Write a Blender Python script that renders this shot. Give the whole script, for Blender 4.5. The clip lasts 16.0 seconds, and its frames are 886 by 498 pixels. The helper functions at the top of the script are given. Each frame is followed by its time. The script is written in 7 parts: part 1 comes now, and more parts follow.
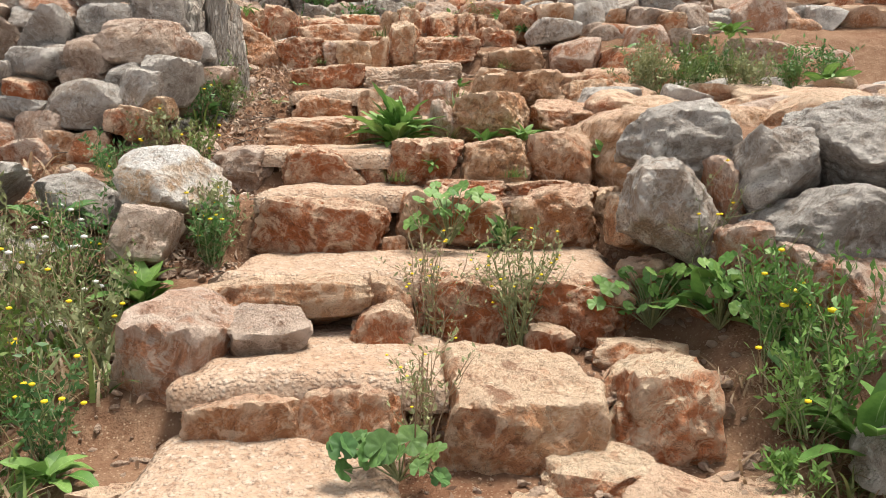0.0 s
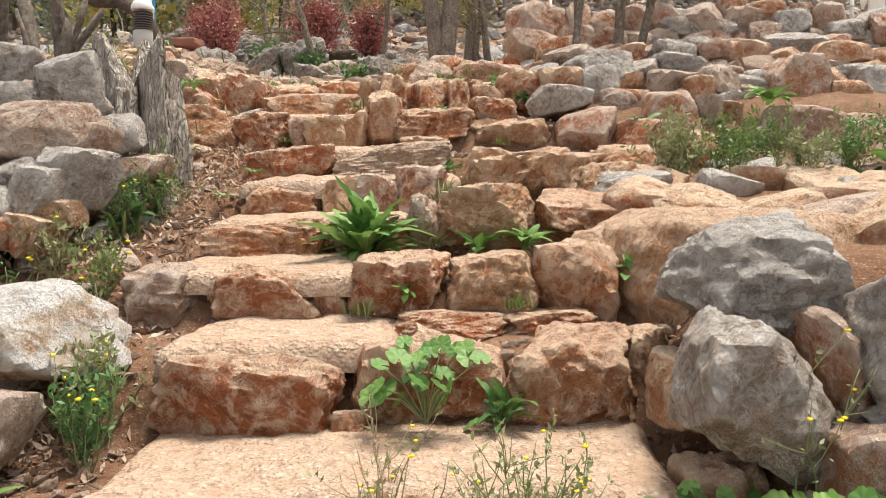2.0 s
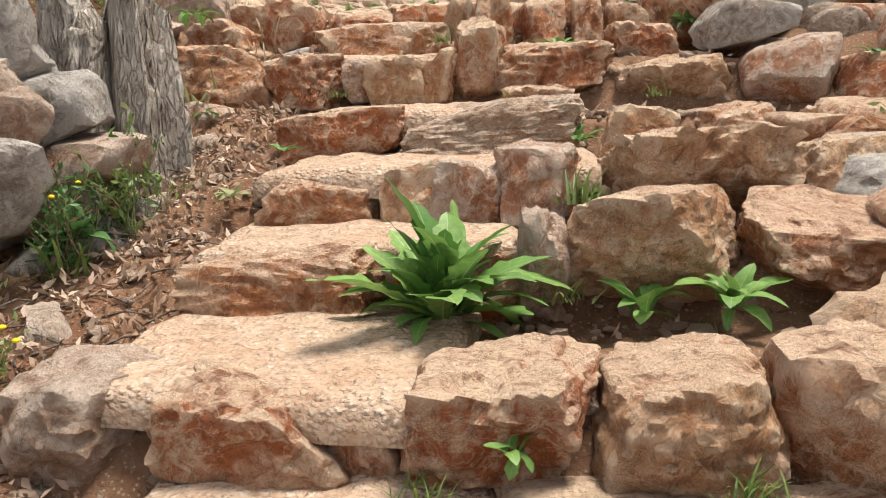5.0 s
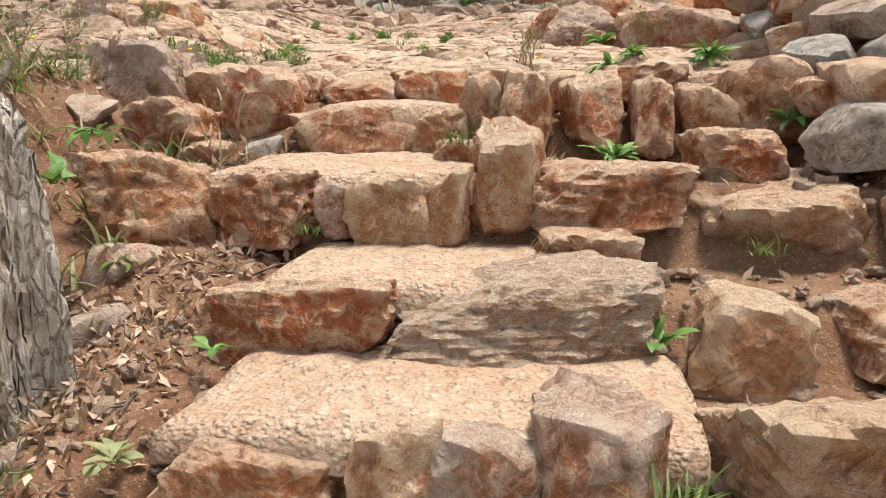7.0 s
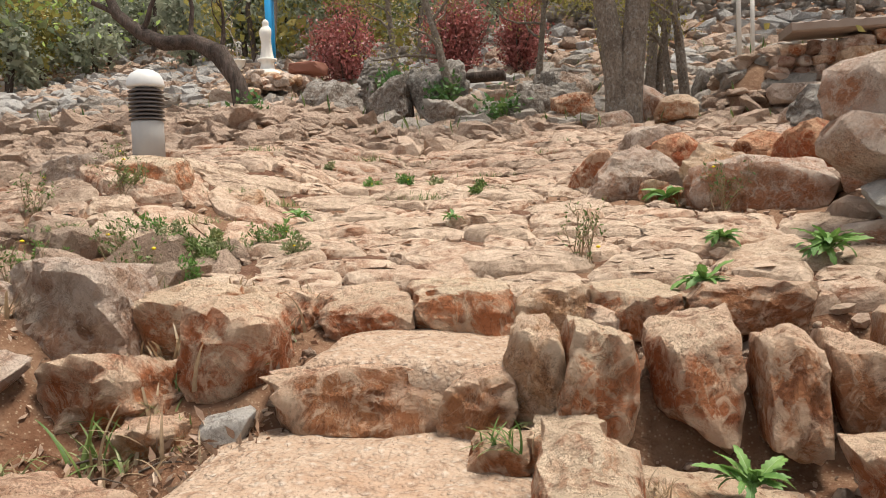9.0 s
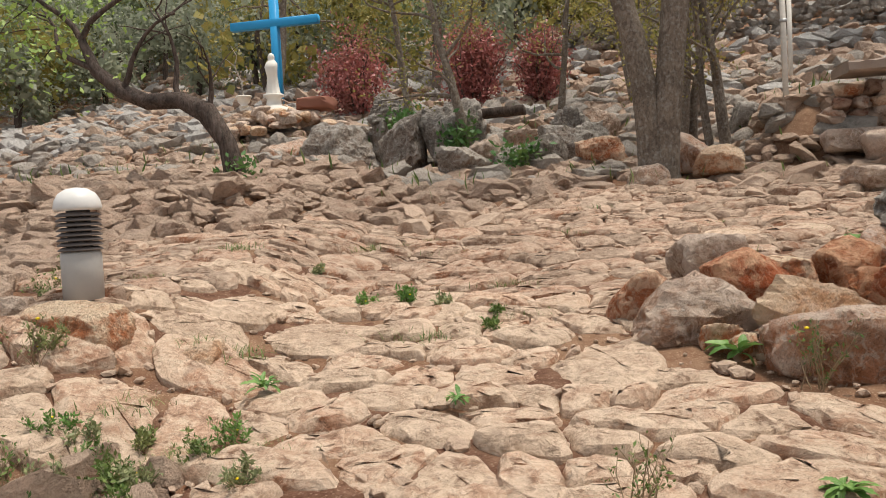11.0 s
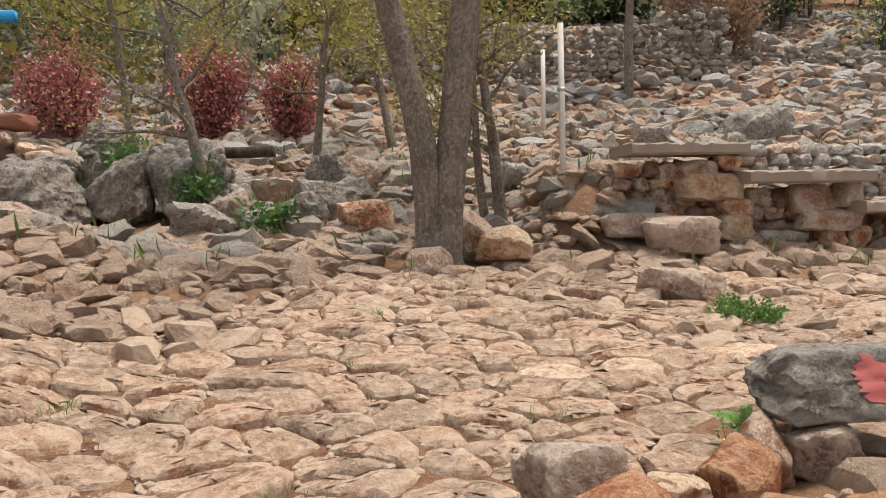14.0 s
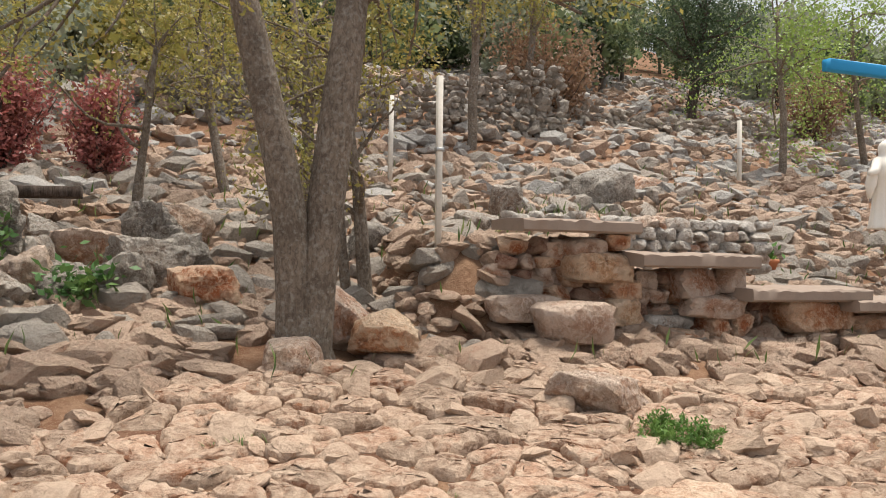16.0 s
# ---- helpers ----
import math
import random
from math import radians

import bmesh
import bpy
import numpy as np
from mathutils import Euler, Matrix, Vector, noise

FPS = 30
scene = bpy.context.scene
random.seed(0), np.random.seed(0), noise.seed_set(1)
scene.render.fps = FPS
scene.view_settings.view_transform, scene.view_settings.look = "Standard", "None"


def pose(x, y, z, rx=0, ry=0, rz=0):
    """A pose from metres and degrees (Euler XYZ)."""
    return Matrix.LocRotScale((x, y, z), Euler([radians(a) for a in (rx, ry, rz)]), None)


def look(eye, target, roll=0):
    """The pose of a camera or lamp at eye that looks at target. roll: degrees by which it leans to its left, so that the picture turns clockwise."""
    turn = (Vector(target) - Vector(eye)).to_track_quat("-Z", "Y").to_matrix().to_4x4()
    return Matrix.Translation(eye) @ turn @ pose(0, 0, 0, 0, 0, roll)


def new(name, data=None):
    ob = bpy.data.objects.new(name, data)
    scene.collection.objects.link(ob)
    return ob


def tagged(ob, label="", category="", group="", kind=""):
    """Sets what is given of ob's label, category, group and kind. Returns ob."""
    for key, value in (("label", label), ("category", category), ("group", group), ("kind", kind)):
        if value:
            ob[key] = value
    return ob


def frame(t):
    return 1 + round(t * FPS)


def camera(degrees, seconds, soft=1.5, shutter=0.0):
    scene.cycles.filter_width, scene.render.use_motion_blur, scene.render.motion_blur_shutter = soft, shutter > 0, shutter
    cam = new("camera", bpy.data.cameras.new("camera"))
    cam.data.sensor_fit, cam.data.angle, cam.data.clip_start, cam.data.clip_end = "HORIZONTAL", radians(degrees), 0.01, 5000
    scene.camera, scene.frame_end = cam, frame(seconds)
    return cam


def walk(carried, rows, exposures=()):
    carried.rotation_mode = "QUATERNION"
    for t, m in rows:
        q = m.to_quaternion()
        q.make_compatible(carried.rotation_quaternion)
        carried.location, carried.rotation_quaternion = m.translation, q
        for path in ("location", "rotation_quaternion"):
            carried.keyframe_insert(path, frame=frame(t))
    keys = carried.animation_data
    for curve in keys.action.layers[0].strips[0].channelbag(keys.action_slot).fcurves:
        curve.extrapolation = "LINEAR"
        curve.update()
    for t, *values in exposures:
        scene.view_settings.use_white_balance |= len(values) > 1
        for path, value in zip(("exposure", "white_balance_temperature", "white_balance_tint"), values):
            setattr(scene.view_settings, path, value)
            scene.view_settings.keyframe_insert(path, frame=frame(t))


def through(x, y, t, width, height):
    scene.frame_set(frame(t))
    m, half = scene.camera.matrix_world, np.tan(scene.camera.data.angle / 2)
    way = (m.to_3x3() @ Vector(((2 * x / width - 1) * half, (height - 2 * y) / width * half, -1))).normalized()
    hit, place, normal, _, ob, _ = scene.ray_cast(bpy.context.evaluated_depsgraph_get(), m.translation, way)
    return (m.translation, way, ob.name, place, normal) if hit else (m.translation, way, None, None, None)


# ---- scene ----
cam = camera(58.8, 16.0, 1.0)
METRES, EYE, TILT, LEAN, TURN = 9.6, 1.5, -6.5, 0.0, 0.0
ROWS = [
    (0.0, 0.0, 0.0, 0.0, -0.0, 0.0, -0.0),
    (0.5, -0.0021, 0.0281, 0.012, 0.07, -0.14, -0.19),
    (1.0, 0.0005, 0.048, 0.0181, 0.11, -0.46, -0.19),
    (1.5, 0.0079, 0.0808, 0.028, 0.11, 1.45, 0.12),
    (2.0, 0.0104, 0.1032, 0.042, 0.34, 3.53, 0.8),
    (2.5, 0.0088, 0.1258, 0.0489, 0.82, 5.58, 0.86),
    (3.0, 0.0054, 0.1564, 0.0626, 1.79, 4.92, -0.0),
    (5.5, -0.0019, 0.2935, 0.1045, 8.59, -3.71, 0.56),
    (6.0, -0.0096, 0.3211, 0.1274, 8.67, -4.78, -0.22),
    (6.5, -0.0123, 0.3406, 0.1379, 8.9, -5.09, -0.44),
    (7.0, -0.0111, 0.3725, 0.1574, 9.08, -3.2, -0.36),
    (7.5, -0.0121, 0.3946, 0.1755, 10.85, -3.94, 0.27),
    (8.0, -0.0201, 0.425, 0.1847, 11.2, 0.22, 0.78),
    (8.5, -0.0289, 0.451, 0.2092, 11.14, 2.16, 0.62),
    (9.0, -0.0287, 0.4703, 0.2213, 11.28, 2.81, 0.59),
    (9.5, -0.025, 0.4997, 0.2414, 11.71, 3.67, 1.47),
    (12.0, -0.0518, 0.613, 0.3219, 13.32, 2.88, 1.29),
    (12.5, -0.0599, 0.6412, 0.3269, 10.74, 2.54, 1.81),
    (13.0, -0.0719, 0.6694, 0.3533, 0.56, 4.12, 2.89),
    (13.5, -0.0704, 0.6967, 0.3649, -5.84, 5.2, 2.75),
    (14.0, -0.0771, 0.7187, 0.3907, -6.24, 3.7, 1.68),
    (14.5, -0.0843, 0.7447, 0.3977, -8.44, 3.62, -0.83),
    (15.0, -0.1025, 0.7726, 0.4199, -15.2, 3.6, -1.61),
    (15.5, -0.1044, 0.8079, 0.4284, -18.58, 5.68, -0.68),
    (16.0, -0.1118, 0.8491, 0.4469, -20.22, 5.79, 0.97),
]
walk(cam, [(t, pose(0, 0, EYE, TILT, LEAN, TURN) @ pose(METRES * x, METRES * y, METRES * z, 90 + pitch, roll, yaw)) for t, x, y, z, yaw, pitch, roll in ROWS],
     [(0, 0.68), (3, 0.7), (5.5, 0.6), (6, 0.54), (7, 0.6), (8.5, 0.44), (12.2, 0.12), (14, 0.36), (16, 0.44)])

# ---- world, sun, exposure ----
SUN_ELEV, SUN_AZ = 76.0, 70.0
world = bpy.data.worlds.new("sky")
scene.world = world
world.use_nodes = True
wn = world.node_tree.nodes
wl = world.node_tree.links
sky = wn.new("ShaderNodeTexSky")
sky.sky_type = "NISHITA"
sky.sun_disc = False
sky.sun_elevation, sky.sun_rotation = radians(SUN_ELEV), radians(SUN_AZ)
sky.air_density, sky.dust_density, sky.ozone_density = 1.0, 4.0, 1.0
pale = wn.new("ShaderNodeMix")
pale.data_type = "RGBA"
pale.inputs[0].default_value = 0.72
wl.new(sky.outputs[0], pale.inputs[6])
pale.inputs[7].default_value = (9.0, 9.2, 9.6, 1)
wl.new(pale.outputs[2], wn["Background"].inputs[0])
wn["Background"].inputs[1].default_value = 0.078
sun_lamp = bpy.data.lights.new("sun", "SUN")
sun_lamp.energy, sun_lamp.angle, sun_lamp.color = 4.0, radians(18), (1.0, 0.945, 0.86)
sun = new("sun", sun_lamp)
az = radians(SUN_AZ)
sun.matrix_world = look((0, 0, 60), Vector((0, 0, 60)) - Vector((math.sin(az) * math.cos(radians(SUN_ELEV)), math.cos(az) * math.cos(radians(SUN_ELEV)), math.sin(radians(SUN_ELEV)))))


# ---- materials ----
class Nodes:
    """A small builder for node materials."""

    def __init__(self, name):
        self.mat = bpy.data.materials.new(name)
        self.mat.use_nodes = True
        self.t = self.mat.node_tree
        self.bsdf = self.t.nodes["Principled BSDF"]
        self.geo = self.t.nodes.new("ShaderNodeNewGeometry")
        self.info = self.t.nodes.new("ShaderNodeObjectInfo")

    def put(self, socket, value):
        if hasattr(value, "is_output"):
            self.t.links.new(value, socket)
        else:
            socket.default_value = value

    def noise(self, scale, detail=4, rough=0.6, vec=None, warp=0.0):
        n = self.t.nodes.new("ShaderNodeTexNoise")
        n.inputs["Scale"].default_value, n.inputs["Detail"].default_value = scale, detail
        n.inputs["Roughness"].default_value, n.inputs["Distortion"].default_value = rough, warp
        self.put(n.inputs["Vector"], vec or self.geo.outputs["Position"])
        return n.outputs[0]

    def cells(self, scale, feature="F1", vec=None):
        n = self.t.nodes.new("ShaderNodeTexVoronoi")
        n.feature = feature
        n.inputs["Scale"].default_value = scale
        self.put(n.inputs["Vector"], vec or self.geo.outputs["Position"])
        return n

    def ramp(self, fac, *stops):
        n = self.t.nodes.new("ShaderNodeValToRGB")
        e = n.color_ramp.elements
        while len(e) < len(stops):
            e.new(0.5)
        for k, (p, c) in enumerate(stops):
            e[k].position = p
            e[k].color = (c, c, c, 1) if isinstance(c, (int, float)) else (*c, 1)
        self.put(n.inputs[0], fac)
        return n.outputs[0]

    def mix(self, fac, a, b, mode="MIX"):
        n = self.t.nodes.new("ShaderNodeMix")
        n.data_type, n.blend_type = "RGBA", mode
        self.put(n.inputs[0], fac)
        for s, v in ((n.inputs[6], a), (n.inputs[7], b)):
            self.put(s, v if hasattr(v, "is_output") else (*v, 1))
        return n.outputs[2]

    def math(self, op, a, b=0.0):
        n = self.t.nodes.new("ShaderNodeMath")
        n.operation = op
        self.put(n.inputs[0], a)
        self.put(n.inputs[1], b)
        return n.outputs[0]

    def axis(self, k, what="Normal"):
        n = self.t.nodes.new("ShaderNodeSeparateXYZ")
        self.put(n.inputs[0], self.geo.outputs[what])
        return n.outputs[k]

    def stretched(self, sx, sy, sz, rot=(0, 0, 0)):
        n = self.t.nodes.new("ShaderNodeMapping")
        n.inputs["Scale"].default_value = (sx, sy, sz)
        n.inputs["Rotation"].default_value = rot
        self.put(n.inputs[0], self.geo.outputs["Position"])
        return n.outputs[0]

    def done(self, color, rough=0.85, bumps=(), **more):
        self.put(self.bsdf.inputs["Base Color"], color if hasattr(color, "is_output") else (*color, 1))
        self.put(self.bsdf.inputs["Roughness"], rough)
        self.bsdf.inputs["Specular IOR Level"].default_value = more.get("spec", 0.25)
        self.bsdf.inputs["Metallic"].default_value = more.get("metal", 0.0)
        last = None
        for h, strength, dist in bumps:
            b = self.t.nodes.new("ShaderNodeBump")
            b.inputs["Strength"].default_value, b.inputs["Distance"].default_value = strength, dist
            self.put(b.inputs["Height"], h)
            if last:
                self.put(b.inputs["Normal"], last)
            last = b.outputs[0]
        if last:
            self.put(self.bsdf.inputs["Normal"], last)
        return self.mat


def stone_material(name, pale, mid, rust, rust_amount, island=False, dust_and_light=0.5, lichen=0.0, layers=None, rugged=1.0):
    """Weathered limestone: upper faces paled for wear and for top light, ochre iron stain, fine pitted relief."""
    m = Nodes(name)
    rnd = m.geo.outputs["Random Per Island"] if island else m.info.outputs["Random"]
    big = m.noise(2.6, 5, 0.6, warp=0.4)
    med = m.noise(9, 6, 0.65, warp=0.6)
    fine = m.noise(60, 5, 0.7)
    veins = m.noise(5.5, 8, 0.62, warp=1.6)
    stain = m.math("ADD", m.math("MULTIPLY", big, 0.75), m.math("MULTIPLY", rnd, 0.5))
    c = m.mix(m.ramp(stain, (0.62 - 0.3 * rust_amount, 0), (0.92 - 0.3 * rust_amount, 1)), mid, rust)
    c = m.mix(m.ramp(med, (0.49, 0), (0.64, 0.7)), c, pale)
    # Upward faces blend to pale: dust plus top light put into the colour.
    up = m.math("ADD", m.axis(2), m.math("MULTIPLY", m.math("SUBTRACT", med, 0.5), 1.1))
    c = m.mix(m.ramp(up, (0.45, 0), (0.9, dust_and_light)), c, pale)
    c = m.mix(m.ramp(veins, (0.475, 0), (0.497, 0.45), (0.515, 0)), c, [min(v * 1.2, 0.8) for v in pale])
    c = m.mix(m.ramp(veins, (0.36, 0.7), (0.43, 0)), c, [v * 0.42 for v in rust])
    if lichen:
        spots = m.noise(22, 3, 0.5)
        c = m.mix(m.ramp(spots, (0.62, 0), (0.68, lichen)), c, (0.62, 0.62, 0.58))
        c = m.mix(m.ramp(m.noise(7, 6, 0.7), (0.58, 0), (0.68, 0.6 * lichen)), c, (0.08, 0.08, 0.075))
    pits = m.noise(34, 6, 0.75, warp=0.8)
    c = m.mix(m.ramp(pits, (0.32, 0.5), (0.42, 0)), c, [v * 0.36 for v in mid])
    c = m.mix(m.ramp(fine, (0.34, 0.2), (0.45, 0)), c, [v * 0.42 for v in mid])
    c = m.mix(m.ramp(fine, (0.57, 0), (0.7, 0.2)), c, [min(v * 1.25, 0.82) for v in pale])
    c = m.mix(0.6, c, m.ramp(rnd, (0, 0.28 if island else 0.42), (1, 0.78 if island else 0.66)), "OVERLAY")
    cracks = m.noise(8, 9, 0.7, warp=2.2)
    c = m.mix(m.ramp(cracks, (0.474, 0), (0.49, 0.8), (0.5, 0)), c, [v * 0.28 for v in rust])
    patch = m.noise(17, 5, 0.6, warp=1.0)
    c = m.mix(m.ramp(patch, (0.54, 0), (0.62, 0.6)), c, [min(0.8, v * 1.12) for v in pale])
    c = m.mix(m.ramp(patch, (0.34, 0.45), (0.42, 0)), c, [v * 0.8 for v in rust])
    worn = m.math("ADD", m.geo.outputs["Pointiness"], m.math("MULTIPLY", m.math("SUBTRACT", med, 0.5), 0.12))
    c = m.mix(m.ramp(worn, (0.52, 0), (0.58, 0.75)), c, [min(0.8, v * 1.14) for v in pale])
    where = layers and m.stretched(*layers) or None
    relief = m.noise(11, 10, 0.72, where, 0.7)
    fracture = m.math("ABSOLUTE", m.math("SUBTRACT", m.noise(6.5, 9, 0.62, where, 0.5), 0.5))
    chipped = m.cells(16, "F1", where).outputs["Distance"]
    return m.done(c, 0.88, ((fracture, rugged, 0.12), (relief, rugged, 0.065), (chipped, 0.25 * rugged, 0.03), (patch, 0.8 * rugged, 0.025), (pits, 0.7 * rugged, 0.012), (fine, 0.5 * rugged, 0.003)))


OCHRE = stone_material("ochre_limestone", (0.73, 0.515, 0.36), (0.55, 0.25, 0.115), (0.41, 0.13, 0.05), 0.7, dust_and_light=0.8)
RUST = stone_material("rust_red_limestone", (0.62, 0.38, 0.23), (0.5, 0.18, 0.07), (0.4, 0.1, 0.035), 0.8, dust_and_light=0.4)
CREAM = stone_material("cream_limestone", (0.73, 0.53, 0.37), (0.6, 0.34, 0.18), (0.5, 0.185, 0.08), 0.48, dust_and_light=0.85)
# Same limestone as GREY, darkened to put the slope's tree shade into its colour.
GREY_SHADED = stone_material("shaded_grey_limestone", (0.45, 0.405, 0.35), (0.24, 0.205, 0.17), (0.25, 0.165, 0.115), 0.1, dust_and_light=0.5, lichen=0.4)
GREY = stone_material("grey_limestone", (0.59, 0.54, 0.48), (0.39, 0.34, 0.29), (0.37, 0.265, 0.19), 0.02, dust_and_light=0.5, lichen=0.45)
MIXED = stone_material("mixed_limestone", (0.63, 0.5, 0.4), (0.45, 0.32, 0.23), (0.42, 0.18, 0.09), 0.42, dust_and_light=0.5, lichen=0.25)
PALE = stone_material("pale_limestone", (0.68, 0.645, 0.59), (0.56, 0.5, 0.43), (0.48, 0.3, 0.17), 0.2, dust_and_light=0.8)
SCHIST = stone_material("layered_limestone", (0.72, 0.57, 0.44), (0.56, 0.36, 0.23), (0.38, 0.17, 0.09), 0.35, dust_and_light=0.5, layers=(1, 1, 7))
PAVER = stone_material("paving_limestone", (0.64, 0.49, 0.36), (0.44, 0.305, 0.205), (0.33, 0.155, 0.085), 0.4, dust_and_light=0.45, rugged=0.65)
PAVER_FAR = stone_material("paving_limestone_far", (0.51, 0.38, 0.28), (0.34, 0.225, 0.15), (0.26, 0.115, 0.06), 0.5, True, dust_and_light=0.42, rugged=0.65)
BROWN = stone_material("brown_masonry_limestone", (0.42, 0.28, 0.2), (0.25, 0.13, 0.085), (0.24, 0.09, 0.05), 0.6, dust_and_light=0.3)
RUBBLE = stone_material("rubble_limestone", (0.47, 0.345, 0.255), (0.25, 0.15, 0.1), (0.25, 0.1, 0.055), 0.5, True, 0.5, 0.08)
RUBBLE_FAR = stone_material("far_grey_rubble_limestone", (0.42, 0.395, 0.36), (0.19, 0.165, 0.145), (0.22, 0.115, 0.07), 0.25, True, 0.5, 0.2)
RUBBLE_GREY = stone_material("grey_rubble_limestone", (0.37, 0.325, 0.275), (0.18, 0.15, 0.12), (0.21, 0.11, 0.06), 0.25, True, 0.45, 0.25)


def soil_material():
    m = Nodes("red_soil")
    big, med, fine = m.noise(1.3, 5), m.noise(11, 6, 0.7), m.noise(90, 4, 0.7)
    c = m.mix(m.ramp(big, (0.35, 0), (0.65, 1)), (0.16, 0.075, 0.042), (0.23, 0.135, 0.082))
    c = m.mix(m.ramp(med, (0.45, 0), (0.7, 0.6)), c, (0.34, 0.22, 0.14))
    grit = m.cells(70)
    c = m.mix(m.ramp(grit.outputs["Distance"], (0.12, 0.55), (0.3, 0)), c, (0.5, 0.38, 0.26))
    return m.done(c, 0.95, ((med, 0.8, 0.04), (fine, 0.8, 0.01)), spec=0.1)


def gravel_material():
    m = Nodes("pebbled_mortar")
    cell = m.cells(62)
    cell2 = m.cells(27)
    edge = m.ramp(cell.outputs["Distance"], (0.15, 1), (0.6, 0))
    big, med = m.noise(2.2, 5), m.noise(14, 6, 0.7)
    c = m.mix(m.ramp(med, (0.35, 0), (0.65, 1)), (0.4, 0.265, 0.175), (0.51, 0.38, 0.275))
    c = m.mix(m.math("MULTIPLY", edge, 0.45), c, (0.54, 0.435, 0.335))
    c = m.mix(m.ramp(cell2.outputs["Distance"], (0.1, 0.7), (0.34, 0)), c, (0.61, 0.51, 0.41))
    c = m.mix(m.ramp(big, (0.5, 0), (0.68, 0.4)), c, (0.42, 0.24, 0.14))
    c = m.mix(m.ramp(m.noise(26, 6, 0.75), (0.36, 0.6), (0.48, 0)), c, (0.2, 0.11, 0.065))
    h = m.math("ADD", m.math("MULTIPLY", edge, 0.6), m.math("MULTIPLY", m.ramp(cell2.outputs["Distance"], (0.05, 1), (0.5, 0)), 0.6))
    return m.done(c, 0.9, ((med, 0.8, 0.04), (h, 0.85, 0.01)), spec=0.15)


def leaf_material(name, dark, light, tint=(0.3, 0.3, 0.05), tinted=0.15, island=True, through=0.25):
    m = Nodes(name)
    rnd = m.geo.outputs["Random Per Island"] if island else m.info.outputs["Random"]
    c = m.mix(rnd, dark, light)
    c = m.mix(m.ramp(m.noise(1.7, 3), (0.5, 0), (0.75, tinted * 2)), c, tint)
    c = m.mix(m.ramp(m.noise(60, 4), (0.4, 0.35), (0.62, 0)), c, [v * 0.6 for v in dark])
    mat = m.done(c, 0.5, ((m.noise(90, 3), 0.3, 0.004),), spec=0.35)
    out = m.t.nodes["Material Output"]
    tr = m.t.nodes.new("ShaderNodeBsdfTranslucent")
    m.put(tr.inputs[0], c)
    mx = m.t.nodes.new("ShaderNodeMixShader")
    mx.inputs[0].default_value = through
    m.t.links.new(m.bsdf.outputs[0], mx.inputs[1])
    m.t.links.new(tr.outputs[0], mx.inputs[2])
    m.t.links.new(mx.outputs[0], out.inputs[0])
    return mat


def bark_material(name, light, dark, scale=1.0, lichen=0.3, plates=0.0, grain=5):
    m = Nodes(name)
    v = m.stretched(30 * scale, 30 * scale, grain * scale)
    rid = m.noise(1.0, 7, 0.68, v, 0.9)
    big = m.noise(24, 5)
    c = m.mix(m.ramp(rid, (0.36, 0), (0.62, 1)), dark, light)
    c = m.mix(m.ramp(m.noise(3.5, 4), (0.42, 0), (0.65, 0.5)), c, [v * 0.7 for v in dark])
    c = m.mix(m.ramp(big, (0.5, 0), (0.7, lichen)), c, (0.42, 0.41, 0.36))
    bumps = [(rid, 1.0, 0.03), (m.noise(70, 4), 0.5, 0.006)]
    if plates:
        warp = m.t.nodes.new("ShaderNodeMix")
        warp.data_type, warp.blend_type = "RGBA", "ADD"
        warp.inputs[0].default_value = 1.4
        m.put(warp.inputs[6], m.stretched(34 * scale, 34 * scale, 9 * scale))
        m.put(warp.inputs[7], m.noise(9, 5, 0.7))
        plate = m.cells(1.0, "DISTANCE_TO_EDGE", warp.outputs[2]).outputs["Distance"]
        gap = m.ramp(plate, (0.02, 0), (0.2, 1))
        c = m.mix(m.math("MULTIPLY", m.math("SUBTRACT", 1.0, gap), plates), c, [v * 0.5 for v in dark])
        bumps.insert(1, (gap, 0.9, 0.03))
    return m.done(c, 0.92, bumps, spec=0.12)


def plain_material(name, color, rough=0.6, wear=0.25, metal=0.0):
    m = Nodes(name)
    n = m.noise(6, 6, 0.7)
    c = m.mix(m.ramp(n, (0.4, 0), (0.75, wear)), color, [v * 0.55 for v in color])
    c = m.mix(m.ramp(m.noise(45, 4), (0.5, 0), (0.75, wear)), c, [v * 0.75 for v in color])
    return m.done(c, rough, ((m.noise(40, 4), 0.15, 0.004),), metal=metal)


def joint_material():
    m = Nodes("dusty_joint_earth")
    med, fine = m.noise(8, 7, 0.7), m.noise(80, 4, 0.7)
    c = m.mix(m.ramp(med, (0.38, 0), (0.64, 1)), (0.11, 0.05, 0.03), (0.22, 0.125, 0.08))
    c = m.mix(m.ramp(m.cells(55).outputs["Distance"], (0.12, 0.5), (0.34, 0)), c, (0.4, 0.27, 0.19))
    return m.done(c, 0.95, ((med, 0.9, 0.05), (fine, 0.8, 0.01)), spec=0.1)


SOIL, GRAVEL, JOINT = soil_material(), gravel_material(), joint_material()
LEAF_BRIGHT = leaf_material("bright_green_leaf", (0.1, 0.22, 0.045), (0.22, 0.36, 0.09), (0.22, 0.32, 0.07), island=False)
LEAF_DEEP = leaf_material("deep_green_leaf", (0.07, 0.16, 0.045), (0.14, 0.28, 0.08), island=False)
LEAF_GREY = leaf_material("grey_green_leaf", (0.2, 0.23, 0.1), (0.38, 0.39, 0.19), (0.42, 0.36, 0.14))
GRASS = leaf_material("meadow_grass", (0.08, 0.15, 0.03), (0.22, 0.29, 0.08), (0.4, 0.34, 0.16), 0.4)
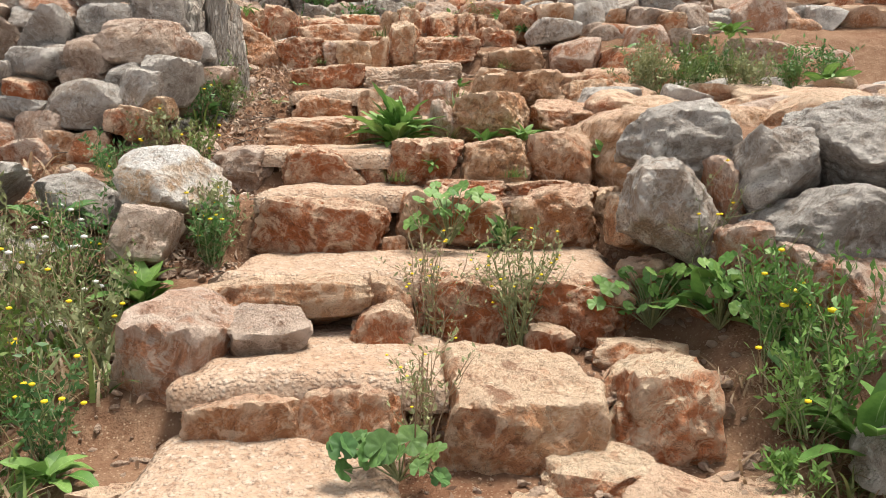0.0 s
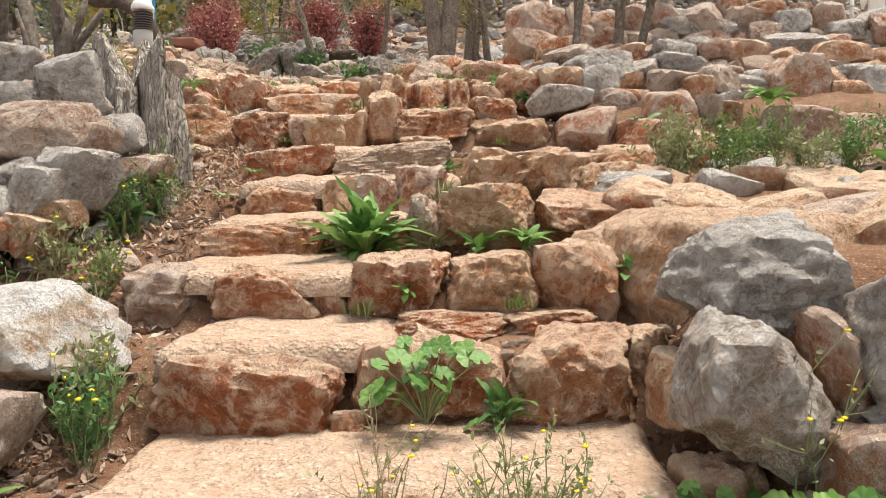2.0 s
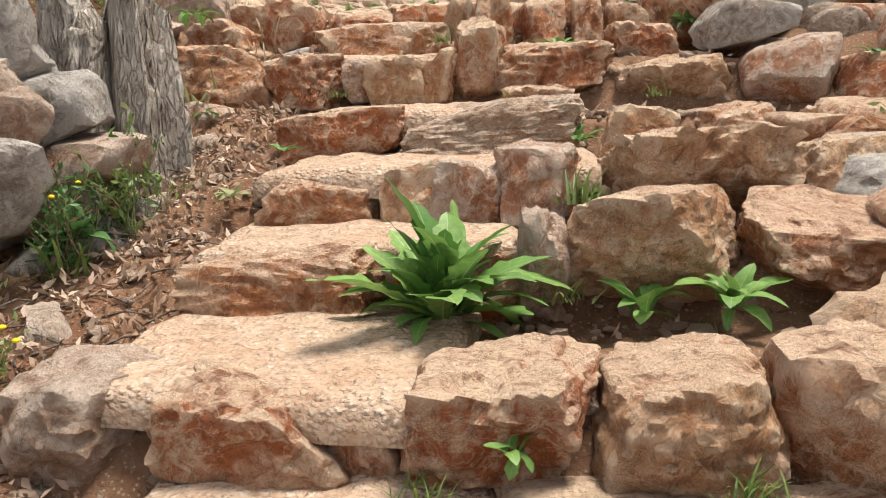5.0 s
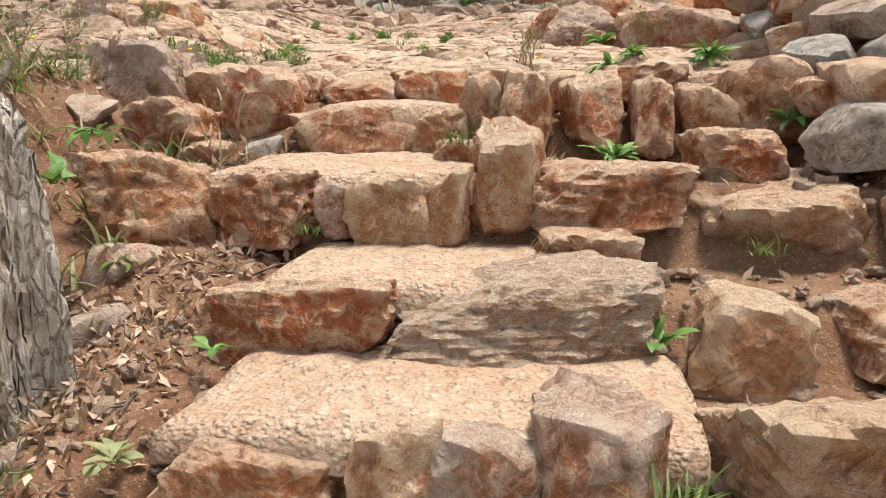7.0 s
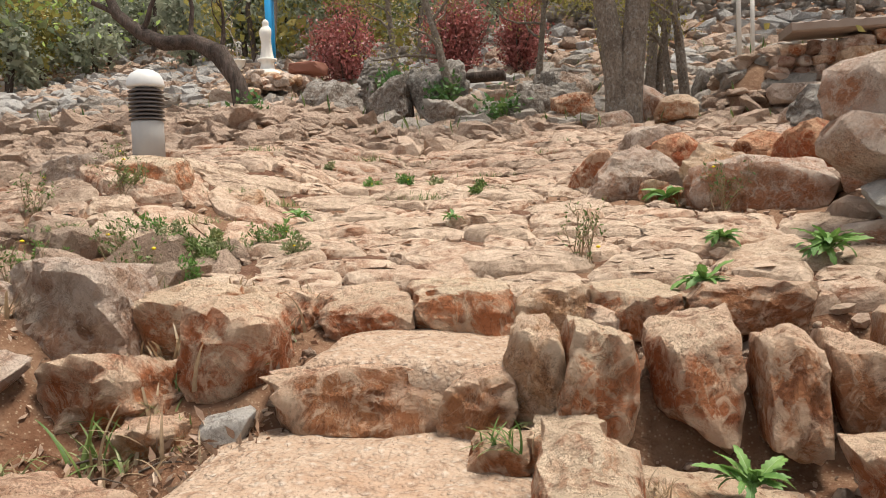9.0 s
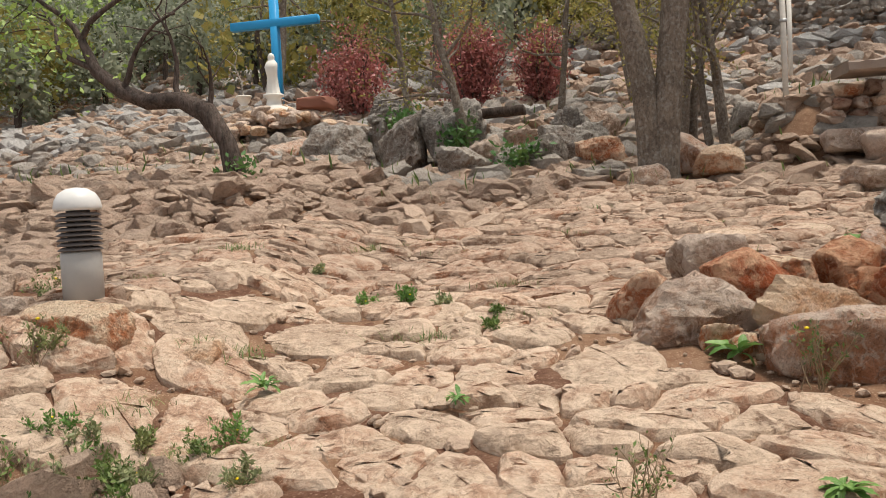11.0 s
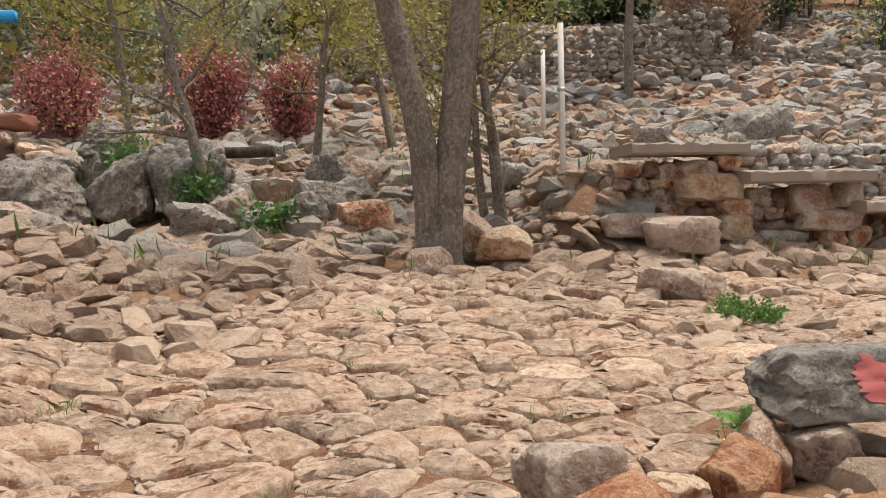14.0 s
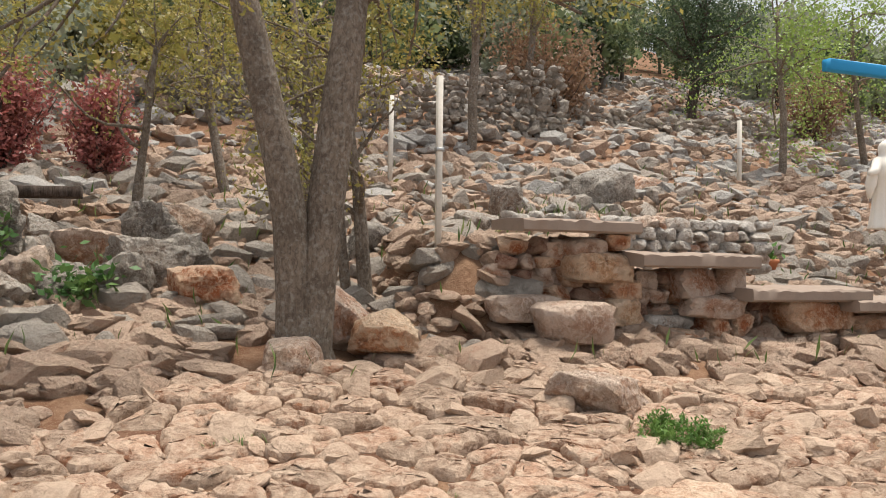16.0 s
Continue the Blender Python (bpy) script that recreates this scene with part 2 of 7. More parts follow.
DRY = leaf_material("dry_stalk", (0.3, 0.2, 0.11), (0.5, 0.38, 0.24), (0.2, 0.1, 0.06), 0.3)
LITTER = leaf_material("fallen_leaf", (0.26, 0.16, 0.105), (0.62, 0.47, 0.34), (0.36, 0.17, 0.09), 0.4, through=0.05)
CROWN_OLIVE = leaf_material("olive_yellow_leaf", (0.2, 0.2, 0.05), (0.42, 0.36, 0.1), (0.46, 0.27, 0.08), 0.4, through=0.4)
CROWN_GREEN = leaf_material("woodland_leaf", (0.12, 0.16, 0.075), (0.23, 0.28, 0.13), (0.3, 0.26, 0.13), 0.25, through=0.45)
CROWN_DARK = leaf_material("evergreen_leaf", (0.045, 0.08, 0.04), (0.11, 0.155, 0.07), (0.08, 0.1, 0.03), 0.15)
CROWN_SPRING = leaf_material("spring_leaf", (0.2, 0.32, 0.06), (0.42, 0.54, 0.14), (0.36, 0.42, 0.1), 0.2)
CROWN_RED = leaf_material("red_shrub_leaf", (0.24, 0.07, 0.06), (0.62, 0.23, 0.2), (0.2, 0.15, 0.07), 0.4)
CROWN_RUST = leaf_material("rust_brown_leaf", (0.24, 0.14, 0.085), (0.42, 0.26, 0.16), (0.3, 0.22, 0.13), 0.3, through=0.4)
# Paler, greyer leaf green: distance haze put into the colour.
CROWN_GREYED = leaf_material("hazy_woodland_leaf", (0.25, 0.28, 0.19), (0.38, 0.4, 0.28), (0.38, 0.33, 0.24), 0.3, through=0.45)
BARK = bark_material("grey_brown_bark", (0.27, 0.215, 0.165), (0.12, 0.092, 0.07), 1.0, 0.45, 0.0, 15)
BARK_OLD = bark_material("silvery_old_bark", (0.82, 0.74, 0.64), (0.4, 0.32, 0.25), 1.3, 0.5, 0.22, 7)
BARK_DARK = bark_material("dark_bark", (0.15, 0.11, 0.09), (0.05, 0.038, 0.03), 1.0, 0.1)
YELLOW = plain_material("yellow_petal", (0.85, 0.62, 0.02), 0.5, 0.05)
FLUFF = plain_material("pale_seed_head", (0.75, 0.73, 0.68), 0.9, 0.1)
BLUE = plain_material("sky_blue_paint", (0.03, 0.3, 0.58), 0.45, 0.12)
WHITE = plain_material("weathered_white_paint", (0.66, 0.61, 0.53), 0.7, 0.5)
PLASTER = plain_material("white_cast_stone", (0.8, 0.75, 0.66), 0.75, 0.2)
PLASTIC = plain_material("grey_lamp_plastic", (0.42, 0.4, 0.37), 0.5, 0.15)
OPAL = plain_material("opal_dome", (0.66, 0.64, 0.6), 0.4, 0.15)
LOUVRE = plain_material("dark_louvre", (0.12, 0.1, 0.09), 0.5, 0.2)
COPING = plain_material("grey_concrete_coping", (0.3, 0.23, 0.18), 0.85, 0.35)
TERRACOTTA = plain_material("terracotta", (0.45, 0.16, 0.07), 0.75, 0.2)
CLAY = plain_material("dark_red_clay", (0.24, 0.1, 0.065), 0.8, 0.3)
STEEL = plain_material("galvanised_steel", (0.42, 0.42, 0.41), 0.45, 0.2, 0.6)
RED_PAINT = plain_material("faded_red_paint", (0.42, 0.11, 0.1), 0.8, 0.5)


# ---- mesh builders ----
def ico(level):
    bm = bmesh.new()
    bmesh.ops.create_icosphere(bm, subdivisions=level, radius=1)
    v = np.array([p.co[:] for p in bm.verts])
    f = np.array([[p.index for p in q.verts] for q in bm.faces])
    bm.free()
    return v, f


ICO = {k: ico(k) for k in (1, 2, 3, 4, 5)}


def waves(p, rng, freq, octaves=3, per=7, fall=0.55):
    """Smooth random relief over points p, from summed waves in random directions."""
    out, amp = np.zeros(len(p)), 1.0
    for _ in range(octaves):
        k = rng.normal(size=(per, 3))
        k /= np.linalg.norm(k, axis=1)[:, None]
        ph = rng.uniform(0, 6.28, per)
        out += amp * np.sin(freq * p @ k.T + ph).sum(1) / per ** 0.5 / 1.4
        freq, amp = freq * 2.1, amp * fall
    return out


def rock_shape(seed, level, cuts=10, rough=0.03, blocky=0.2, strata=0.0, chips=None, tilt=0.12):
    """A broken stone that fills the box -1..1: a ball cut by planes, chipped, with relief on it."""
    rng = np.random.default_rng(seed)
    d, f = ICO[level]
    n = np.vstack([np.eye(3), -np.eye(3)]) + rng.normal(scale=blocky, size=(6, 3))
    n = np.vstack([n, rng.normal(size=(cuts, 3))])
    n /= np.linalg.norm(n, axis=1)[:, None]
    h = np.concatenate([np.ones(6), rng.uniform(1.02, 1.4, cuts)])

    def cut(ways, n, h):
        dot = ways @ n.T
        return np.where(dot > 0.08, h / np.maximum(dot, 0.08), 9.0)

    count = {1: 6, 2: 14, 3: 44, 4: 120, 5: 180}[level] if chips is None else chips
    c = rng.normal(size=(count, 3))
    c /= np.linalg.norm(c, axis=1)[:, None]
    rc = cut(c, n, h)
    order = rc.argsort(1)
    first, second = order[:, 0], order[:, 1]
    near = np.exp(-(np.take_along_axis(rc, second[:, None], 1) - np.take_along_axis(rc, first[:, None], 1)) / 0.12)
    cn = n[first] + near * rng.uniform(0.2, 1.0, (count, 1)) * n[second] + rng.normal(scale=tilt, size=(count, 3))
    cn /= np.linalg.norm(cn, axis=1)[:, None]
    ch = rc.min(1) * np.maximum((c * cn).sum(1), 0.1) * (1 - rng.uniform(0.0, 0.06, count))
    r = cut(d, np.vstack([n, cn]), np.concatenate([h, ch]))
    r = np.partition(r, 1, axis=1)
    r = r[:, 0] - 0.012 * np.exp(-(r[:, 1] - r[:, 0]) / 0.02)
    p = d * r[:, None]
    rel = waves(p, rng, 3.0, 4)
    ridge = np.abs(waves(p, rng, 4.2, 4, 7, 0.6))
    p = p * (1 + rough * (0.8 * rel - 1.1 * ridge))[:, None]
    if level >= 4:
        p = p * (1 + 0.35 * rough * waves(p, rng, 26, 2))[:, None]
    if strata:
        q = p[:, 2] * 9 + 1.5 * waves(p, rng, 1.6, 2)
        lay = (q - np.floor(q)) ** 3
        p[:, :2] *= (1 - strata * lay)[:, None]
    lo, hi = p.min(0), p.max(0)
    return (p - lo) / (hi - lo) * 2 - 1, f


def as_mesh(name, v, f, material, smooth=True, sharp=0):
    me = bpy.data.meshes.new(name)
    me.from_pydata(np.asarray(v).tolist(), [], np.asarray(f).tolist() if isinstance(f, np.ndarray) else f)
    if smooth:
        me.polygons.foreach_set("use_smooth", [True] * len(me.polygons))
        if sharp:
            me.set_sharp_from_angle(angle=radians(sharp))
    me.materials.append(material)
    return me


def empty(name, at=(0, 0, 0)):
    ob = new(name)
    ob.location = at
    ob.empty_display_size = 0.1
    return ob


def under(ob, parent):
    ob.parent = parent
    ob.matrix_parent_inverse = Matrix.Translation(parent.location).inverted() if parent.parent is None else Matrix()
    return ob


def part(name, v, f, material, parent=None, label="", smooth=True, sharp=0):
    ob = new(name, as_mesh(name, v, f, material, smooth, sharp))
    if parent:
        under(ob, parent)
    return tagged(ob, label)


SEED = [100]


def stone(box, material, parent=None, name="stone", level=4, turn=0.0, lean=0.0, **shape):
    """One stone that fills box = (x0, x1, y0, y1, z0, z1), turned about its upright axis."""
    SEED[0] += 1
    v, f = rock_shape(SEED[0], level, **shape)
    x0, x1, y0, y1, z0, z1 = box
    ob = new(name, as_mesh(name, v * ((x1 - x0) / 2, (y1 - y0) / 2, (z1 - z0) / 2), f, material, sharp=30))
    ob.matrix_world = pose((x0 + x1) / 2, (y0 + y1) / 2, (z0 + z1) / 2, 0, lean, turn)
    if parent:
        under(ob, parent)
    return ob


LIB = {}


def library(material, level, count=14, **shape):
    key = (material.name, level)
    if key not in LIB:
        LIB[key] = [as_mesh("stone", *rock_shape(900 + k + 50 * level, level, **shape), material, sharp=30) for k in range(count)]
    return LIB[key]


def piece(mesh, m, parent, name="stone"):
    ob = new(name, mesh)
    ob.matrix_world = m
    if parent:
        under(ob, parent)
    return ob


class Geo:
    """Gathers vertices and faces for one mesh."""

    def __init__(self):
        self.v, self.f, self.n = [], [], 0

    def add(self, v, f):
        self.v.append(np.asarray(v, float))
        self.f.extend((np.asarray(f) + self.n).tolist())
        self.n += len(v)

    def tube(self, pts, radii, sides=8, wob=0.0, rng=None):
        pts = np.asarray(pts, float)
        k = len(pts)
        ang = np.linspace(0, 2 * np.pi, sides, endpoint=False)
        ref = np.array([0.31, 0.95, 0.05])
        rows = []
        for i in range(k):
            t = pts[min(i + 1, k - 1)] - pts[max(i - 1, 0)]
            t = t / (np.linalg.norm(t) + 1e-9)
            a = np.cross(t, ref)
            a /= np.linalg.norm(a) + 1e-9
            b = np.cross(t, a)
            r = radii[i] * (1 + (wob * rng.normal(size=sides) if wob else 0))
            rows.append(pts[i] + (np.cos(ang) * r)[:, None] * a + (np.sin(ang) * r)[:, None] * b)
        v = np.vstack(rows + [pts[-1:]])
        f = [[i * sides + j, i * sides + (j + 1) % sides, (i + 1) * sides + (j + 1) % sides, (i + 1) * sides + j] for i in range(k - 1) for j in range(sides)]
        f += [[(k - 1) * sides + j, (k - 1) * sides + (j + 1) % sides, k * sides] for j in range(sides)]
        self.v.append(v)
        self.f.extend([[q + self.n for q in p] for p in f])
        self.n += len(v)

    def leaves(self, at, size, rng, up=0.3, long=1.9, way=None):
        """A small folded leaf at each point."""
        at = np.asarray(at, float)
        n = len(at)
        if not n:
            return
        d = rng.normal(size=(n, 3)) + (0, 0, up)
        if way is not None:
            d += way
        d /= np.linalg.norm(d, axis=1)[:, None]
        s = np.cross(d, rng.normal(size=(n, 3)))
        s /= np.linalg.norm(s, axis=1)[:, None] + 1e-9
        w = np.cross(d, s)
        L = (size * rng.uniform(0.6, 1.4, n))[:, None]
        a, m = at, at + d * L * 0.5 + w * L * 0.08
        v = np.stack([a, m + s * L / long * 0.5, at + d * L, m - s * L / long * 0.5], 1).reshape(-1, 3)
        self.add(v, np.arange(4 * n).reshape(-1, 4))

    def rocks(self, at, size, rng, level=1, flat=0.6, turn=True):
        """Stones of the given half-sizes scattered at points."""
        shapes = [rock_shape(300 + k, level, 6, 0.03, 0.28) for k in range(10)]
        for p, s in zip(at, size):
            v, f = shapes[rng.integers(10)]
            v = v * (s * rng.uniform(0.75, 1.35), s * rng.uniform(0.6, 1.1), s * flat * rng.uniform(0.6, 1.3))
            e = Euler((rng.normal(0, 0.28), rng.normal(0, 0.28), rng.uniform(0, 6.28))).to_matrix()
            self.add(v @ np.array(e).T + p, f)

    def mesh(self, name, material, smooth=True):
        return as_mesh(name, np.vstack(self.v) if self.v else [], self.f, material, smooth)

    def object(self, name, material, parent=None, label="", smooth=True):
        ob = new(name, self.mesh(name, material, smooth))
        if parent:
            under(ob, parent)
        return tagged(ob, label)


# ---- the ground ----
FRONTS = [1.66, 2.27, 2.88, 3.48, 4.05, 4.72, 5.17, 5.66, 6.15, 6.8, 7.3]
TREADS = [0.62, 0.82, 1.06, 1.34, 1.55, 1.74, 1.95, 2.15, 2.41, 2.62, 2.76]
STEP_Y, STEP_Z = [-6.0, 0.0], [-2.0, 0.15]
for front_y, tread_z in zip(FRONTS, TREADS):
    STEP_Y += [front_y + 0.05, front_y + 0.16]
    STEP_Z += [STEP_Z[-1] + 0.02, tread_z - 0.05]
SLOPE_Y = [-30, 0, 2.6, 7.4, 9.7, 13.5, 15, 18, 21, 22.5, 26, 30, 45, 70, 160]
SLOPE_Z = [-9, -0.3, 0.78, 2.72, 3.1, 3.68, 3.92, 4.4, 5.4, 6.0, 7.5, 8.9, 14.0, 22.0, 52]
STEP_Y += [7.75, 9.7, 13.5, 160]
STEP_Z += [2.76, 3.1, 3.68, 52]
BANK_Y = [-30, 0, 2.2, 2.7, 3.4, 6.0, 6.4, 7.4, 8.4, 10.5, 12.5, 15, 18, 21, 22.5, 26, 30, 45, 70, 160]
BANK_Z = [-9, -0.3, 0.55, 0.95, 1.6, 2.0, 2.45, 2.9, 3.15, 3.3, 3.5, 3.92, 4.4, 5.4, 6.0, 7.5, 8.9, 14.0, 22.0, 52]


def smooth_step(a, b, x):
    t = np.clip((x - a) / (b - a), 0, 1)
    return t * t * (3 - 2 * t)


def ground(x, y):
    """Height of the bare soil."""
    x, y = np.asarray(x, float), np.asarray(y, float)
    mid = np.where(y < 8.0, np.interp(y, STEP_Y, STEP_Z), np.interp(y, SLOPE_Y, SLOPE_Z))
    left = np.interp(y, SLOPE_Y, SLOPE_Z) + 0.55 * smooth_step(4.2, 5.2, y) * smooth_step(-1.75, -2.3, x) * smooth_step(7.6, 6.2, y)
    left = left + 0.25 * smooth_step(-1.9, -3.0, x) * smooth_step(7.5, 8.8, y) * smooth_step(14, 11, y)
    left = left + 0.42 * smooth_step(11.4, 13.0, y) * smooth_step(-2.6, -4.0, x) * smooth_step(17.0, 14.6, y)
    left = left + 0.13 * np.exp(-((x + 2.97) / 0.45) ** 2 - ((y - 9.1) / 0.4) ** 2)
    right = np.interp(y, BANK_Y, BANK_Z)
    z = mid + (left - mid) * smooth_step(-0.98, -1.3, x)
    z = z + (right - z) * smooth_step(0.85, 1.15, x)
    z = z - 0.9 * smooth_step(0.0, -5.0, x) * smooth_step(20, 28, y)
    level = np.interp(x, [1.0, 1.7, 3.1, 3.35, 4.4, 4.65, 6, 8, 12], [3.9, 4.78, 4.82, 4.5, 4.5, 4.2, 4.15, 4.05, 4.0]) + 0.05 * (y - 15.5)
    z = z + smooth_step(15.1, 15.8, y) * smooth_step(21, 17.5, y) * np.maximum(level - z, 0)
    far = smooth_step(16, 30, y)
    return z + far * 0.16 * (np.sin(0.31 * x + 0.2 * y) + np.sin(0.17 * x - 0.4 * y + 1)) - far * 0.02 * np.clip(-x - 8, 0, 30)


def g1(x, y):
    return float(ground(x, y))


gx = np.concatenate([-np.geomspace(60, 4.2, 22), np.arange(-4, 5, 0.07), np.geomspace(5.2, 60, 22)])
gy = np.concatenate([-np.geomspace(30, 0.6, 10), np.arange(-0.4, 10, 0.07), np.arange(10, 21, 0.2), np.geomspace(21.3, 160, 40)])
GX, GY = np.meshgrid(gx, gy)
rng = np.random.default_rng(5)
flatp = np.column_stack([GX.ravel(), GY.ravel(), np.zeros(GX.size)])
GZ = ground(GX, GY).ravel() + 0.012 * waves(flatp, rng, 9, 3) + 0.01 * waves(flatp, rng, 31, 2)
nx = len(gx)
idx = np.arange(GX.size).reshape(GX.shape)
quads = np.stack([idx[:-1, :-1], idx[:-1, 1:], idx[1:, 1:], idx[1:, :-1]], -1).reshape(-1, 4)
soil = part("ground", np.column_stack([flatp[:, :2], GZ]), quads, SOIL)
tagged(soil, "bare red-brown earth of a stony hillside", "ground", kind="structure")


# ---- the stone steps ----
def tread(k, x0, x1, parent, depth=None, material=GRAVEL, name="tread", lift=0.0):
    """The pebbled upper surface of a step: a slab with a worn rim."""
    y0 = FRONTS[k] + 0.06
    y1 = FRONTS[k + 1] + 0.1 if depth is None else y0 + depth
    nx, ny = int((x1 - x0) / 0.035), int((y1 - y0) / 0.035)
    X, Y = np.meshgrid(np.linspace(x0, x1, nx), np.linspace(y0, y1, ny))
    r = np.random.default_rng(40 + k)
    P = np.column_stack([X.ravel(), Y.ravel(), np.zeros(X.size)])
    edge = np.minimum(np.minimum(X - x0, x1 - X), (Y - y0) * 1.3).ravel()
    z = TREADS[k] + 0.012 + lift + 0.016 * waves(P, r, 5, 3) + 0.006 * waves(P, r, 40, 2) - 0.035 * np.exp(-np.maximum(edge, 0) / 0.03)
    z += 0.03 * smooth_step(y0, y1, P[:, 1])
    P[:, 0] += 0.03 * waves(P, r, 6, 3) * np.exp(-edge / 0.1)
    P[:, 1] += 0.02 * waves(P, r, 8, 3) * np.exp(-edge / 0.1)
    top = np.column_stack([P[:, :2], z])
    low = top - (0, 0, 0.07)
    i = np.arange(X.size).reshape(X.shape)
    f = np.stack([i[:-1, :-1], i[:-1, 1:], i[1:, 1:], i[1:, :-1]], -1).reshape(-1, 4).tolist()
    rim = list(i[0]) + list(i[1:, -1]) + list(i[-1, -2::-1]) + list(i[-2:0:-1, 0])
    N = X.size
    f += [[rim[a], rim[a - 1], N + rim[a - 1], N + rim[a]] for a in range(len(rim))]
    return part(name, np.vstack([top, low]), f, material, parent, "cream pebbled mortar tread")


C, O, G, M, S = CREAM, OCHRE, GREY, MIXED, SCHIST
# the stretch of pebbled mortar on each tread, from left to right
MORTAR = {0: (-0.86, -0.12), 1: (-0.86, 0.04), 2: (-0.88, 0.72), 3: (-0.84, -0.06), 4: (-1.1, -0.2), 5: (-1.05, -0.06), 6: (-1.0, 0.18), 7: (-0.95, 0.0), 8: (-1.35, -0.2), 9: (-1.15, -0.4)}


# where the mortar laps over the facing stones
LAP = {0: (-0.9, -0.1), 1: (-0.9, -0.05), 2: (-0.95, 0.7), 3: (-0.85, -0.2), 4: (-0.9, -0.26), 5: (-1.05, -0.2), 6: (-1.0, -0.12), 7: (-1.1, -0.5), 8: (-1.3, -0.4), 9: (-1.3, -0.5)}


def lay_step(k, face):
    """A step. face: its stones as (left, right, below, above, depth, material, forward)."""
    step = empty("stone_step", (0, FRONTS[k], TREADS[k] - 0.2))
    tagged(step, "rough step of ochre limestone blocks with pebbled mortar", "step", "stone steps", "structure")
    for x0, x1, z0, z1, depth, mat, fwd in face:
        y = FRONTS[k] - fwd
        low, high = LAP.get(k, (9, 9))
        if low < (x0 + x1) / 2 < high and z1 > TREADS[k] - 0.06:
            depth, z1 = min(depth, 0.24), min(z1, TREADS[k] + 0.015)
        wide = x1 - x0 > 0.36 and k < 9
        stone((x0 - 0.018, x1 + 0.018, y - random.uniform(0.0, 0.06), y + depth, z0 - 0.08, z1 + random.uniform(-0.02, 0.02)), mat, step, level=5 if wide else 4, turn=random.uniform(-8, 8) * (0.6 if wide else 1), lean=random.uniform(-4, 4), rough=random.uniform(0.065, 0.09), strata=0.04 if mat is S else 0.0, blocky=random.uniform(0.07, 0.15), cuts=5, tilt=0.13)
    if k in MORTAR:
        tread(k, *MORTAR[k], step)


lay_step(0, [(-1.02, -0.7, 0.25, 0.63, 0.4, O, 0.0), (-0.72, -0.1, 0.25, 0.6, 0.3, O, 0), (-0.12, 0.45, 0.3, 0.61, 0.62, C, 0), (0.42, 1.15, 0.3, 0.63, 0.64, O, 0), (-1.02, -0.7, 0.5, 0.75, 0.45, O, -0.36), (0.28, 0.62, 0.55, 0.66, 0.22, C, -0.42)])
lay_step(1, [(-0.8, -0.42, 0.55, 0.8, 0.4, O, 0.0), (-0.47, -0.1, 0.55, 0.85, 0.4, O, 0.04), (-0.01, 0.49, 0.5, 0.88, 0.5, C, 0.1), (0.48, 0.9, 0.52, 0.87, 0.46, C, 0.04), (0.52, 0.86, 0.78, 0.87, 0.2, C, -0.4)])
lay_step(2, [(-0.96, -0.27, 0.93, 1.09, 0.5, C, 0.06), (-0.29, -0.12, 0.84, 1.08, 0.3, C, 0), (-0.12, 0.26, 0.8, 1.07, 0.35, O, -0.02), (0.22, 0.74, 0.86, 1.12, 0.45, O, 0),
        (-0.32, -0.08, 0.78, 0.93, 0.25, O, 0.08), (0.3, 0.46, 0.78, 0.92, 0.16, O, 0.06), (0.72, 0.92, 0.9, 1.12, 0.3, C, -0.1)])
lay_step(3, [(-0.86, -0.25, 1.06, 1.36, 0.52, O, 0.03), (-0.21, -0.0, 1.13, 1.37, 0.4, O, 0), (-0.04, 0.28, 1.13, 1.38, 0.4, O, -0.04), (0.27, 0.72, 1.12, 1.4, 0.5, O, 0.02), (0.7, 0.86, 1.14, 1.38, 0.3, C, -0.1),
        (-0.28, -0.17, 1.1, 1.18, 0.12, O, 0.06)])
lay_step(4, [(-1.22, -0.88, 1.38, 1.59, 0.35, M, 0.0), (-0.84, -0.4, 1.36, 1.56, 0.4, O, 0), (-0.41, -0.29, 1.38, 1.54, 0.25, O, -0.05), (-0.28, 0.1, 1.4, 1.62, 0.45, O, 0.04), (0.09, 0.46, 1.4, 1.64, 0.45, C, 0.02),
        (0.44, 0.78, 1.4, 1.64, 0.4, O, 0.02), (-0.1, 0.3, 1.34, 1.4, 0.25, O, 0.16), (0.3, 0.66, 1.34, 1.41, 0.25, O, 0.14)])
lay_step(5, [(-1.04, -0.44, 1.61, 1.75, 0.45, O, 0.04), (-0.9, -0.6, 1.5, 1.58, 0.3, O, 0.12), (-0.07, 0.04, 1.58, 1.86, 0.3, M, 0.02), (0.03, 0.56, 1.63, 1.9, 0.45, C, 0.02), (0.54, 1.02, 1.65, 1.9, 0.45, O, 0.0), (-0.46, -0.05, 1.55, 1.76, 0.3, O, -0.05)])
lay_step(6, [(-0.97, -0.55, 1.76, 1.99, 0.4, O, 0.02), (-0.54, -0.36, 1.76, 2.02, 0.25, C, 0.03), (-0.37, -0.15, 1.78, 2.0, 0.3, M, 0), (-0.18, 0.11, 1.8, 2.05, 0.35, M, 0.0), (0.14, 0.76, 1.79, 2.05, 0.5, C, 0.02), (0.75, 1.12, 1.8, 2.02, 0.4, C, 0)])
lay_step(7, [(-1.08, -0.55, 1.98, 2.23, 0.35, O, 0.03), (-0.62, 0.14, 1.95, 2.2, 0.55, S, 0.05), (0.2, 0.49, 1.95, 2.16, 0.4, C, 0.05), (0.52, 0.95, 1.95, 2.17, 0.45, O, 0.03), (0.98, 1.15, 1.97, 2.15, 0.3, C, 0)])
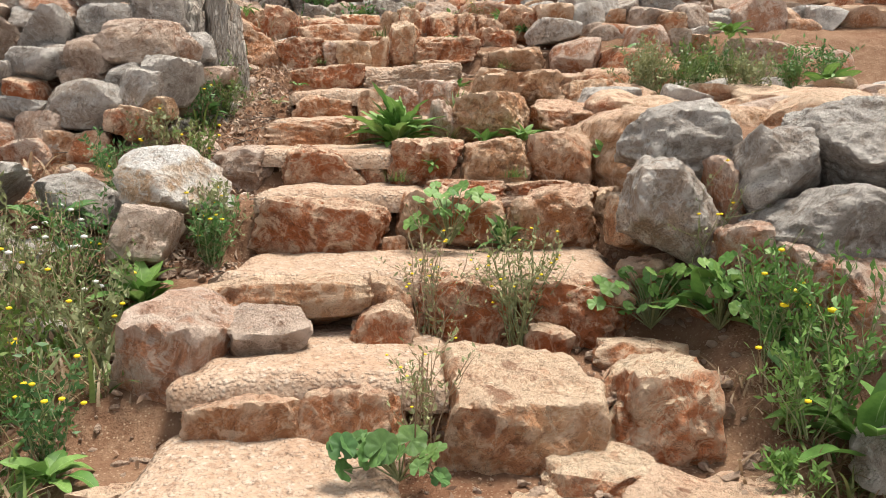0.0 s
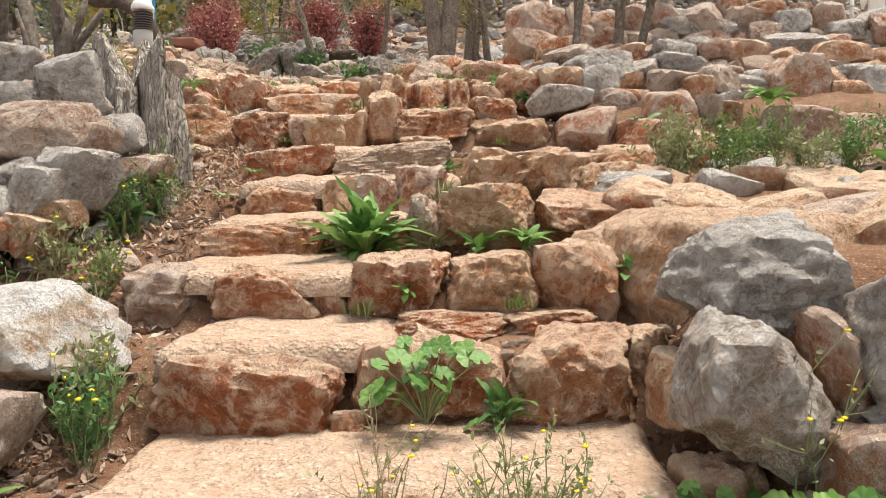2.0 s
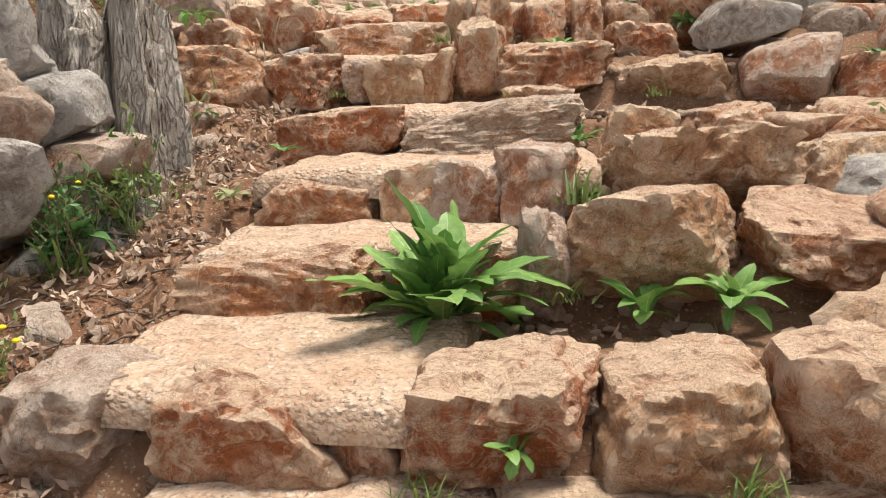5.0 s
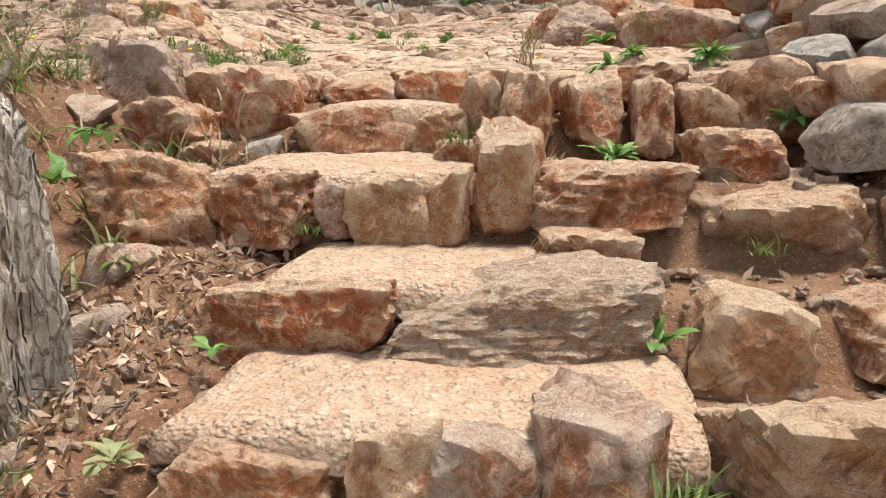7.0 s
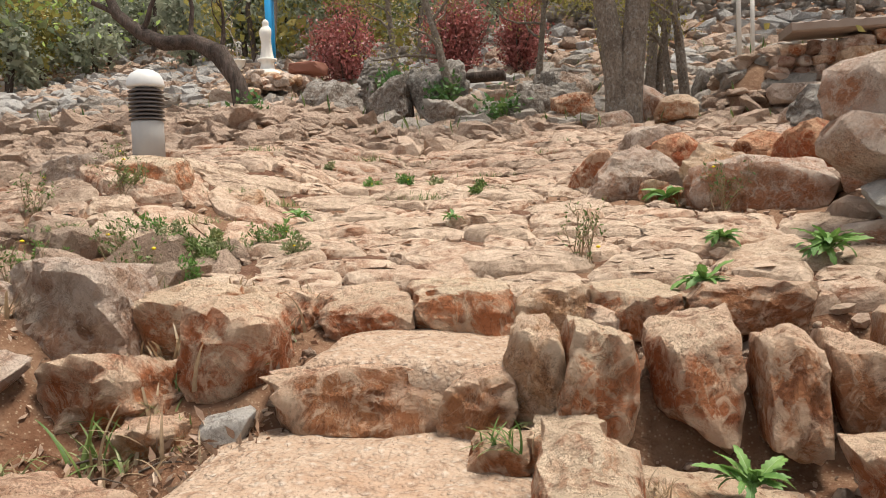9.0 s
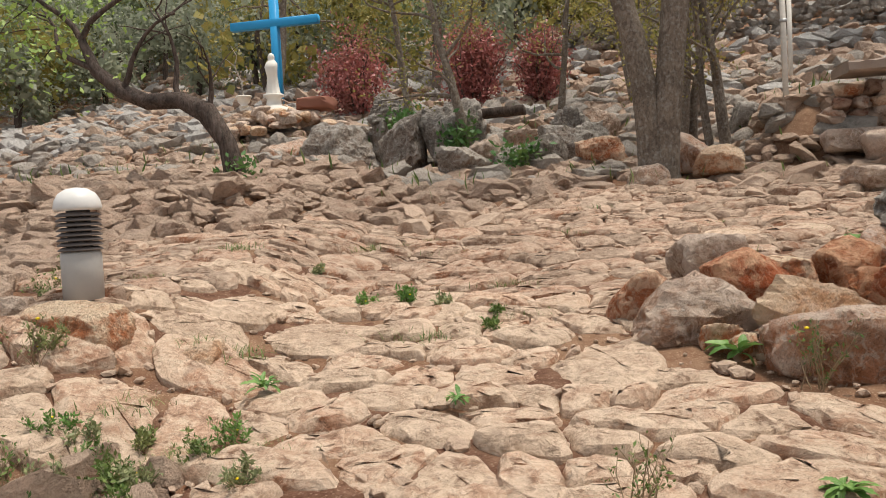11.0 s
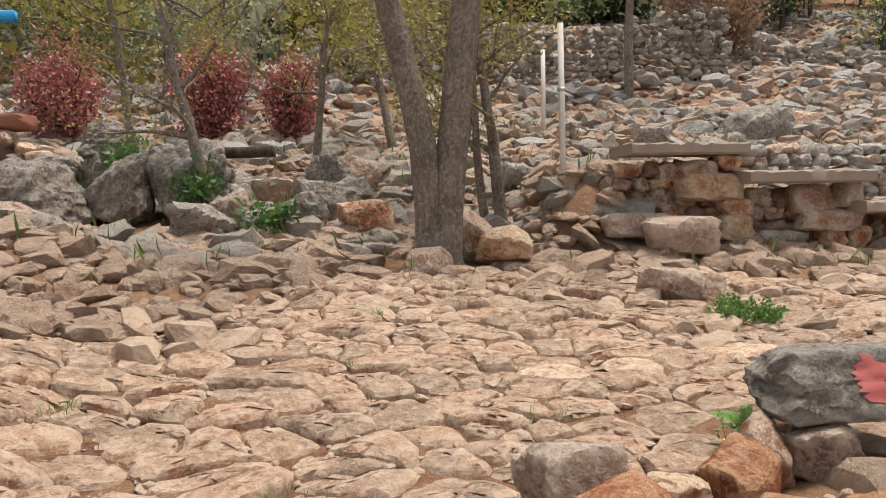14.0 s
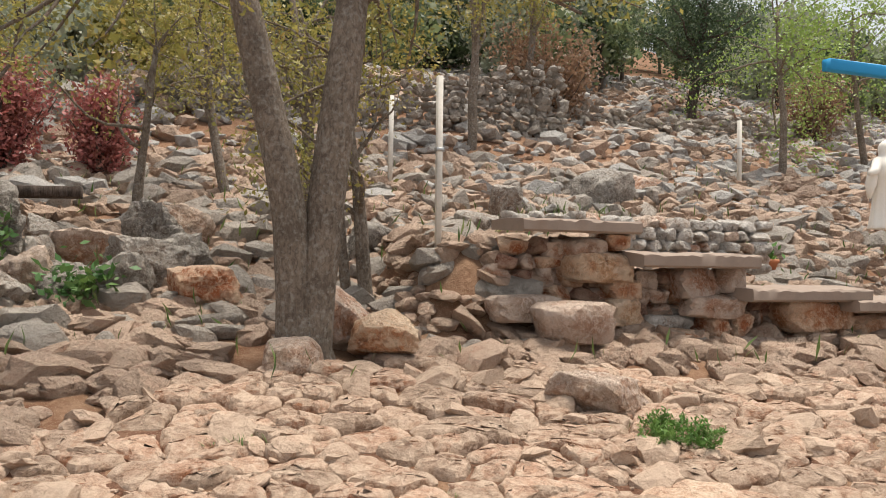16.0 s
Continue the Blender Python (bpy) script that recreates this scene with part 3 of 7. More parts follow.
lay_step(8, [(-1.77, -1.27, 2.17, 2.5, 0.4, O, 0.1), (-1.29, -0.9, 2.25, 2.53, 0.4, O, 0), (-0.91, -0.76, 2.26, 2.5, 0.25, M, 0.02), (-0.8, -0.56, 2.19, 2.5, 0.25, C, 0), (-0.57, -0.42, 2.19, 2.5, 0.25, C, 0), (-0.42, -0.2, 2.24, 2.58, 0.4, C, 0.02),
        (-0.26, 0.29, 2.26, 2.47, 0.4, O, 0.0), (0.2, 0.82, 2.1, 2.4, 0.5, C, 0.04), (-0.2, 0.1, 2.14, 2.28, 0.25, O, 0.05), (0.28, 0.6, 2.36, 2.56, 0.35, O, -0.25), (-0.25, 0.3, 2.2, 2.44, 0.34, C, -0.26), (0.3, 1.0, 2.2, 2.44, 0.36, M, -0.28)])
lay_step(9, [(-1.9, -1.56, 2.44, 2.68, 0.35, O, 0.06), (-1.52, -1.26, 2.54, 2.84, 0.5, O, -0.05), (-1.23, -0.7, 2.46, 2.68, 0.45, O, 0.02), (-0.72, -0.52, 2.5, 2.72, 0.3, O, 0), (-0.54, -0.38, 2.54, 2.78, 0.3, C, 0), (-0.41, -0.19, 2.5, 2.78, 0.32, C, 0.05),
        (-0.14, 0.08, 2.46, 2.79, 0.36, O, 0.02), (0.13, 0.28, 2.48, 2.75, 0.32, O, 0.05), (0.32, 0.48, 2.47, 2.73, 0.32, O, 0.02), (0.48, 0.8, 2.5, 2.8, 0.4, O, 0), (-1.8, -1.45, 2.6, 2.85, 0.4, C, -0.25), (-2.25, -1.78, 2.6, 2.95, 0.45, M, -0.1),
        (-0.45, -0.28, 2.42, 2.55, 0.2, C, 0.22), (-0.6, -0.44, 2.4, 2.52, 0.15, O, 0.2), (-1.62, -1.45, 2.38, 2.5, 0.18, O, 0.16)])
lay_step(10, [(-1.38, -1.23, 2.68, 2.8, 0.2, O, 0), (-1.25, -0.91, 2.66, 2.81, 0.25, O, 0.02), (-0.93, -0.56, 2.66, 2.81, 0.28, C, 0.03), (-0.55, -0.32, 2.68, 2.8, 0.25, C, 0), (-1.7, -1.36, 2.68, 2.83, 0.3, C, 0), (-0.34, 0.0, 2.68, 2.82, 0.3, C, -0.03), (0.0, 0.4, 2.7, 2.84, 0.3, O, -0.02)])


# ---- dry stone walls and boulders beside the steps ----
def dry_wall(name, x0, x1, y0, y1, z0, z1, size, mats, label, seed, level=3, batter=0.12, rows_top=None, depth=0.3):
    """A wall of fitted rough stones along the line (x0, y0) to (x1, y1), from z0 up to z1."""
    r = np.random.default_rng(seed)
    wall = tagged(empty(name, ((x0 + x1) / 2, (y0 + y1) / 2, z0)), label, "wall", kind="structure")
    length = math.hypot(x1 - x0, y1 - y0)
    ang = math.atan2(y1 - y0, x1 - x0)
    z, row = z0, 0
    while z < z1 - 0.04:
        h = size * r.uniform(0.5, 0.85)
        s = -r.uniform(0, size * 0.6)
        while s < length:
            w = size * r.uniform(0.7, 1.6)
            hh = h * r.uniform(0.85, 1.35)
            d = depth * r.uniform(0.8, 1.3)
            c = s + w / 2
            top = z1 if rows_top is None else rows_top(c / length)
            if z + h * 0.4 < top:
                off = batter * (z - z0) + r.normal(0, 0.03) + d / 2 - 0.12
                px, py = x0 + math.cos(ang) * c - math.sin(ang) * off, y0 + math.sin(ang) * c + math.cos(ang) * off
                mat = mats[r.integers(len(mats))]
                mesh = library(mat, level)[r.integers(14)]
                m = pose(px, py, z + h / 2, r.normal(0, 7), r.normal(0, 8), math.degrees(ang) + r.normal(0, 9) + 180 * r.integers(2)) @ Matrix.Diagonal((w / 2 * 1.06, d / 2, hh / 2 * 1.08, 1))
                piece(mesh, m, wall)
            s += w
        z += h * 0.93
        row += 1
    return wall


def boulder(box, material, label, turn=0.0, level=4, **shape):
    shape = {"cuts": 10, "blocky": 0.27, "rough": 0.055, "tilt": 0.15, **shape}
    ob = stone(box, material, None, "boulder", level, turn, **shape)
    return tagged(ob, label, "boulder")


JAGGED = {"level": 5, "rough": 0.075, "cuts": 8, "blocky": 0.2, "tilt": 0.2}
boulder((0.74, 1.32, 3.1, 3.75, 1.38, 1.77), G, "big grey limestone boulder beside the steps", -15, **JAGGED)
boulder((0.7, 1.75, 3.55, 4.75, 1.15, 1.8), C, "smooth ochre boulder beside the steps", 12, 5, rough=0.05, cuts=6, blocky=0.14, tilt=0.16, lean=-5)
boulder((0.67, 1.08, 2.8, 3.3, 1.08, 1.52), G, "pitted grey limestone boulder with white flecks", 5, **JAGGED)
boulder((1.03, 1.2, 2.9, 3.25, 1.15, 1.52), M, "narrow brown limestone block between boulders", 4)
boulder((1.06, 1.44, 2.78, 3.28, 1.22, 1.63), G, "grey limestone boulder with rust patches", 10, **JAGGED)
boulder((1.33, 1.75, 2.68, 3.25, 1.36, 1.74), G, "pale grey limestone boulder", 20, **JAGGED)
boulder((1.1, 1.66, 2.56, 3.08, 1.12, 1.42), G, "grey limestone boulder on a rusty block", 8, **JAGGED)
boulder((0.98, 1.2, 2.65, 3.0, 0.98, 1.29), M, "small brown limestone block between boulders", 0)
boulder((1.07, 1.56, 2.44, 2.95, 0.8, 1.25), M, "rusty limestone block at the path's edge", -8, **JAGGED)
boulder((1.55, 2.1, 2.5, 3.1, 1.0, 1.4), G, "grey limestone block behind weeds", 12)
boulder((0.9, 1.08, 2.72, 2.95, 0.85, 1.1), O, "small ochre stone under a boulder", 12)
boulder((0.7, 0.92, 3.2, 3.5, 1.1, 1.36), C, "small cream stone beside the steps", 20)
boulder((1.18, 1.85, 2.02, 2.4, 0.55, 0.82), G, "low grey limestone block among weeds", 0)
boulder((1.4, 2.1, 3.5, 4.2, 1.4, 1.86), C, "flat cream boulder above the steps", 10)
boulder((-1.46, -0.98, 3.35, 3.8, 1.25, 1.57), PALE, "pale white limestone beside the steps", -12, 4, rough=0.05, cuts=9, blocky=0.45, tilt=0.1)
boulder((-0.8, -0.45, 2.52, 2.85, 0.76, 0.99), M, "brown mortared stone under a step slab", 8, rough=0.05, cuts=4, blocky=0.15)
boulder((-1.06, -0.72, 2.4, 2.95, 0.62, 1.03), M, "slanting grey-brown slab beside the lowest steps", -14, lean=22, rough=0.05, cuts=3, blocky=0.1)
boulder((-0.35, -0.1, 2.66, 2.9, 0.8, 0.98), O, "small broken ochre stone on a step", 30, lean=-12)
boulder((-1.36, -1.06, 3.0, 3.35, 1.05, 1.33), M, "rounded grey stone among weeds", 10)
boulder((-1.9, -1.45, 3.45, 3.9, 1.15, 1.45), G, "grey stone at the foot of a dry wall", -20)
boulder((-2.1, -1.7, 2.9, 3.4, 1.0, 1.25), G, "grey stone lying in weeds", 20)
boulder((-2.35, -1.85, 3.3, 3.75, 1.15, 1.5), G, "blue-grey stone at the foot of a dry wall", 40)

boulder((0.98, 1.5, 4.5, 5.05, 1.62, 1.9), C, "flat ochre stone at the end of a step", 4)
boulder((1.4, 2.2, 4.35, 4.95, 1.6, 1.88), C, "flat cream stone on the terrace", -8)
boulder((1.0, 1.45, 5.05, 5.5, 1.75, 2.02), O, "ochre block at the end of a step", 6)
boulder((0.95, 1.35, 5.5, 5.9, 1.9, 2.16), O, "ochre block below a terrace wall", -6)
# the pile of red and grey rocks where the steps end
boulder((0.18, 0.95, 9.0, 9.45, 2.88, 3.29), M, "long brown-grey rock at the edge of the paving", 4, cuts=5, blocky=0.08)
boulder((-0.36, 0.23, 9.5, 9.98, 3.02, 3.4), M, "grey-brown rock with flat top", 10, cuts=9, blocky=0.4, tilt=0.1)
boulder((-0.04, 0.54, 9.73, 10.22, 3.08, 3.48), RUST, "tilted rust-red rock in a pile", -20)
boulder((-0.12, 0.32, 10.08, 10.45, 3.15, 3.55), M, "smooth grey rock at the paving's edge", 8)
boulder((0.29, 0.61, 9.98, 10.25, 3.2, 3.42), C, "flat pale stone in a pile", -6)
boulder((0.61, 0.95, 10.08, 10.4, 3.15, 3.5), RUST, "rust-red rock in a pile", 15)
boulder((0.7, 1.15, 9.9, 10.3, 3.1, 3.36), RUST, "rust-red rock in a pile", -10)
boulder((-0.47, -0.08, 9.75, 10.05, 3.05, 3.4), O, "ochre rock at the paving's edge", 12)
boulder((0.84, 1.12, 10.33, 10.6, 3.2, 3.55), M, "brown upright stone in a pile", 0)
boulder((1.05, 1.4, 10.28, 10.6, 3.2, 3.52), M, "brown stone under a marked rock", 25)
boulder((0.2, 0.75, 9.4, 9.75, 3.05, 3.38), C, "pinkish rock in a pile", -8)
boulder((0.72, 1.3, 9.4, 9.85, 3.05, 3.5), RUST, "rust-red rock in a pile", 30)
boulder((0.95, 1.45, 8.9, 9.3, 2.9, 3.28), M, "brown-grey rock in a pile", -12)
boulder((1.2, 1.58, 9.4, 9.75, 3.1, 3.48), RUST, "rust-red rock in a pile", 20)
boulder((1.5, 2.0, 9.5, 9.9, 3.15, 3.58), M, "brown-grey rock in a pile", 50)
boulder((1.1, 1.8, 8.2, 8.7, 2.9, 3.3), M, "grey-brown rock at the paving's edge", 5)
boulder((0.05, 0.2, 9.3, 9.5, 3.0, 3.14), C, "small pale stone in a pile", 5)
boulder((-0.05, 0.16, 9.42, 9.55, 3.0, 3.18), C, "small cream stone in a pile", 10)
boulder((-3.08, -2.56, 8.72, 9.04, 3.12, 3.42), C, "flat pale stone at the foot of a bollard lamp", 6, cuts=5, blocky=0.12)
boulder((-3.55, -3.1, 8.78, 9.15, 3.15, 3.45), M, "pinkish stone beside a bollard lamp", -12, cuts=6, blocky=0.2)
boulder((-2.54, -2.18, 8.85, 9.15, 2.98, 3.2), C, "tilted stone at the edge of the paving", 14, cuts=6, blocky=0.2)
boulder((-3.1, -2.86, 9.26, 9.5, 3.2, 3.46), M, "small stone behind a bollard lamp", 30, cuts=6, blocky=0.2)
# Darker grey copy: the shade on its front is put into the colour.
marked = boulder((1.02, 1.85, 10.3, 10.85, 3.48, 3.84), GREY_SHADED, "grey rock with a faded red paint mark", -8, cuts=4, blocky=0.12, rough=0.06)
shape = marked.data
spot, pv, pf, used = Vector((0.03, -0.1, 0.04)), [], [], {}
for q in shape.polygons:
    c = q.center - spot
    blot = (c.x / 0.07) ** 2 + (c.z / 0.1) ** 2 + 0.25 * math.sin(40 * c.x + 1) * math.sin(34 * c.z)
    if blot < 1 and c.y < 0.1 and q.normal.y < 0.1:
        for i in q.vertices:
            if i not in used:
                used[i] = len(pv)
                p = shape.vertices[i]
                pv.append((marked.matrix_world @ (p.co + p.normal * 0.004))[:])
        pf.append([used[i] for i in q.vertices])
if pf:
    mark = part("paint_mark", pv, pf, RED_PAINT, None, "faded red paint blot")
    mark.parent = marked
    mark.matrix_parent_inverse = marked.matrix_world.inverted()


# ---- the paved slope ----
def clip(poly, nx, ny, c):
    out = []
    for i in range(len(poly)):
        a, b = poly[i], poly[(i + 1) % len(poly)]
        da, db = a[0] * nx + a[1] * ny - c, b[0] * nx + b[1] * ny - c
        if da <= 0:
            out.append(a)
        if da * db < 0:
            t = da / (da - db)
            out.append((a[0] + t * (b[0] - a[0]), a[1] + t * (b[1] - a[1])))
    return out


def paving_cells(x0, x1, y0, y1, wide, deep, seed):
    r = np.random.default_rng(seed)
    pts, j = [], 0
    for y in np.arange(y0, y1, deep):
        for x in np.arange(x0, x1, wide):
            if r.random() < 0.76:
                if r.random() < 0.3:
                    pts.append((x + r.uniform(-0.5, 0.5) * wide, y + r.uniform(-0.5, 0.5) * deep))
                pts.append((x + (j % 2) * wide / 2 + r.uniform(-0.42, 0.42) * wide, y + r.uniform(-0.42, 0.42) * deep))
        j += 1
    pts = np.array(pts)
    aspect = wide / deep
    q = pts * (1, aspect)
    cells = []
    for i in range(len(q)):
        d = ((q - q[i]) ** 2).sum(1)
        far = 1.7 * wide
        poly = [(q[i][0] - far, q[i][1] - far), (q[i][0] + far, q[i][1] - far), (q[i][0] + far, q[i][1] + far), (q[i][0] - far, q[i][1] + far)]
        for k in np.argsort(d)[1:22]:
            n = q[k] - q[i]
            L = math.hypot(*n)
            poly = clip(poly, n[0] / L, n[1] / L, (q[k] @ n + q[i] @ n) / 2 / L - 0.003)
            if not poly:
                break
        if len(poly) > 2:
            cells.append([(a, b / aspect) for a, b in poly])
    return cells


def slab_shape(poly, r, zfun, thick=0.11, rise=1.0):
    """A worn paving stone over the outline poly: rounded corners, chipped shoulder and lumpy top."""
    p = np.array(poly)
    seg = []
    for i in range(len(p)):
        a, b = p[i], p[(i + 1) % len(p)]
        n = max(1, int(np.linalg.norm(b - a) / 0.055))
        seg += [a + (b - a) * t / n for t in range(n)]
    p = np.array(seg)
    c = p.mean(0)
    for _ in range(1):
        p = 0.5 * p + 0.25 * (np.roll(p, 1, 0) + np.roll(p, -1, 0))
    n = len(p)
    turn = np.arctan2(p[:, 1] - c[1], p[:, 0] - c[0])
    wob = sum(q * np.sin(k * turn + r.uniform(0, 6.28)) for k, q in ((2, 0.03), (3, 0.035), (5, 0.03), (8, 0.02)))
    p = c + (p - c) * (1.03 + wob + r.normal(0, 0.02, n))[:, None]
    z0 = float(zfun(*c))
    lift = (0.022 + 0.04 * r.random() ** 1.6) * rise
    tx, ty = r.normal(0, 0.05), r.normal(-0.05, 0.06)
    gr = float(zfun(c[0], c[1] + 0.05) - z0) / 0.05
    tx += float(zfun(c[0] + 0.1, c[1]) - zfun(c[0] - 0.1, c[1])) / 0.2

    def height(q, drop):
        return z0 + gr * (q[:, 1] - c[1]) + lift + tx * (q[:, 0] - c[0]) + ty * (q[:, 1] - c[1]) - drop
    chip = np.abs(r.normal(0, 0.07, (n, 1)))
    rings = []
    for k, drop, lump in ((1.0, thick + 0.06, 0), (1.0, 0.036, 0.2), (0.94 - chip, 0.008, 0.7), (0.68, -0.006, 1), (0.34, -0.01, 1)):
        q = c + (p - c) * k
        if lump == 1:
            q = q + r.normal(0, 0.014, q.shape)
        rings.append(np.column_stack([q, height(q, drop)]))
        rings[-1][:, 2] += lump * r.normal(0, 0.004, n)
    v = np.vstack(rings + [[[c[0], c[1], z0 + lift + 0.01]]])
    top = slice(n, None)
    v[top, 2] += 0.005 * rise * waves(v[top] * (1, 1, 0), r, 13, 2)
    f = [[a * n + i, a * n + (i + 1) % n, (a + 1) * n + (i + 1) % n, (a + 1) * n + i] for a in range(4) for i in range(n)]
    f += [[4 * n + i, 4 * n + (i + 1) % n, 5 * n] for i in range(n)]
    return v, f


def paved_area(x, y):
    left = -1.9 if y < 8.2 else np.interp(y, [8.2, 10.9, 11.4, 12.3, 13.4, 14.6], [-3.6, -4.3, -3.9, -3.05, -1.8, -0.5])
    right = np.interp(y, [7.4, 8.6, 9.0, 9.4, 10.2, 10.7, 11.3, 15], [1.0, 1.0, 0.3, -0.25, -0.05, 2.0, 3.6, 5.4])
    return left < x < right and 7.42 < y < 14.7 - 0.2 * abs(x)


paving = tagged(empty("pavement", (-1, 9, 2.9)), "sloping paving of irregular cream and ochre limestone", "paving", kind="structure")
bx, by = np.meshgrid(np.arange(-4.4, 5.4, 0.08), np.arange(7.5, 14.9, 0.08))
bz = ground(bx, by) + 0.002 + 0.012 * waves(np.column_stack([bx.ravel(), by.ravel(), 0 * by.ravel()]), np.random.default_rng(2), 11, 3).reshape(bx.shape)
bi = np.arange(bx.size).reshape(bx.shape)
bq = np.stack([bi[:-1, :-1], bi[:-1, 1:], bi[1:, 1:], bi[1:, :-1]], -1).reshape(-1, 4)
inside = np.array([paved_area(x, y) for x, y in zip(bx.ravel(), by.ravel())])
bq = bq[inside[bq].all(1)]
part("joint_earth", np.column_stack([bx.ravel(), by.ravel(), bz.ravel()]), bq, JOINT, paving, "dusty reddish earth between paving stones")
rng = np.random.default_rng(77)
rest, made = Geo(), 0
big_slabs = [(-1.9, 9.62, 0.4, 0.3), (-0.45, 9.3, 0.24, 0.4), (-2.42, 9.8, 0.19, 0.36), (-0.6, 8.0, 0.3, 0.2), (0.45, 11.85, 0.24, 0.16), (0.95, 11.9, 0.22, 0.14), (1.75, 12.2, 0.3, 0.2)]
near, far_cells = [], []
for poly in paving_cells(-5.2, 5.6, 7.35, 15.0, 0.33, 0.22, 21):
    c = np.mean(poly, 0)
    if not paved_area(*c) or any(((c[0] - a) / w) ** 2 + ((c[1] - b) / d) ** 2 < 0.8 for a, b, w, d in big_slabs):
        continue
    (near if c[1] < 10.4 and abs(c[0] + 0.9) < 2.0 and len(near) < 295 else far_cells).append(poly)
for poly in near:
    v, f = slab_shape(poly, rng, ground)
    part("paving_stone", v, f, PAVER, paving, sharp=28)
for poly in far_cells:
    v, f = slab_shape(poly, rng, ground, 0.11, float(np.interp(np.mean(poly, 0)[1], [11.5, 14], [1.0, 1.7])))
    rest.v.append(v)
    rest.f.extend([[i + rest.n for i in q] for q in f])
    rest.n += len(v)
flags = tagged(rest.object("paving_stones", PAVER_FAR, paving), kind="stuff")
flags.data.set_sharp_from_angle(angle=radians(28))
for a, b, w, d in big_slabs:
    r0 = np.random.default_rng(int(a * 100 + 900))
    ang = np.linspace(0, 2 * np.pi, 11, endpoint=False)
    poly = [(a + w * math.cos(t) * r0.uniform(0.85, 1.15), b + d * math.sin(t) * r0.uniform(0.85, 1.15)) for t in ang]
    v, f = slab_shape(poly, r0, ground, 0.12)
    part("paving_stone", v, f, PAVER, paving, sharp=28)

# ---- rubble over the hillside ----
rng = np.random.default_rng(31)


def scatter(n, x0, x1, y0, y1, keep, power=1.0):
    x = rng.uniform(x0, x1, n * 3)
    y = y0 + (y1 - y0) * rng.random(n * 3) ** power
    ok = np.array([keep(a, b) for a, b in zip(x, y)])
    x, y = x[ok][:n], y[ok][:n]
    return np.column_stack([x, y, ground(x, y)])


def off_path(x, y):
    return not paved_area(x, y) and not (abs(x + 0.3) < 1.5 and y < 7.6)


def tree_hollow(x, y):
    return (x - 0.0) ** 2 + (y - 14.8) ** 2 < 0.3 or ((x + 3.9) / 1.9) ** 2 + ((y - 17.3) / 0.8) ** 2 < 1


geo = Geo()
at = scatter(120, -4.2, 4.5, 12.4, 15.0, lambda x, y: paved_area(x, y) and rng.random() < (y - 11.5) / 3)
geo.rocks(at + (0, 0, 0.02), 0.07 + 0.13 * rng.random(len(at)) ** 1.7, rng, 2, 0.6)
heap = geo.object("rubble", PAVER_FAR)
heap.data.set_sharp_from_angle(angle=radians(25))
tagged(heap, "rough stones strewn where the paving ends", "rubble", kind="stuff")
for name, mat, n, area, size, level in (
        ("rubble", RUBBLE, 2700, (-8, 8, 10.5, 17.5), (0.06, 0.2), 2),
        ("rubble", RUBBLE, 7500, (-12, 14, 14.3, 24), (0.06, 0.24), 2),
        ("rubble", RUBBLE_GREY, 1700, (-14, 12, 15, 24), (0.08, 0.34), 2),
        ("rubble", RUBBLE, 4500, (-22, 26, 22, 38), (0.09, 0.32), 1),
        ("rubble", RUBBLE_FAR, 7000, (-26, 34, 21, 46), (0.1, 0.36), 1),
        ("rubble", RUBBLE, 1500, (-6.5, -1.7, 7.6, 13.5), (0.045, 0.16), 2),
        ("rubble", RUBBLE, 120, (0.8, 4.0, 6.6, 12), (0.06, 0.2), 2)):
    geo = Geo()
    at = scatter(n, *area, lambda x, y: off_path(x, y) and not tree_hollow(x, y))
    s = size[0] + (size[1] - size[0]) * rng.random(len(at)) ** 2.2
    at[:, 2] += s * 0.12
    geo.rocks(at, s, rng, level, 0.6)
    heap = geo.object(name, mat, smooth=level > 1)
    heap.data.set_sharp_from_angle(angle=radians(25))
    tagged(heap, "loose limestone rubble covering the hillside", "rubble", kind="stuff")

# larger boulders on the slope
SLOPE_LABEL = "large weathered limestone boulder on the rubble slope"
boulder((-5.5, -3.95, 17.0, 18.2, 4.05, 5.2), GREY_SHADED, "grey limestone outcrop with deep vertical fissures", -10, 5, cuts=12, blocky=0.35, rough=0.1, tilt=0.2)
boulder((-4.3, -3.25, 17.2, 18.3, 4.2, 5.32), GREY_SHADED, "grey limestone outcrop with deep vertical fissures", 12, 5, cuts=12, blocky=0.35, rough=0.1, tilt=0.2)
boulder((-3.4, -2.4, 17.3, 18.3, 4.2, 5.48), GREY_SHADED, "grey limestone outcrop with deep vertical fissures", 24, 5, cuts=12, blocky=0.35, rough=0.1, tilt=0.2)
boulder((-2.55, -1.65, 16.5, 17.2, 3.95, 4.62), GREY_SHADED, "grey limestone outcrop with deep vertical fissures", 8, 5, cuts=12, blocky=0.35, rough=0.1, tilt=0.2)
boulder((-1.45, -0.6, 18.7, 19.4, 4.55, 5.35), GREY_SHADED, "grey limestone outcrop with deep vertical fissures", -6, 5, cuts=12, blocky=0.35, rough=0.1, tilt=0.2)
boulder((-4.8, -3.9, 19.2, 20.0, 5.1, 5.9), GREY_SHADED, "grey limestone outcrop with deep vertical fissures", 10, 5, cuts=12, blocky=0.35, rough=0.1, tilt=0.2)
boulder((-0.3, 0.2, 14.3, 14.7, 3.8, 4.12), M, SLOPE_LABEL, 0, cuts=7, blocky=0.25)
boulder((0.25, 0.75, 14.9, 15.4, 4.0, 4.5), M, SLOPE_LABEL, 15, cuts=7, blocky=0.25)
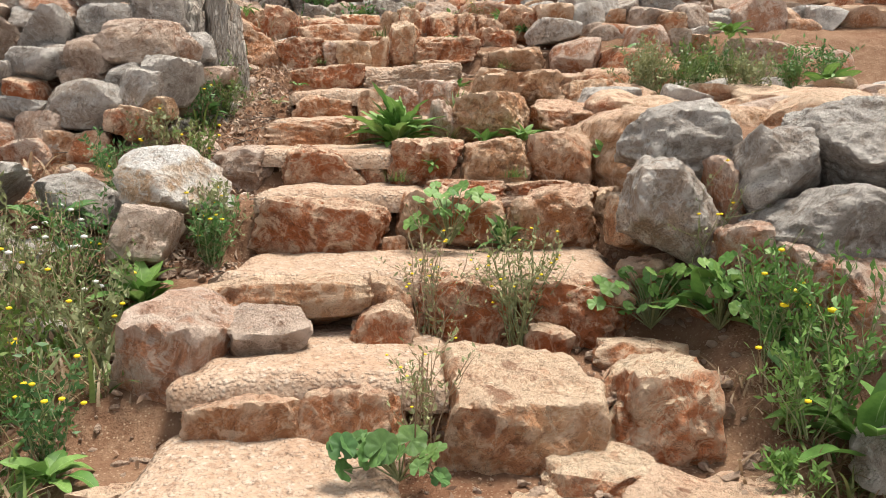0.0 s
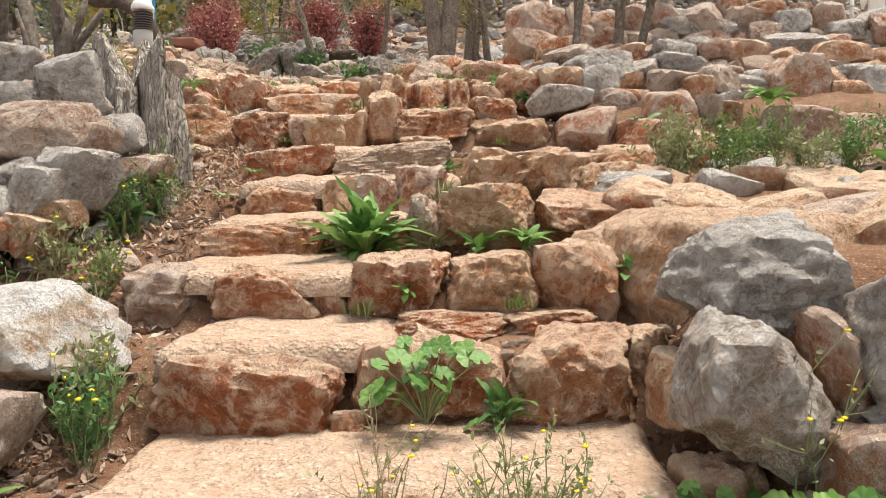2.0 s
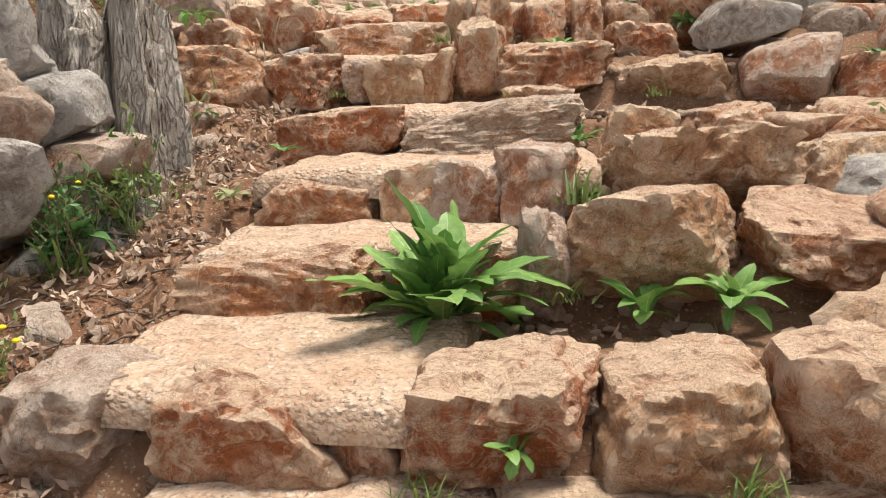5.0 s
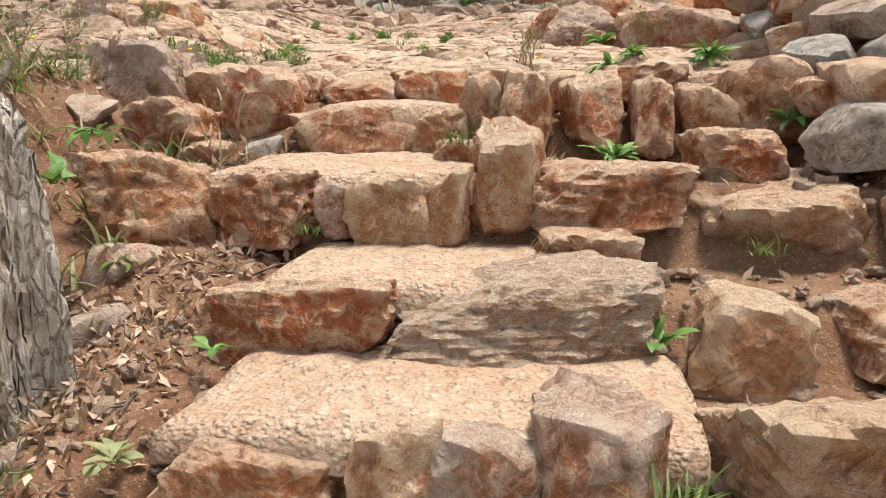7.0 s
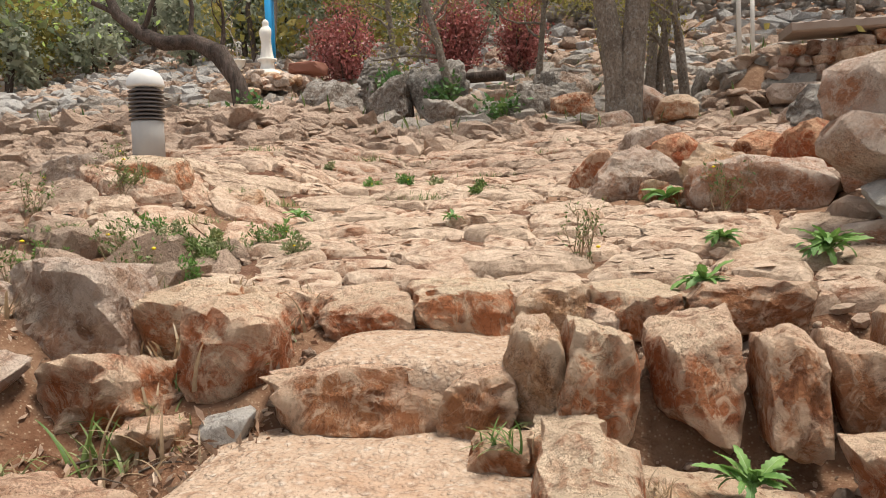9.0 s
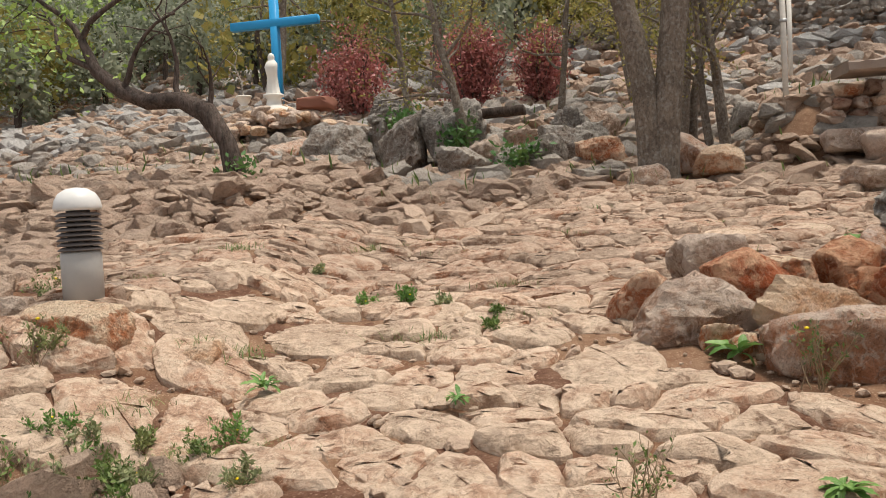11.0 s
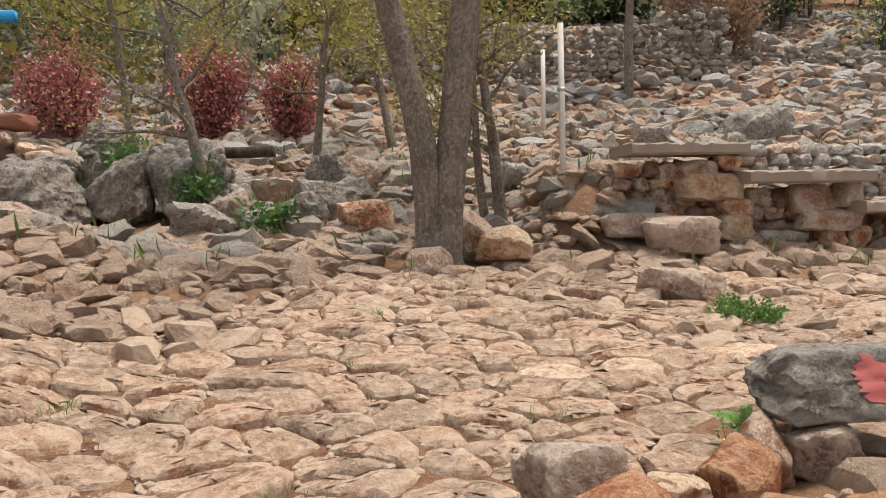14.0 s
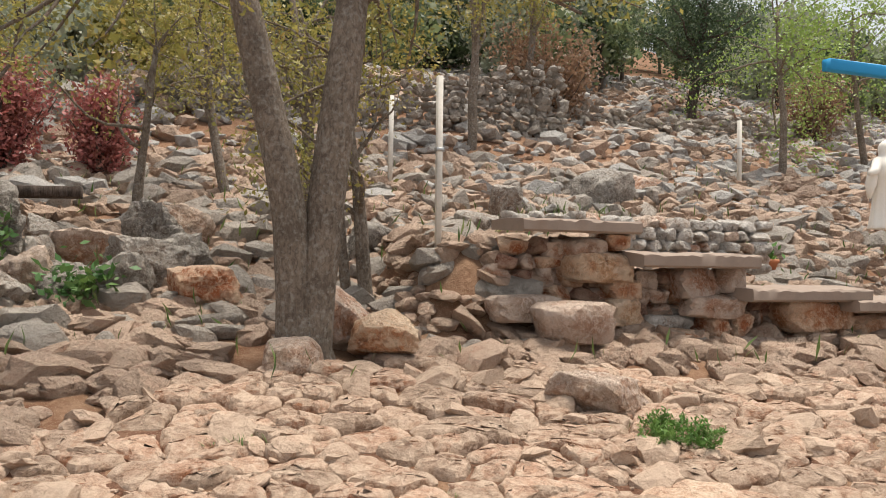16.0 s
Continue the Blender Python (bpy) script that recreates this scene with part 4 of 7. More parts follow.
boulder((0.4, 1.0, 14.5, 15.0, 3.9, 4.3), C, SLOPE_LABEL, -20, cuts=7, blocky=0.25)
boulder((1.6, 2.5, 13.3, 13.9, 3.6, 3.95), M, SLOPE_LABEL, 10, cuts=7, blocky=0.25)
boulder((-0.95, -0.25, 16.2, 16.9, 4.1, 4.6), O, SLOPE_LABEL, 5, cuts=7, blocky=0.25)
boulder((-2.2, -1.4, 18.0, 18.7, 4.4, 4.95), M, SLOPE_LABEL, 0, cuts=7, blocky=0.25)
boulder((-6.6, -5.6, 17.5, 18.4, 4.3, 4.9), M, SLOPE_LABEL, 14, cuts=7, blocky=0.25)
boulder((2.6, 3.4, 17.5, 18.2, 4.5, 5.3), GREY_SHADED, SLOPE_LABEL, 0, cuts=7, blocky=0.25)
boulder((1.2, 2.0, 18.2, 18.9, 4.5, 5.15), GREY_SHADED, SLOPE_LABEL, 22, cuts=7, blocky=0.25)
boulder((6.2, 7.6, 21.2, 22.2, 5.3, 6.4), GREY_SHADED, SLOPE_LABEL, 0, cuts=7, blocky=0.25)
boulder((8.0, 9.0, 22, 22.8, 5.5, 6.4), M, SLOPE_LABEL, 12, cuts=7, blocky=0.25)
boulder((4.2, 4.9, 20.5, 21.1, 5.2, 5.9), GREY_SHADED, SLOPE_LABEL, 30, cuts=7, blocky=0.25)

r = np.random.default_rng(44)
for k in range(22):
    x, y = r.uniform(-6.2, -0.6), r.uniform(16.2, 19.6)
    w, h, z = r.uniform(0.25, 0.5), r.uniform(0.3, 0.6), g1(x, y)
    boulder((x - w, x + w, y - 0.8 * w, y + 0.8 * w, z - 0.15, z + h), GREY_SHADED if k % 3 else M, "lumpy grey limestone boulder in a rock outcrop", r.uniform(0, 90), 4, rough=0.1, cuts=10, blocky=0.35, tilt=0.2)

# far dry walls on the hillside
def far_wall(name, x0, x1, y0, y1, high, size, seed):
    geo, r = Geo(), np.random.default_rng(seed)
    length = math.hypot(x1 - x0, y1 - y0)
    at, sz = [], []
    for s in np.arange(0, length, size * 1.1):
        x, y = x0 + (x1 - x0) * s / length, y0 + (y1 - y0) * s / length
        z = g1(x, y)
        top = high * (0.85 + 0.2 * math.sin(s * 0.9) + r.uniform(-0.1, 0.1))
        for h in np.arange(0, top, size * 0.75):
            at.append((x + r.normal(0, 0.06), y + r.normal(0, 0.08) + h * 0.15, z + h))
            sz.append(size * r.uniform(0.5, 0.85))
    geo.rocks(np.array(at), np.array(sz), r, 1, 0.7)
    return tagged(geo.object(name, RUBBLE_GREY, smooth=False), "far dry stone wall of dark grey limestone", "wall", kind="structure")


far_wall("wall_far_1", -0.5, 8.6, 26.4, 26.2, 1.75, 0.2, 4)
far_wall("wall_far_2", 8.6, 24, 28.5, 31, 0.8, 0.24, 5)
far_wall("wall_far_3", -9, -0.5, 26.5, 27.5, 0.6, 0.24, 6)


# stones of the wall left of the steps
wall = tagged(empty("wall_left", (-2.2, 4.5, 1.3)), "dry stone wall of grey and rusty limestone", "wall", kind="structure")
stone((-2.54, -2.16, 4.58, 4.9, 2.1, 2.38), G, wall, turn=random.uniform(-9, 9), cuts=8)
stone((-2.15, -1.85, 4.48, 4.73, 1.93, 2.24), M, wall, turn=random.uniform(-9, 9), cuts=8)
stone((-2.25, -1.79, 4.73, 5.11, 2.2, 2.43), G, wall, turn=random.uniform(-9, 9), cuts=8)
stone((-1.95, -1.59, 4.58, 4.88, 2.03, 2.33), M, wall, turn=random.uniform(-9, 9), cuts=8)
stone((-1.72, -1.43, 4.63, 4.87, 2.01, 2.24), M, wall, turn=random.uniform(-9, 9), cuts=8)
stone((-1.9, -1.7, 4.43, 4.65, 1.83, 2.07), G, wall, turn=random.uniform(-9, 9), cuts=8)
stone((-1.75, -1.39, 4.43, 4.73, 1.8, 2.09), G, wall, turn=random.uniform(-9, 9), cuts=8)
stone((-2.25, -1.72, 4.33, 4.78, 1.65, 1.95), G, wall, turn=random.uniform(-9, 9), cuts=8)
stone((-2.34, -2.12, 4.48, 4.7, 1.99, 2.17), G, wall, turn=random.uniform(-9, 9), cuts=8)
stone((-2.47, -2.12, 4.43, 4.72, 1.94, 2.15), G, wall, turn=random.uniform(-9, 9), cuts=8)
stone((-2.45, -2.24, 4.38, 4.6, 1.8, 1.98), O, wall, turn=random.uniform(-9, 9), cuts=8)
stone((-2.41, -2.09, 4.28, 4.55, 1.54, 1.77), M, wall, turn=random.uniform(-9, 9), cuts=8)
stone((-2.6, -2.22, 4.38, 4.7, 1.7, 1.86), G, wall, turn=random.uniform(-9, 9), cuts=8)
stone((-2.38, -2.1, 4.23, 4.46, 1.46, 1.62), M, wall, turn=random.uniform(-9, 9), cuts=8)
stone((-2.42, -2.08, 4.18, 4.46, 1.28, 1.52), O, wall, turn=random.uniform(-9, 9), cuts=8)
stone((-2.16, -2.0, 4.28, 4.5, 1.42, 1.66), O, wall, turn=random.uniform(-9, 9), cuts=8)
stone((-2.05, -1.81, 4.28, 4.5, 1.44, 1.66), O, wall, turn=random.uniform(-9, 9), cuts=8)
stone((-1.78, -1.51, 4.38, 4.61, 1.71, 1.88), C, wall, turn=random.uniform(-9, 9), cuts=8)
stone((-2.56, -2.2, 4.78, 5.09, 2.33, 2.52), M, wall, turn=random.uniform(-9, 9), cuts=8)
stone((-2.84, -2.49, 4.58, 4.88, 2.05, 2.35), M, wall, turn=random.uniform(-9, 9), cuts=8)
stone((-2.74, -2.4, 4.38, 4.67, 1.77, 2.06), G, wall, turn=random.uniform(-9, 9), cuts=8)
stone((-2.67, -2.34, 4.23, 4.51, 1.34, 1.74), M, wall, turn=random.uniform(-9, 9), cuts=8)
stone((-2.2, -1.88, 4.48, 4.74, 1.87, 2.05), M, wall, turn=random.uniform(-9, 9), cuts=8)
stone((-1.84, -1.69, 4.28, 4.5, 1.62, 1.79), O, wall, turn=random.uniform(-9, 9), cuts=8)
stone((-2.9, -2.48, 4.83, 5.18, 2.37, 2.6), G, wall, turn=random.uniform(-9, 9), cuts=8)
stone((-2.3, -1.87, 4.88, 5.24, 2.4, 2.64), G, wall, turn=random.uniform(-9, 9), cuts=8)
stone((-1.89, -1.57, 4.78, 5.04, 2.26, 2.59), G, wall, turn=random.uniform(-9, 9), cuts=8)
stone((-1.98, -1.5, 4.46, 4.95, 1.98, 2.3), M, wall, turn=-6, cuts=7)
stone((-1.88, -1.5, 4.36, 4.8, 1.72, 2.02), G, wall, turn=5, cuts=7)
stone((-1.82, -1.58, 4.27, 4.6, 1.6, 1.8), C, wall, turn=8, cuts=7)
# stones of the terrace wall right of the steps
wall = tagged(empty("wall_terrace", (1.8, 6.2, 2.0)), "dry stone terrace wall of brown and grey limestone", "wall", kind="structure")
stone((0.82, 1.22, 6.03, 6.37, 2.11, 2.44), M, wall, turn=random.uniform(-9, 9), cuts=8)
stone((1.18, 1.65, 5.98, 6.38, 2.01, 2.35), O, wall, turn=random.uniform(-9, 9), cuts=8)
stone((1.39, 1.78, 6.18, 6.5, 2.2, 2.56), M, wall, turn=random.uniform(-9, 9), cuts=8)
stone((1.76, 1.96, 6.23, 6.45, 2.31, 2.52), M, wall, turn=random.uniform(-9, 9), cuts=8)
stone((1.62, 1.89, 5.98, 6.21, 1.98, 2.27), O, wall, turn=random.uniform(-9, 9), cuts=8)
stone((1.85, 2.11, 6.28, 6.5, 2.27, 2.48), O, wall, turn=random.uniform(-9, 9), cuts=8)
stone((2.12, 2.46, 6.68, 6.96, 2.45, 2.75), G, wall, turn=random.uniform(-9, 9), cuts=8)
stone((2.36, 2.87, 6.58, 7.01, 2.45, 2.85), M, wall, turn=random.uniform(-9, 9), cuts=8)
stone((2.13, 2.79, 6.08, 6.6, 2.09, 2.44), M, wall, turn=random.uniform(-9, 9), cuts=8)
stone((2.3, 2.67, 5.88, 6.19, 1.91, 2.11), G, wall, turn=random.uniform(-9, 9), cuts=8)
stone((0.68, 1.08, 6.28, 6.62, 2.4, 2.63), G, wall, turn=random.uniform(-9, 9), cuts=8)
stone((0.97, 1.48, 6.58, 7.01, 2.58, 2.91), G, wall, turn=random.uniform(-9, 9), cuts=8)
stone((1.41, 1.65, 6.68, 6.9, 2.64, 2.86), G, wall, turn=random.uniform(-9, 9), cuts=8)
stone((1.6, 2.11, 6.68, 7.11, 2.58, 2.89), G, wall, turn=random.uniform(-9, 9), cuts=8)
stone((2.1, 2.35, 6.78, 7.0, 2.6, 2.82), M, wall, turn=random.uniform(-9, 9), cuts=8)
stone((0.65, 0.9, 6.58, 6.8, 2.56, 2.72), O, wall, turn=random.uniform(-9, 9), cuts=8)
stone((1.74, 2.02, 6.48, 6.71, 2.5, 2.69), C, wall, turn=random.uniform(-9, 9), cuts=8)
stone((1.15, 1.49, 6.38, 6.66, 2.38, 2.57), M, wall, turn=random.uniform(-9, 9), cuts=8)
stone((2.83, 3.13, 6.58, 6.83, 2.45, 2.67), O, wall, turn=random.uniform(-9, 9), cuts=8)
stone((1.08, 1.3, 6.43, 6.65, 2.44, 2.6), M, wall, turn=random.uniform(-9, 9), cuts=8)
stone((2.74, 3.25, 6.08, 6.51, 1.96, 2.39), M, wall, turn=random.uniform(-9, 9), cuts=8)
stone((2.93, 3.46, 6.78, 7.22, 2.55, 2.8), G, wall, turn=random.uniform(-9, 9), cuts=8)
# stones of the wall above it
wall = tagged(empty("wall_upper", (2, 8.2, 2.6)), "rough upper wall of grey limestone", "wall", kind="structure")
stone((2.08, 2.85, 8.28, 8.8, 3.25, 3.6), G, wall, turn=random.uniform(-9, 9), cuts=8)
stone((2.67, 2.97, 8.48, 8.73, 3.51, 3.75), M, wall, turn=random.uniform(-9, 9), cuts=8)
stone((2.9, 3.29, 8.38, 8.71, 3.39, 3.68), O, wall, turn=random.uniform(-9, 9), cuts=8)
stone((3.09, 3.5, 8.28, 8.62, 3.26, 3.57), G, wall, turn=random.uniform(-9, 9), cuts=8)
stone((2.93, 3.5, 7.98, 8.46, 3.02, 3.33), G, wall, turn=random.uniform(-9, 9), cuts=8)
stone((2.35, 2.89, 7.88, 8.33, 2.99, 3.23), M, wall, turn=random.uniform(-9, 9), cuts=8)
stone((3.62, 4.03, 8.28, 8.62, 3.28, 3.51), G, wall, turn=random.uniform(-9, 9), cuts=8)
stone((2.14, 2.44, 7.98, 8.23, 3.13, 3.27), G, wall, turn=random.uniform(-9, 9), cuts=8)
stone((2.85, 3.12, 8.18, 8.41, 3.22, 3.44), M, wall, turn=random.uniform(-9, 9), cuts=8)
stone((3.48, 3.73, 8.08, 8.3, 3.0, 3.31), M, wall, turn=random.uniform(-9, 9), cuts=8)
stone((3.44, 3.65, 8.58, 8.8, 3.58, 3.71), M, wall, turn=random.uniform(-9, 9), cuts=8)
stone((0.92, 1.34, 8.28, 8.63, 3.23, 3.61), M, wall, turn=random.uniform(-9, 9), cuts=8)
stone((0.89, 1.28, 7.88, 8.21, 2.97, 3.29), O, wall, turn=random.uniform(-9, 9), cuts=8)
stone((0.88, 1.07, 8.58, 8.8, 3.31, 3.64), M, wall, turn=random.uniform(-9, 9), cuts=8)
stone((1.42, 1.78, 8.18, 8.48, 3.17, 3.42), M, wall, turn=random.uniform(-9, 9), cuts=8)
stone((1.61, 1.91, 8.58, 8.83, 3.43, 3.66), O, wall, turn=random.uniform(-9, 9), cuts=8)
stone((1.8, 2.12, 7.78, 8.05, 2.98, 3.19), M, wall, turn=random.uniform(-9, 9), cuts=8)
stone((3.54, 3.95, 7.78, 8.13, 2.8, 3.15), O, wall, turn=random.uniform(-9, 9), cuts=8)
stone((3.97, 4.44, 8.28, 8.68, 3.22, 3.54), M, wall, turn=random.uniform(-9, 9), cuts=8)
stone((0.76, 1.11, 7.58, 7.87, 2.82, 3.01), C, wall, turn=random.uniform(-9, 9), cuts=8)
# terrace end 1
wall = tagged(empty("wall_terrace_end_1", (2.63, 15.13, 3.8)), "low terrace wall of squared brown limestone", "wall", kind="structure")
stone((2.63, 3.11, 15.13, 15.45, 4.67, 4.95), M, wall, level=3, blocky=0.08, turn=random.uniform(-9, 9), cuts=8)
stone((3.03, 3.3, 15.08, 15.45, 4.81, 5.0), O, wall, level=3, blocky=0.08, turn=random.uniform(-9, 9), cuts=8)
stone((2.64, 3.35, 15.03, 15.5, 4.49, 4.81), C, wall, level=3, blocky=0.08, turn=random.uniform(-9, 9), cuts=8)
stone((3.06, 3.43, 15.08, 15.5, 4.32, 4.54), O, wall, level=3, blocky=0.08, turn=random.uniform(-9, 9), cuts=8)
stone((3.02, 3.44, 15.03, 15.5, 4.05, 4.36), C, wall, level=3, blocky=0.08, turn=random.uniform(-9, 9), cuts=8)
stone((3.14, 3.47, 15.06, 15.48, 3.86, 4.09), M, wall, level=3, blocky=0.08, turn=random.uniform(-9, 9), cuts=8)
stone((2.11, 2.86, 14.58, 15.1, 3.97, 4.36), M, wall, level=3, blocky=0.08, turn=random.uniform(-9, 9), cuts=8)
stone((2.45, 2.8, 15.28, 15.6, 4.71, 4.91), M, wall, level=3, blocky=0.08, turn=random.uniform(-9, 9), cuts=8)
stone((2.6, 2.94, 15.38, 15.7, 4.39, 4.77), M, wall, level=3, blocky=0.08, turn=random.uniform(-9, 9), cuts=8)
stone((2.09, 2.67, 15.58, 15.9, 4.65, 4.91), M, wall, level=3, blocky=0.08, turn=random.uniform(-9, 9), cuts=8)
stone((1.84, 2.48, 15.48, 15.8, 4.42, 4.77), M, wall, level=3, blocky=0.08, turn=random.uniform(-9, 9), cuts=8)
stone((2.44, 2.99, 15.53, 15.85, 4.32, 4.68), M, wall, level=3, blocky=0.08, turn=random.uniform(-9, 9), cuts=8)
stone((1.8, 2.5, 14.98, 15.4, 4.14, 4.4), M, wall, level=3, blocky=0.08, turn=random.uniform(-9, 9), cuts=8)
stone((2.93, 3.27, 15.28, 15.6, 4.17, 4.46), M, wall, level=3, blocky=0.08, turn=random.uniform(-9, 9), cuts=8)
# terrace end 2
wall = tagged(empty("wall_terrace_end_2", (3.82, 14.98, 3.8)), "low terrace wall of squared brown limestone", "wall", kind="structure")
stone((3.82, 4.35, 14.98, 15.4, 4.34, 4.67), M, wall, level=3, blocky=0.08, turn=random.uniform(-9, 9), cuts=8)
stone((4.29, 4.59, 14.93, 15.35, 4.41, 4.69), M, wall, level=3, blocky=0.08, turn=random.uniform(-9, 9), cuts=8)
stone((3.87, 4.58, 14.88, 15.3, 4.17, 4.41), M, wall, level=3, blocky=0.08, turn=random.uniform(-9, 9), cuts=8)
stone((4.09, 4.39, 14.93, 15.35, 3.94, 4.21), O, wall, level=3, blocky=0.08, turn=random.uniform(-9, 9), cuts=8)
stone((4.39, 4.64, 14.9, 15.32, 3.94, 4.29), O, wall, level=3, blocky=0.08, turn=random.uniform(-9, 9), cuts=8)
stone((4.32, 4.54, 14.98, 15.3, 3.94, 4.15), O, wall, level=3, blocky=0.08, turn=random.uniform(-9, 9), cuts=8)
stone((4.04, 4.63, 14.88, 15.3, 3.82, 3.99), M, wall, level=3, blocky=0.08, turn=random.uniform(-9, 9), cuts=8)
stone((3.62, 3.89, 15.33, 15.65, 4.36, 4.63), O, wall, level=3, blocky=0.08, turn=random.uniform(-9, 9), cuts=8)
stone((3.77, 4.12, 15.28, 15.6, 4.37, 4.65), O, wall, level=3, blocky=0.08, turn=random.uniform(-9, 9), cuts=8)
stone((3.58, 4.06, 15.38, 15.7, 4.12, 4.42), O, wall, level=3, blocky=0.08, turn=random.uniform(-9, 9), cuts=8)
stone((3.88, 4.41, 15.28, 15.6, 3.92, 4.4), O, wall, level=3, blocky=0.08, turn=random.uniform(-9, 9), cuts=8)
stone((3.48, 4.04, 15.08, 15.5, 3.98, 4.19), G, wall, level=3, blocky=0.08, turn=random.uniform(-9, 9), cuts=8)
stone((3.34, 4.09, 14.88, 15.2, 3.78, 4.07), O, wall, level=3, blocky=0.08, turn=random.uniform(-9, 9), cuts=8)
# terrace end 3
wall = tagged(empty("wall_terrace_end_3", (4.93, 14.78, 3.8)), "low terrace wall of squared brown limestone", "wall", kind="structure")
stone((4.93, 5.93, 14.78, 15.2, 4.01, 4.35), O, wall, level=3, blocky=0.08, turn=random.uniform(-9, 9), cuts=8)
stone((5.12, 5.57, 14.8, 15.22, 3.69, 4.04), O, wall, level=3, blocky=0.08, turn=random.uniform(-9, 9), cuts=8)
stone((5.58, 5.83, 14.88, 15.2, 3.74, 4.0), O, wall, level=3, blocky=0.08, turn=random.uniform(-9, 9), cuts=8)
stone((5.66, 5.93, 14.76, 15.18, 3.62, 4.05), O, wall, level=3, blocky=0.08, turn=random.uniform(-9, 9), cuts=8)
stone((4.85, 5.37, 15.18, 15.5, 3.98, 4.3), O, wall, level=3, blocky=0.08, turn=random.uniform(-9, 9), cuts=8)
stone((4.36, 4.86, 14.58, 14.95, 3.73, 3.99), M, wall, level=3, blocky=0.08, turn=random.uniform(-9, 9), cuts=8)
stone((5.03, 5.51, 15.08, 15.4, 3.81, 4.06), O, wall, level=3, blocky=0.08, turn=random.uniform(-9, 9), cuts=8)
stone((5.56, 5.84, 14.88, 15.2, 3.6, 3.79), M, wall, level=3, blocky=0.08, turn=random.uniform(-9, 9), cuts=8)
# terrace end 4
wall = tagged(empty("wall_terrace_end_4", (5.92, 14.78, 3.8)), "low terrace wall of squared brown limestone", "wall", kind="structure")
stone((5.92, 6.7, 14.78, 15.2, 3.86, 4.21), O, wall, level=3, blocky=0.08, turn=random.uniform(-9, 9), cuts=8)
stone((5.91, 6.71, 14.78, 15.2, 3.54, 3.93), M, wall, level=3, blocky=0.08, turn=random.uniform(-9, 9), cuts=8)
stone((6.55, 7.38, 14.68, 15.1, 3.53, 4.22), O, wall, level=3, blocky=0.08, turn=random.uniform(-9, 9), cuts=8)

# rougher cores behind the facing stones
dry_wall("wall_left_core", -3.0, -1.6, 4.75, 4.95, 1.35, 2.4, 0.26, [G, M], "inner stones of a dry wall", 3, 3, 0.05)
dry_wall("wall_terrace_core", 0.85, 3.8, 6.45, 6.7, 2.05, 2.75, 0.3, [M, G, O], "inner stones of a terrace wall", 8, 3, 0.3)
dry_wall("wall_upper_core", 0.8, 4.6, 8.2, 8.5, 2.8, 3.5, 0.34, [G, M, M], "inner stones of an upper wall", 11, 3, 0.2)
dry_wall("wall_upper_foot", 0.95, 3.9, 7.2, 7.5, 2.7, 3.05, 0.34, [M, O, G], "tumbled stones between two walls", 12, 3, 0.5)
# stones and slabs on the terrace between the boulders and its wall
r = np.random.default_rng(15)
for k in range(46):
    x, y = r.uniform(1.0, 3.2), r.uniform(3.9, 6.0)
    w = r.uniform(0.1, 0.3)
    ob = piece(library([M, C, O, G][k % 4], 3)[k % 14], pose(x, y, g1(x, y) + w * 0.1, r.normal(0, 7), r.normal(0, 7), r.uniform(0, 360)) @ Matrix.Diagonal((w, w * r.uniform(0.5, 0.9), w * r.uniform(0.25, 0.5), 1)), None)
    tagged(ob, "loose limestone block on the terrace above the steps", "stone")
for k in range(70):
    x, y = r.uniform(-2.6, -1.25), r.uniform(2.0, 7.3)
    w = r.uniform(0.04, 0.14)
    ob = piece(library([M, G, O, M][k % 4], 3)[(k * 5) % 14], pose(x, y, g1(x, y) + w * 0.15, r.normal(0, 12), r.normal(0, 12), r.uniform(0, 360)) @ Matrix.Diagonal((w, w * r.uniform(0.5, 0.9), w * r.uniform(0.4, 0.7), 1)), None)
    tagged(ob, "small limestone block on the bank beside the steps", "stone")


# ---- trees ----
def limb(geo, r, start, way, length, radius, wander=0.25, steps=7, rise=0.1, tip=0.35, sides=8):
    """A bent, tapering limb; returns its points."""
    p, d = np.array(start, float), np.array(way, float)
    d /= np.linalg.norm(d)
    pts, rad = [p.copy()], [radius]
    for i in range(steps):
        d = d + r.normal(0, wander, 3) * 0.5 + (0, 0, rise)
        d /= np.linalg.norm(d)
        p = p + d * length / steps
        pts.append(p.copy())
        rad.append(radius * (1 - (1 - tip) * (i + 1) / steps))
    geo.tube(pts, rad, sides, 0.05, r)
    return pts, d, rad


def crown_leaves(r, centres, spread, count, size, up=0.2):
    geo = Geo()
    c = np.array(centres)
    pick = c[r.integers(len(c), size=count)]
    at = pick + r.normal(0, 1, (count, 3)) * spread
    geo.leaves(at, size, r, up)
    return geo


